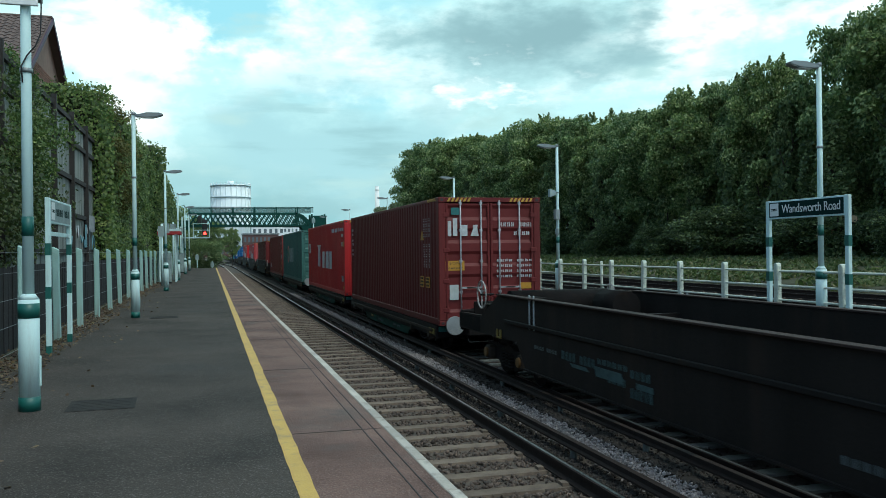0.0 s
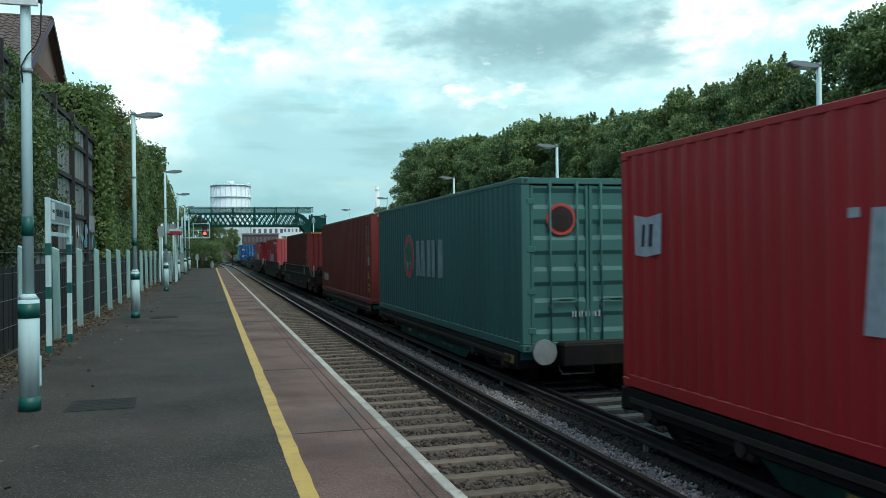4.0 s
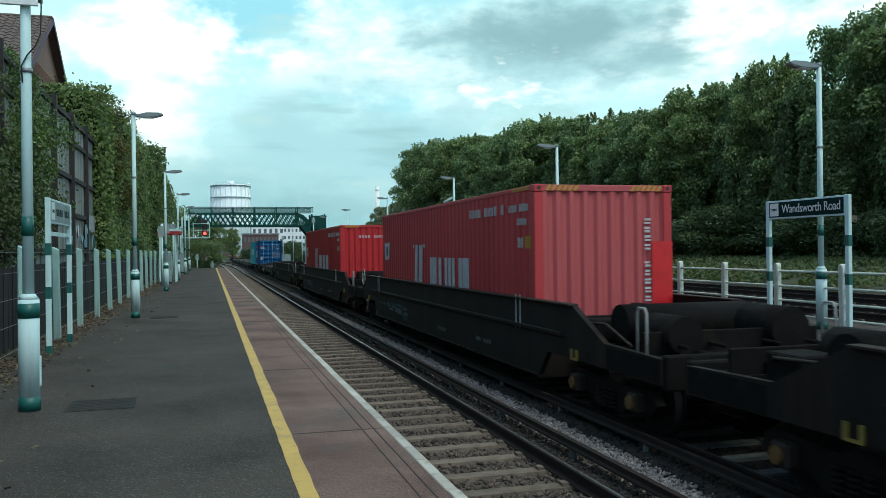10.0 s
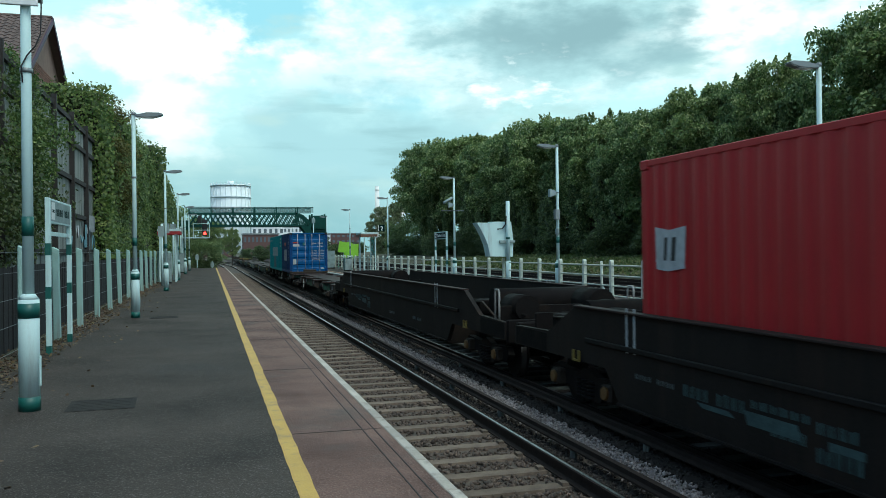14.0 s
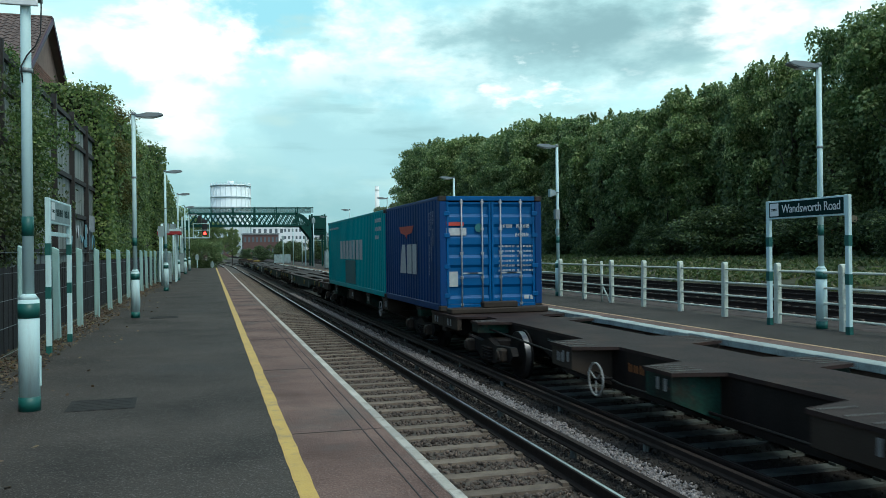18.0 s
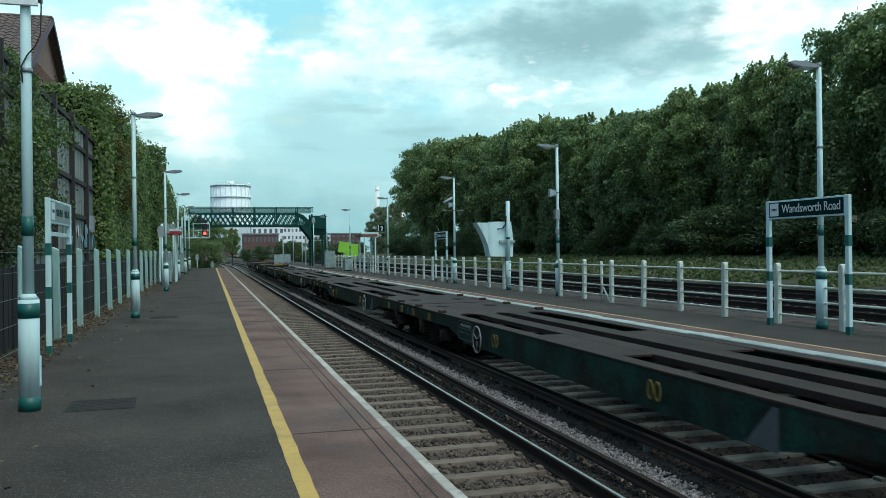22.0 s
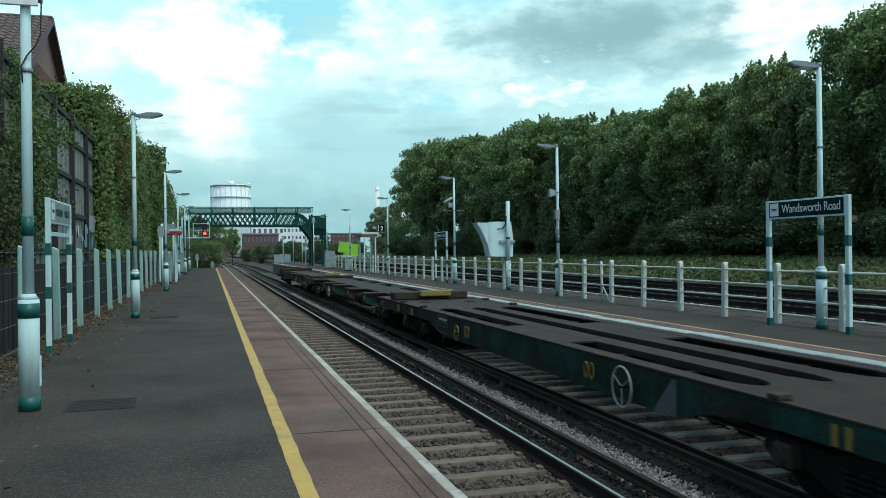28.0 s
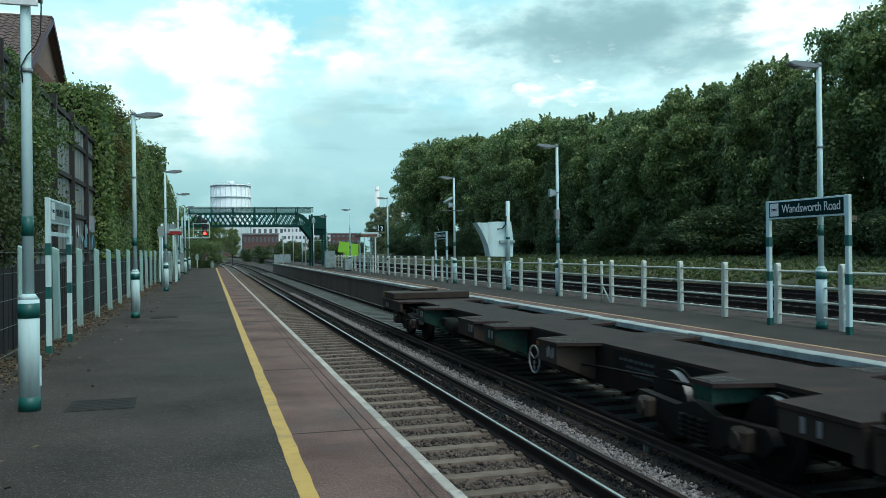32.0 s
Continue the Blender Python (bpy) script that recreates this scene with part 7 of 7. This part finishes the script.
# ---------------------------------------------------------------- station end: bridge, signals, shelters
def footbridge():
    Y = 84.0
    t = thing("footbridge", "dark green lattice footbridge over the tracks", "bridge", at=pose(0, Y, 0))
    z0, z1 = 4.92, 6.10
    xa, xb = -1.9, 9.9
    boxes("walkway", BRIDGE_GREEN, t, [(xa, xb, 0.1, 2.1, z0 - 0.1, z0 + 0.08)])
    for y in (0.0, 2.1):
        boxes("top_chord", BRIDGE_GREEN, t, [(xa, 8.3, y, y + 0.12, z1 - 0.08, z1 + 0.06)])
        boxes("bottom_chord", BRIDGE_GREEN, t, [(xa, 8.6, y, y + 0.12, z0 - 0.12, z0 + 0.08)])
        bm = bmesh.new()
        outer = [(8.2, z1 + 0.06), (8.9, z1 - 0.15), (9.5, z1 - 0.75), (9.95, z0 - 0.6), (9.95, z0 - 1.6), (9.75, z0 - 1.6), (9.72, z0 - 0.6), (9.3, z1 - 0.85), (8.8, z1 - 0.32), (8.2, z1 - 0.10)]
        prism(bm, outer, "y", y, y + 0.12)
        part("curved_end", bm, BRIDGE_GREEN, t)
        bm = bmesh.new()
        prism(bm, [(7.4, z0 - 0.1), (8.6, z0 - 0.1), (9.75, z0 - 1.5), (9.75, z0 - 0.1)], "y", y + 0.02, y + 0.10)
        part("bracket", bm, BRIDGE_GREEN, t)
        for i in range(7):
            x = 8.35 + i * 0.21
            top = z1 + 0.0 - 0.95 * ((x - 8.2) / 1.5) ** 2
            for d in (-0.28, 0.28):
                bm = bmesh.new()
                tube(bm, (x, y + 0.06 + d * 0.05, top), (min(9.72, max(8.2, x + d)), y + 0.06 + d * 0.05, z0 - 0.1 - 0.5 * ((x - 8.2) / 1.5) ** 2), 0.045, 0.045, 4)
                part("lattice_bar", bm, BRIDGE_GREEN, t)
        n = 22
        w = (8.3 - xa) / n
        h = z1 - z0
        for i in range(n):
            for s in (0, 1):
                bm = bmesh.new()
                a, b = (xa + i * w, xa + (i + 1.6) * w) if s == 0 else (xa + (i + 1.6) * w, xa + i * w)
                tube(bm, (min(a, 8.6), y + 0.03 + s * 0.03, z0), (min(b, 8.6), y + 0.03 + s * 0.03, z1), 0.062, 0.062, 4)
                part("lattice_bar", bm, BRIDGE_GREEN, t)
        for i in range(6):
            x = xa + i * 2.05
            boxes("upright", BRIDGE_GREEN, t, [(x - 0.05, x + 0.05, y - 0.02, y + 0.14, z0 - 0.1, z1 + 0.62)])
        boxes("top_rail", BRIDGE_GREEN, t, [(xa, 9.9, y + 0.03, y + 0.09, z1 + 0.56, z1 + 0.62)])
        boxes("mesh_screen", MESH, t, [(xa, 9.9, y + 0.05, y + 0.06, z1 + 0.06, z1 + 0.56)], label="grey see-through screen")
    for x in (9.75, 11.0):
        for y in (0.0, 2.0):
            boxes("column", BRIDGE_GREEN, t, [(x - 0.08, x + 0.08, y, y + 0.16, 0.0, z0 + 1.1)])
    boxes("stair_tower", BRIDGE_GREEN, t, [(9.85, 11.2, 0.02, 2.2, z0 - 0.95, z0 + 0.95)])
    for k in range(10):
        boxes("step", BRIDGE_GREEN, t, [(10.0, 11.0, -0.3 - k * 0.28, -0.02 - k * 0.28, z0 - 0.35 - k * 0.19, z0 - 0.30 - k * 0.19)])
    boxes("stair_side", BRIDGE_GREEN, t, [(-4.9, -1.9, 0.0, 0.12, z0 - 0.4, z0 + 0.5), (-4.9, -1.9, 2.0, 2.12, z0 - 0.4, z0 + 0.5)])
    for x in (-2.4, -4.6):
        boxes("column", BRIDGE_GREEN, t, [(x - 0.11, x + 0.11, 0.9, 1.12, 0.0, z0)])
    boxes("landing", BRIDGE_GREEN, t, [(-4.9, -1.9, 0.1, 2.0, z0 - 0.25, z0 - 0.05)])


MESH = mat("screen_mesh", (0.02, 0.10, 0.085), (0.015, 0.08, 0.07), 0.5)
_n = MESH.node_tree
_n.nodes["Principled BSDF"].inputs["Alpha"].default_value = 0.3
footbridge()


def signal(x, y, lit=True):
    t = thing("railway_signal", "bracket railway signal showing a red light" if lit else "bracket railway signal seen with its lamp dark", "signal", at=pose(x, y, PZ))
    boxes("mast", WHITE_PAINT, t, [(-1.75, -1.62, -0.07, 0.07, 0, 4.2)])
    boxes("bracket", WHITE_PAINT, t, [(-1.7, 0.32, -0.35, 0.35, 2.55, 2.62)])
    for x0 in (-0.9, 0.3):
        for yy in (-0.34, 0.32):
            boxes("guard_rail", WHITE_PAINT, t, [(x0, x0 + 0.05, yy, yy + 0.05, 2.6, 3.7)])
    for z in (3.15, 3.66):
        boxes("guard_rail", WHITE_PAINT, t, [(-0.9, 0.35, -0.34, -0.30, z, z + 0.04), (-0.9, 0.35, 0.30, 0.34, z, z + 0.04)])
    boxes("head", STRIPE_K, t, [(-0.22, 0.18, -0.12, 0.12, 2.72, 4.0)], 0.03)
    boxes("hood", STRIPE_K, t, [(-0.55, -0.25, -0.45, 0.1, 3.7, 4.3)], 0.05)
    bm = bmesh.new()
    tube(bm, (-0.02, -0.125, 2.92), (-0.02, -0.14, 2.92), 0.12, 0.12, 16)
    part("lamp_lens", bm, glow("signal_red", (1.0, 0.03, 0.02), 7.0) if lit else STRIPE_K, t, "glowing red lens" if lit else "dark lens")


signal(-0.35, 68.0)


def cabinet(x, y, w, d, h, material, label, name="equipment_cabinet", z=PZ):
    t = thing(name, label, "cabinet", at=pose(x, y, z))
    boxes("body", material, t, [(-w / 2, w / 2, -d / 2, d / 2, 0.06, h)], 0.015)
    boxes("plinth", STEEL_DARK, t, [(-w / 2 + 0.02, w / 2 - 0.02, -d / 2 + 0.02, d / 2 - 0.02, 0, 0.06)])
    boxes("door", material, t, [(-w / 2 + 0.05, w / 2 - 0.05, -d / 2 - 0.012, -d / 2 + 0.002, 0.12, h - 0.06)], 0.005)
    boxes("roof", material, t, [(-w / 2 - 0.03, w / 2 + 0.03, -d / 2 - 0.03, d / 2 + 0.03, h, h + 0.03)], 0.008)
    return t


CAB = mat("cabinet_grey", (0.30, 0.38, 0.37), (0.22, 0.28, 0.27), 0.5, 0, 3, 40, 0.1, 1.2, stain=(0.16, 0.18, 0.17), stain_scale=3)
LIME = mat("lime_panel", (0.30, 0.62, 0.04), (0.25, 0.52, 0.03), 0.5)
CANOPY_RED = mat("red_fascia", (0.34, 0.025, 0.025), (0.26, 0.02, 0.02), 0.5)
for x, y, w, h in ((-1.95, 42.0, 0.4, 1.4), (-1.9, 63.0, 0.5, 1.4)):
    cabinet(x, y, w, 0.5, h, CAB, "pale grey equipment cabinet by the platform fence")
for x, y, w, h in ((9.6, 70.5, 0.8, 1.45), (9.5, 60.5, 0.45, 0.9)):
    cabinet(x, y, w, 0.7, h, CAB, "pale grey equipment cabinet on the far platform")


def shelter(x, y, turn, label, fascia):
    t = thing("platform_shelter", label, "shelter", at=pose(x, y, PZ, 0, 0, turn))
    for px in (-1.4, 1.4):
        for py in (-0.45, 0.45):
            boxes("shelter_post", WHITE_PAINT, t, [(px - 0.05, px + 0.05, py - 0.05, py + 0.05, 0, 2.5)], 0.006)
    boxes("roof", WHITE_PAINT, t, [(-1.55, 1.55, -0.75, 0.6, 2.5, 2.62)], 0.02)
    boxes("fascia", fascia, t, [(-1.5, 1.5, -0.765, -0.752, 2.36, 2.5)], 0.004)
    for px in (-1.565, 1.552):
        boxes("fascia", fascia, t, [(px, px + 0.013, -0.75, 0.6, 2.34, 2.5)], 0.004)
    boxes("glass_panel", GLASS, t, [(-1.35, 1.35, 0.44, 0.45, 0.3, 2.3)])
    t.scale = (0.62, 0.8, 1.0)
    boxes("bench", LAMP_GREY, t, [(-1.1, 1.1, 0.1, 0.42, 0.42, 0.47)], 0.01)


GLASS = mat("shelter_glass", (0.25, 0.33, 0.33), None, 0.1)
GLASS.node_tree.nodes["Principled BSDF"].inputs["Alpha"].default_value = 0.4
FASCIA_BROWN = mat("brown_fascia", (0.20, 0.10, 0.06), None, 0.6)
shelter(-2.0, 44.5, 90, "small red and white platform shelter", CANOPY_RED)
shelter(10.0, 55.0, -90, "small platform shelter with brown fascia", FASCIA_BROWN)
t = thing("lime_notice", "bright lime green notice hoarding on the far platform", "hoarding", at=pose(10.6, 67.5, PZ))
for sheet, back in (([(-0.75, 1.35), (-0.1, 1.30), (-0.1, 2.15), (-0.6, 2.22)], 0.0), ([(-0.25, 0.72), (0.42, 0.66), (0.60, 1.0), (0.92, 1.02), (0.95, 2.0), (0.50, 1.96), (0.28, 2.18), (-0.22, 2.1)], 0.06)):
    bm = bmesh.new()
    prism(bm, sheet, "y", back - 0.05, back)
    part("panel", bm, LIME, t, "lime green sheet with cut corners")
for x in (-0.3, 0.6):
    boxes("leg", WHITE_PAINT, t, [(x, x + 0.06, 0.064, 0.12, 0, 2.0)])


def shield_hood(x, y):
    """A white sheet-metal hood with a curved flank on a banded pole: the cover of a platform screen."""
    t = thing("screen_hood", "white curved sheet-metal hood on a banded pole", "hood", at=pose(x, y, PZ))
    bm = bmesh.new()
    tube(bm, (0, 0, 0.1), (0, 0, 1.0), 0.09, 0.09, 14)
    tube(bm, (0, 0, 1.0), (0, 0, 3.12), 0.07, 0.07, 14)
    part("pole", bm, WHITE_PAINT, t)
    bm = bmesh.new()
    tube(bm, (0, 0, 0.0), (0, 0, 0.12), 0.094, 0.094, 14)
    part("foot_band", bm, GREEN_PAINT, t, "dark green painted band")
    bm = bmesh.new()
    tube(bm, (0, 0, 1.78), (0, 0, 1.86), 0.074, 0.074, 14)
    part("green_band", bm, GREEN_PAINT, t, "dark green painted band")
    bm = bmesh.new()
    arc = [(-1.12, 2.37), (-1.0, 2.18), (-0.86, 1.92), (-0.72, 1.58), (-0.64, 1.18)]
    prism(bm, arc + [(-0.60, 1.18), (-0.52, 2.36)], "y", 0.08, 0.62)
    part("curved_flank", bm, WHITE_PAINT, t)
    bm = bmesh.new()
    prism(bm, [(-0.60, 1.18), (0.20, 1.16), (0.24, 1.7), (0.16, 2.40), (-0.55, 2.40)], "y", 0.10, 0.60)
    part("hood_body", bm, WHITE_PAINT, t)
    boxes("bracket", CAB, t, [(-0.30, 0.26, 0.0, 0.10, 1.66, 1.74)])
    bm = bmesh.new()
    sweep(bm, [(-0.06, -0.02, 2.6), (-0.10, -0.04, 2.3), (-0.22, -0.02, 2.15), (-0.36, 0.08, 2.14)], 0.02, 6)
    part("cable", bm, STEEL_DARK, t)


shield_hood(10.12, 28.1)


# fittings on the lamp posts
def loudspeaker(x, y, z, label="grey loudspeaker on a lamp post"):
    t = thing("loudspeaker", label, "loudspeaker", at=pose(x, y, z))
    bm = bmesh.new()
    prism(bm, [(-0.05, -0.06), (-0.05, 0.06), (-0.25, 0.12), (-0.25, -0.12)], "y", -0.08, 0.08)
    part("horn", bm, CAB, t)
    boxes("bracket", LAMP_GREY, t, [(-0.06, 0.0, -0.02, 0.02, -0.02, 0.02)])


def post_box(x, y, z, w, h, material, label, name="control_box"):
    t = thing(name, label, "box", at=pose(x, y, z))
    boxes("case", material, t, [(-w / 2, w / 2, -0.07, 0.07, 0, h)], 0.01)
    boxes("lid", material, t, [(-w / 2 + 0.015, w / 2 - 0.015, -0.078, -0.069, 0.02, h - 0.02)])


post_box(SIDE_R - 0.09, 23.55, 3.20, 0.16, 0.30, LAMP_GREY, "dark grey box strapped to a lamp post")
post_box(SIDE_R - 0.08, 23.55, 2.75, 0.08, 0.18, CAB, "small pale box on a lamp post")
loudspeaker(SIDE_R - 0.04, 23.65, 4.0)
loudspeaker(SIDE_R - 0.04, 34.8, 4.25)
boxes_cctv = thing("security_camera", "white security camera on a lamp post", "camera", at=pose(SIDE_R - 0.1, 34.8, 4.55))
bm = bmesh.new()
tube(bm, (0, 0, 0), (-0.45, -0.2, -0.22), 0.06, 0.06, 10)
part("housing", bm, CAB, boxes_cctv)
bm = bmesh.new()
tube(bm, (-0.5, 0, -0.55), (0.5, 0, -0.55), 0.015, 0.015, 6)
part("aerial", bm, LAMP_GREY, boxes_cctv)
t = thing("platform_number_sign", "small dark platform number sign on a lamp post", "sign", at=pose(SIDE_R - 0.40, 48.9, 3.45))
boxes("panel", SIGN_DARK, t, [(-0.19, 0.19, 0.0, 0.03, 0, 0.40)], 0.006)
cu = bpy.data.curves.new("digit", "FONT")
cu.body, cu.size, cu.extrude, cu.align_x = "2", 0.36, 0.002, "CENTER"
tmp = new("digit", cu)
me = bpy.data.meshes.new_from_object(tmp.evaluated_get(bpy.context.evaluated_depsgraph_get()))
bpy.data.objects.remove(tmp)
me.materials.clear()
me.materials.append(SIGN_WHITE)
part("digit", me, None, t, "white numeral", at=pose(0.02, -0.004, 0.07, 90))
boxes("edge_strip", SIGN_WHITE, t, [(-0.185, -0.155, -0.003, 0.0, 0.02, 0.38)])
t = thing("hanging_sign", "white sign panel on a lamp post with a cable", "sign", at=pose(SIDE_L, 8.5, PZ))
boxes("panel", SIGN_WHITE, t, [(-1.5, 0.12, -0.09, -0.055, 3.70, 4.4)], 0.006)
boxes("bracket", LAMP_GREY, t, [(-0.14, 0.14, -0.055, 0.05, 3.76, 3.82), (-0.14, 0.14, -0.055, 0.05, 4.2, 4.26)])
bm = bmesh.new()
sweep(bm, [(0.14, -0.07, 3.95), (0.145, -0.07, 3.70), (0.135, -0.06, 3.45), (0.09, -0.055, 3.34), (0.02, -0.06, 3.25), (-0.03, -0.06, 3.15), (-0.02, -0.06, 3.0)], 0.007, 5)
part("cable", bm, STRIPE_K, t, "thin dark hanging cable")
COVER = mat("worn_cover", (0.022, 0.021, 0.020), (0.036, 0.034, 0.031), 0.8, 0, 3, 50, 0.6, 1.3, spec=0.12)
for y, w, label in ((8.6, 0.30, "dark square cover set in the tarmac"), (19.8, 0.3, "small dark cover set in the tarmac")):
    t = thing("manhole_cover", label, "cover", at=pose(-1.0, y, PZ, 0, 0, 2))
    boxes("plate", COVER, t, [(-w, w, -w, w, -0.005, 0.004)])
    for k in range(7):
        q = -w + 0.05 + k * (2 * w - 0.1) / 6
        boxes("tread_bar", COVER, t, [(-w + 0.04, w - 0.04, q - 0.012, q + 0.012, 0.0, 0.0055)], 0.001)


# ---------------------------------------------------------------- the distance
HOLDER = mat("gasholder_paint", (0.85, 0.90, 0.90), (0.75, 0.82, 0.83), 0.5, 0, 0.05, 3, 0.05)


def gasholder():
    Y = 900.0
    t = thing("gasholder", "huge pale blue cylindrical gasholder", "gasholder", at=pose(21.3, Y, 0))
    bm = bmesh.new()
    tube(bm, (0, 0, 0), (0, 0, 71.5), 19.6, 19.6, 40)
    part("drum", bm, HOLDER, t)
    for z in (42, 58, 70):
        bm = bmesh.new()
        tube(bm, (0, 0, z), (0, 0, z + 0.9), 20.6, 20.6, 40)
        part("gallery", bm, HOLDER_DARK, t)
    for k in range(24):
        a = 2 * math.pi * k / 24
        bm = bmesh.new()
        tube(bm, (19.9 * math.cos(a), 19.9 * math.sin(a), 0), (19.9 * math.cos(a), 19.9 * math.sin(a), 73.5), 0.4, 0.4, 6)
        part("stanchion", bm, HOLDER, t)
    bm = bmesh.new()
    tube(bm, (0, 0, 71.5), (0, 0, 73.0), 19, 4, 40)
    tube(bm, (0, 0, 72.5), (0, 0, 76.0), 3.6, 3.2, 16)
    part("crown", bm, HOLDER, t)


HOLDER_DARK = mat("gasholder_rail", (0.38, 0.50, 0.52), None, 0.6)
gasholder()
CHIMNEY = mat("chimney_cream", (0.86, 0.84, 0.80), (0.78, 0.76, 0.73), 0.7, 0, 0.1, 3, 0.05)
for x, y, h in ((233, 1200, 95), (272, 1210, 93)):
    t = thing("power_station_chimney", "tall cream fluted chimney far away", "chimney", at=pose(x, y, 0))
    bm = bmesh.new()
    tube(bm, (0, 0, 0), (0, 0, h), 3.9, 3.0, 20)
    part("shaft", bm, CHIMNEY, t)
    bm = bmesh.new()
    tube(bm, (0, 0, h - 6), (0, 0, h - 4), 3.4, 3.4, 20)
    part("collar", bm, CHIMNEY, t)


def block_building(x0, x1, y, h, rows, cols, wall, label, roof=0.0, pane=None):
    t = thing("distant_building", label, "building", at=pose(x0, y, 0))
    w = x1 - x0
    boxes("wall", wall, t, [(0, w, 0, 14, 0, h)])
    boxes("roof", LAMP_GREY, t, [(-0.3, w + 0.3, -0.3, 14.3, h, h + 0.5)])
    for r in range(rows):
        for c in range(cols):
            a = w * (c + 0.25) / cols
            b = w * (c + 0.75) / cols
            z = h * (r + 0.35) / rows
            wd = boxes("window", pane or PANE_FAR, t, [(a, b, -0.12, 0.0, z, z + h * 0.42 / rows)])
    return t


PANE_FAR = mat("far_window", (0.14, 0.17, 0.19), None, 0.2)
PALE_WALL = mat("pale_far_wall", (0.85, 0.86, 0.86), (0.78, 0.79, 0.79), 0.7, 0, 0.2, 3, 0.05)
BRICK_FAR = mat("far_brick", (0.13, 0.068, 0.06), (0.09, 0.05, 0.045), 0.8, 0, 0.3, 4, 0.1)
block_building(13.0, 27.0, 350, 9.4, 2, 9, BRICK_FAR, "red brick block beyond the railway")
block_building(20.0, 36.0, 430, 15.0, 3, 6, PALE_WALL, "white flat-roofed block beyond the railway")
block_building(38.0, 50.0, 460, 15.5, 4, 6, PALE_WALL, "white block beyond the railway")
block_building(52.0, 66.0, 480, 11.5, 3, 6, PALE_WALL, "pale far block beyond the railway")
block_building(66.0, 90.0, 520, 13.0, 4, 8, BRICK_FAR, "brick far block beyond the railway")
block_building(-8.0, 10.0, 420, 9.0, 2, 6, BRICK_FAR, "low brick building far down the line")
signal(11.2, 88.0, False)
cabinet(8.6, 106.0, 2.0, 0.5, 1.1, CAB, "white equipment cabinet near the platform end")
for x, y, h in ((9.2, 98, 5.2), (8.3, 101, 3.4), (9.9, 95, 4.4), (-2.0, 38.5, 2.7), (-1.95, 41.0, 2.9), (-1.9, 47.8, 3.1), (-2.0, 55.5, 3.0), (-2.1, 66.0, 3.4), (9.3, 79, 4.6), (-1.2, 84.5, 2.2), (0.2, 83.2, 1.5)):
    t = thing("sign_pole", "thin pale pole with a small plate", "pole", at=pose(x, y, PZ if y < 82 or x > 5 else 0.0))
    bm = bmesh.new()
    tube(bm, (0, 0, 0), (0, 0, h), 0.05, 0.045, 8)
    part("pole", bm, WHITE_PAINT, t)
    boxes("plate", CAB, t, [(-0.16, 0.16, -0.075, -0.055, h - 0.55, h - 0.1)], 0.004)


motions()
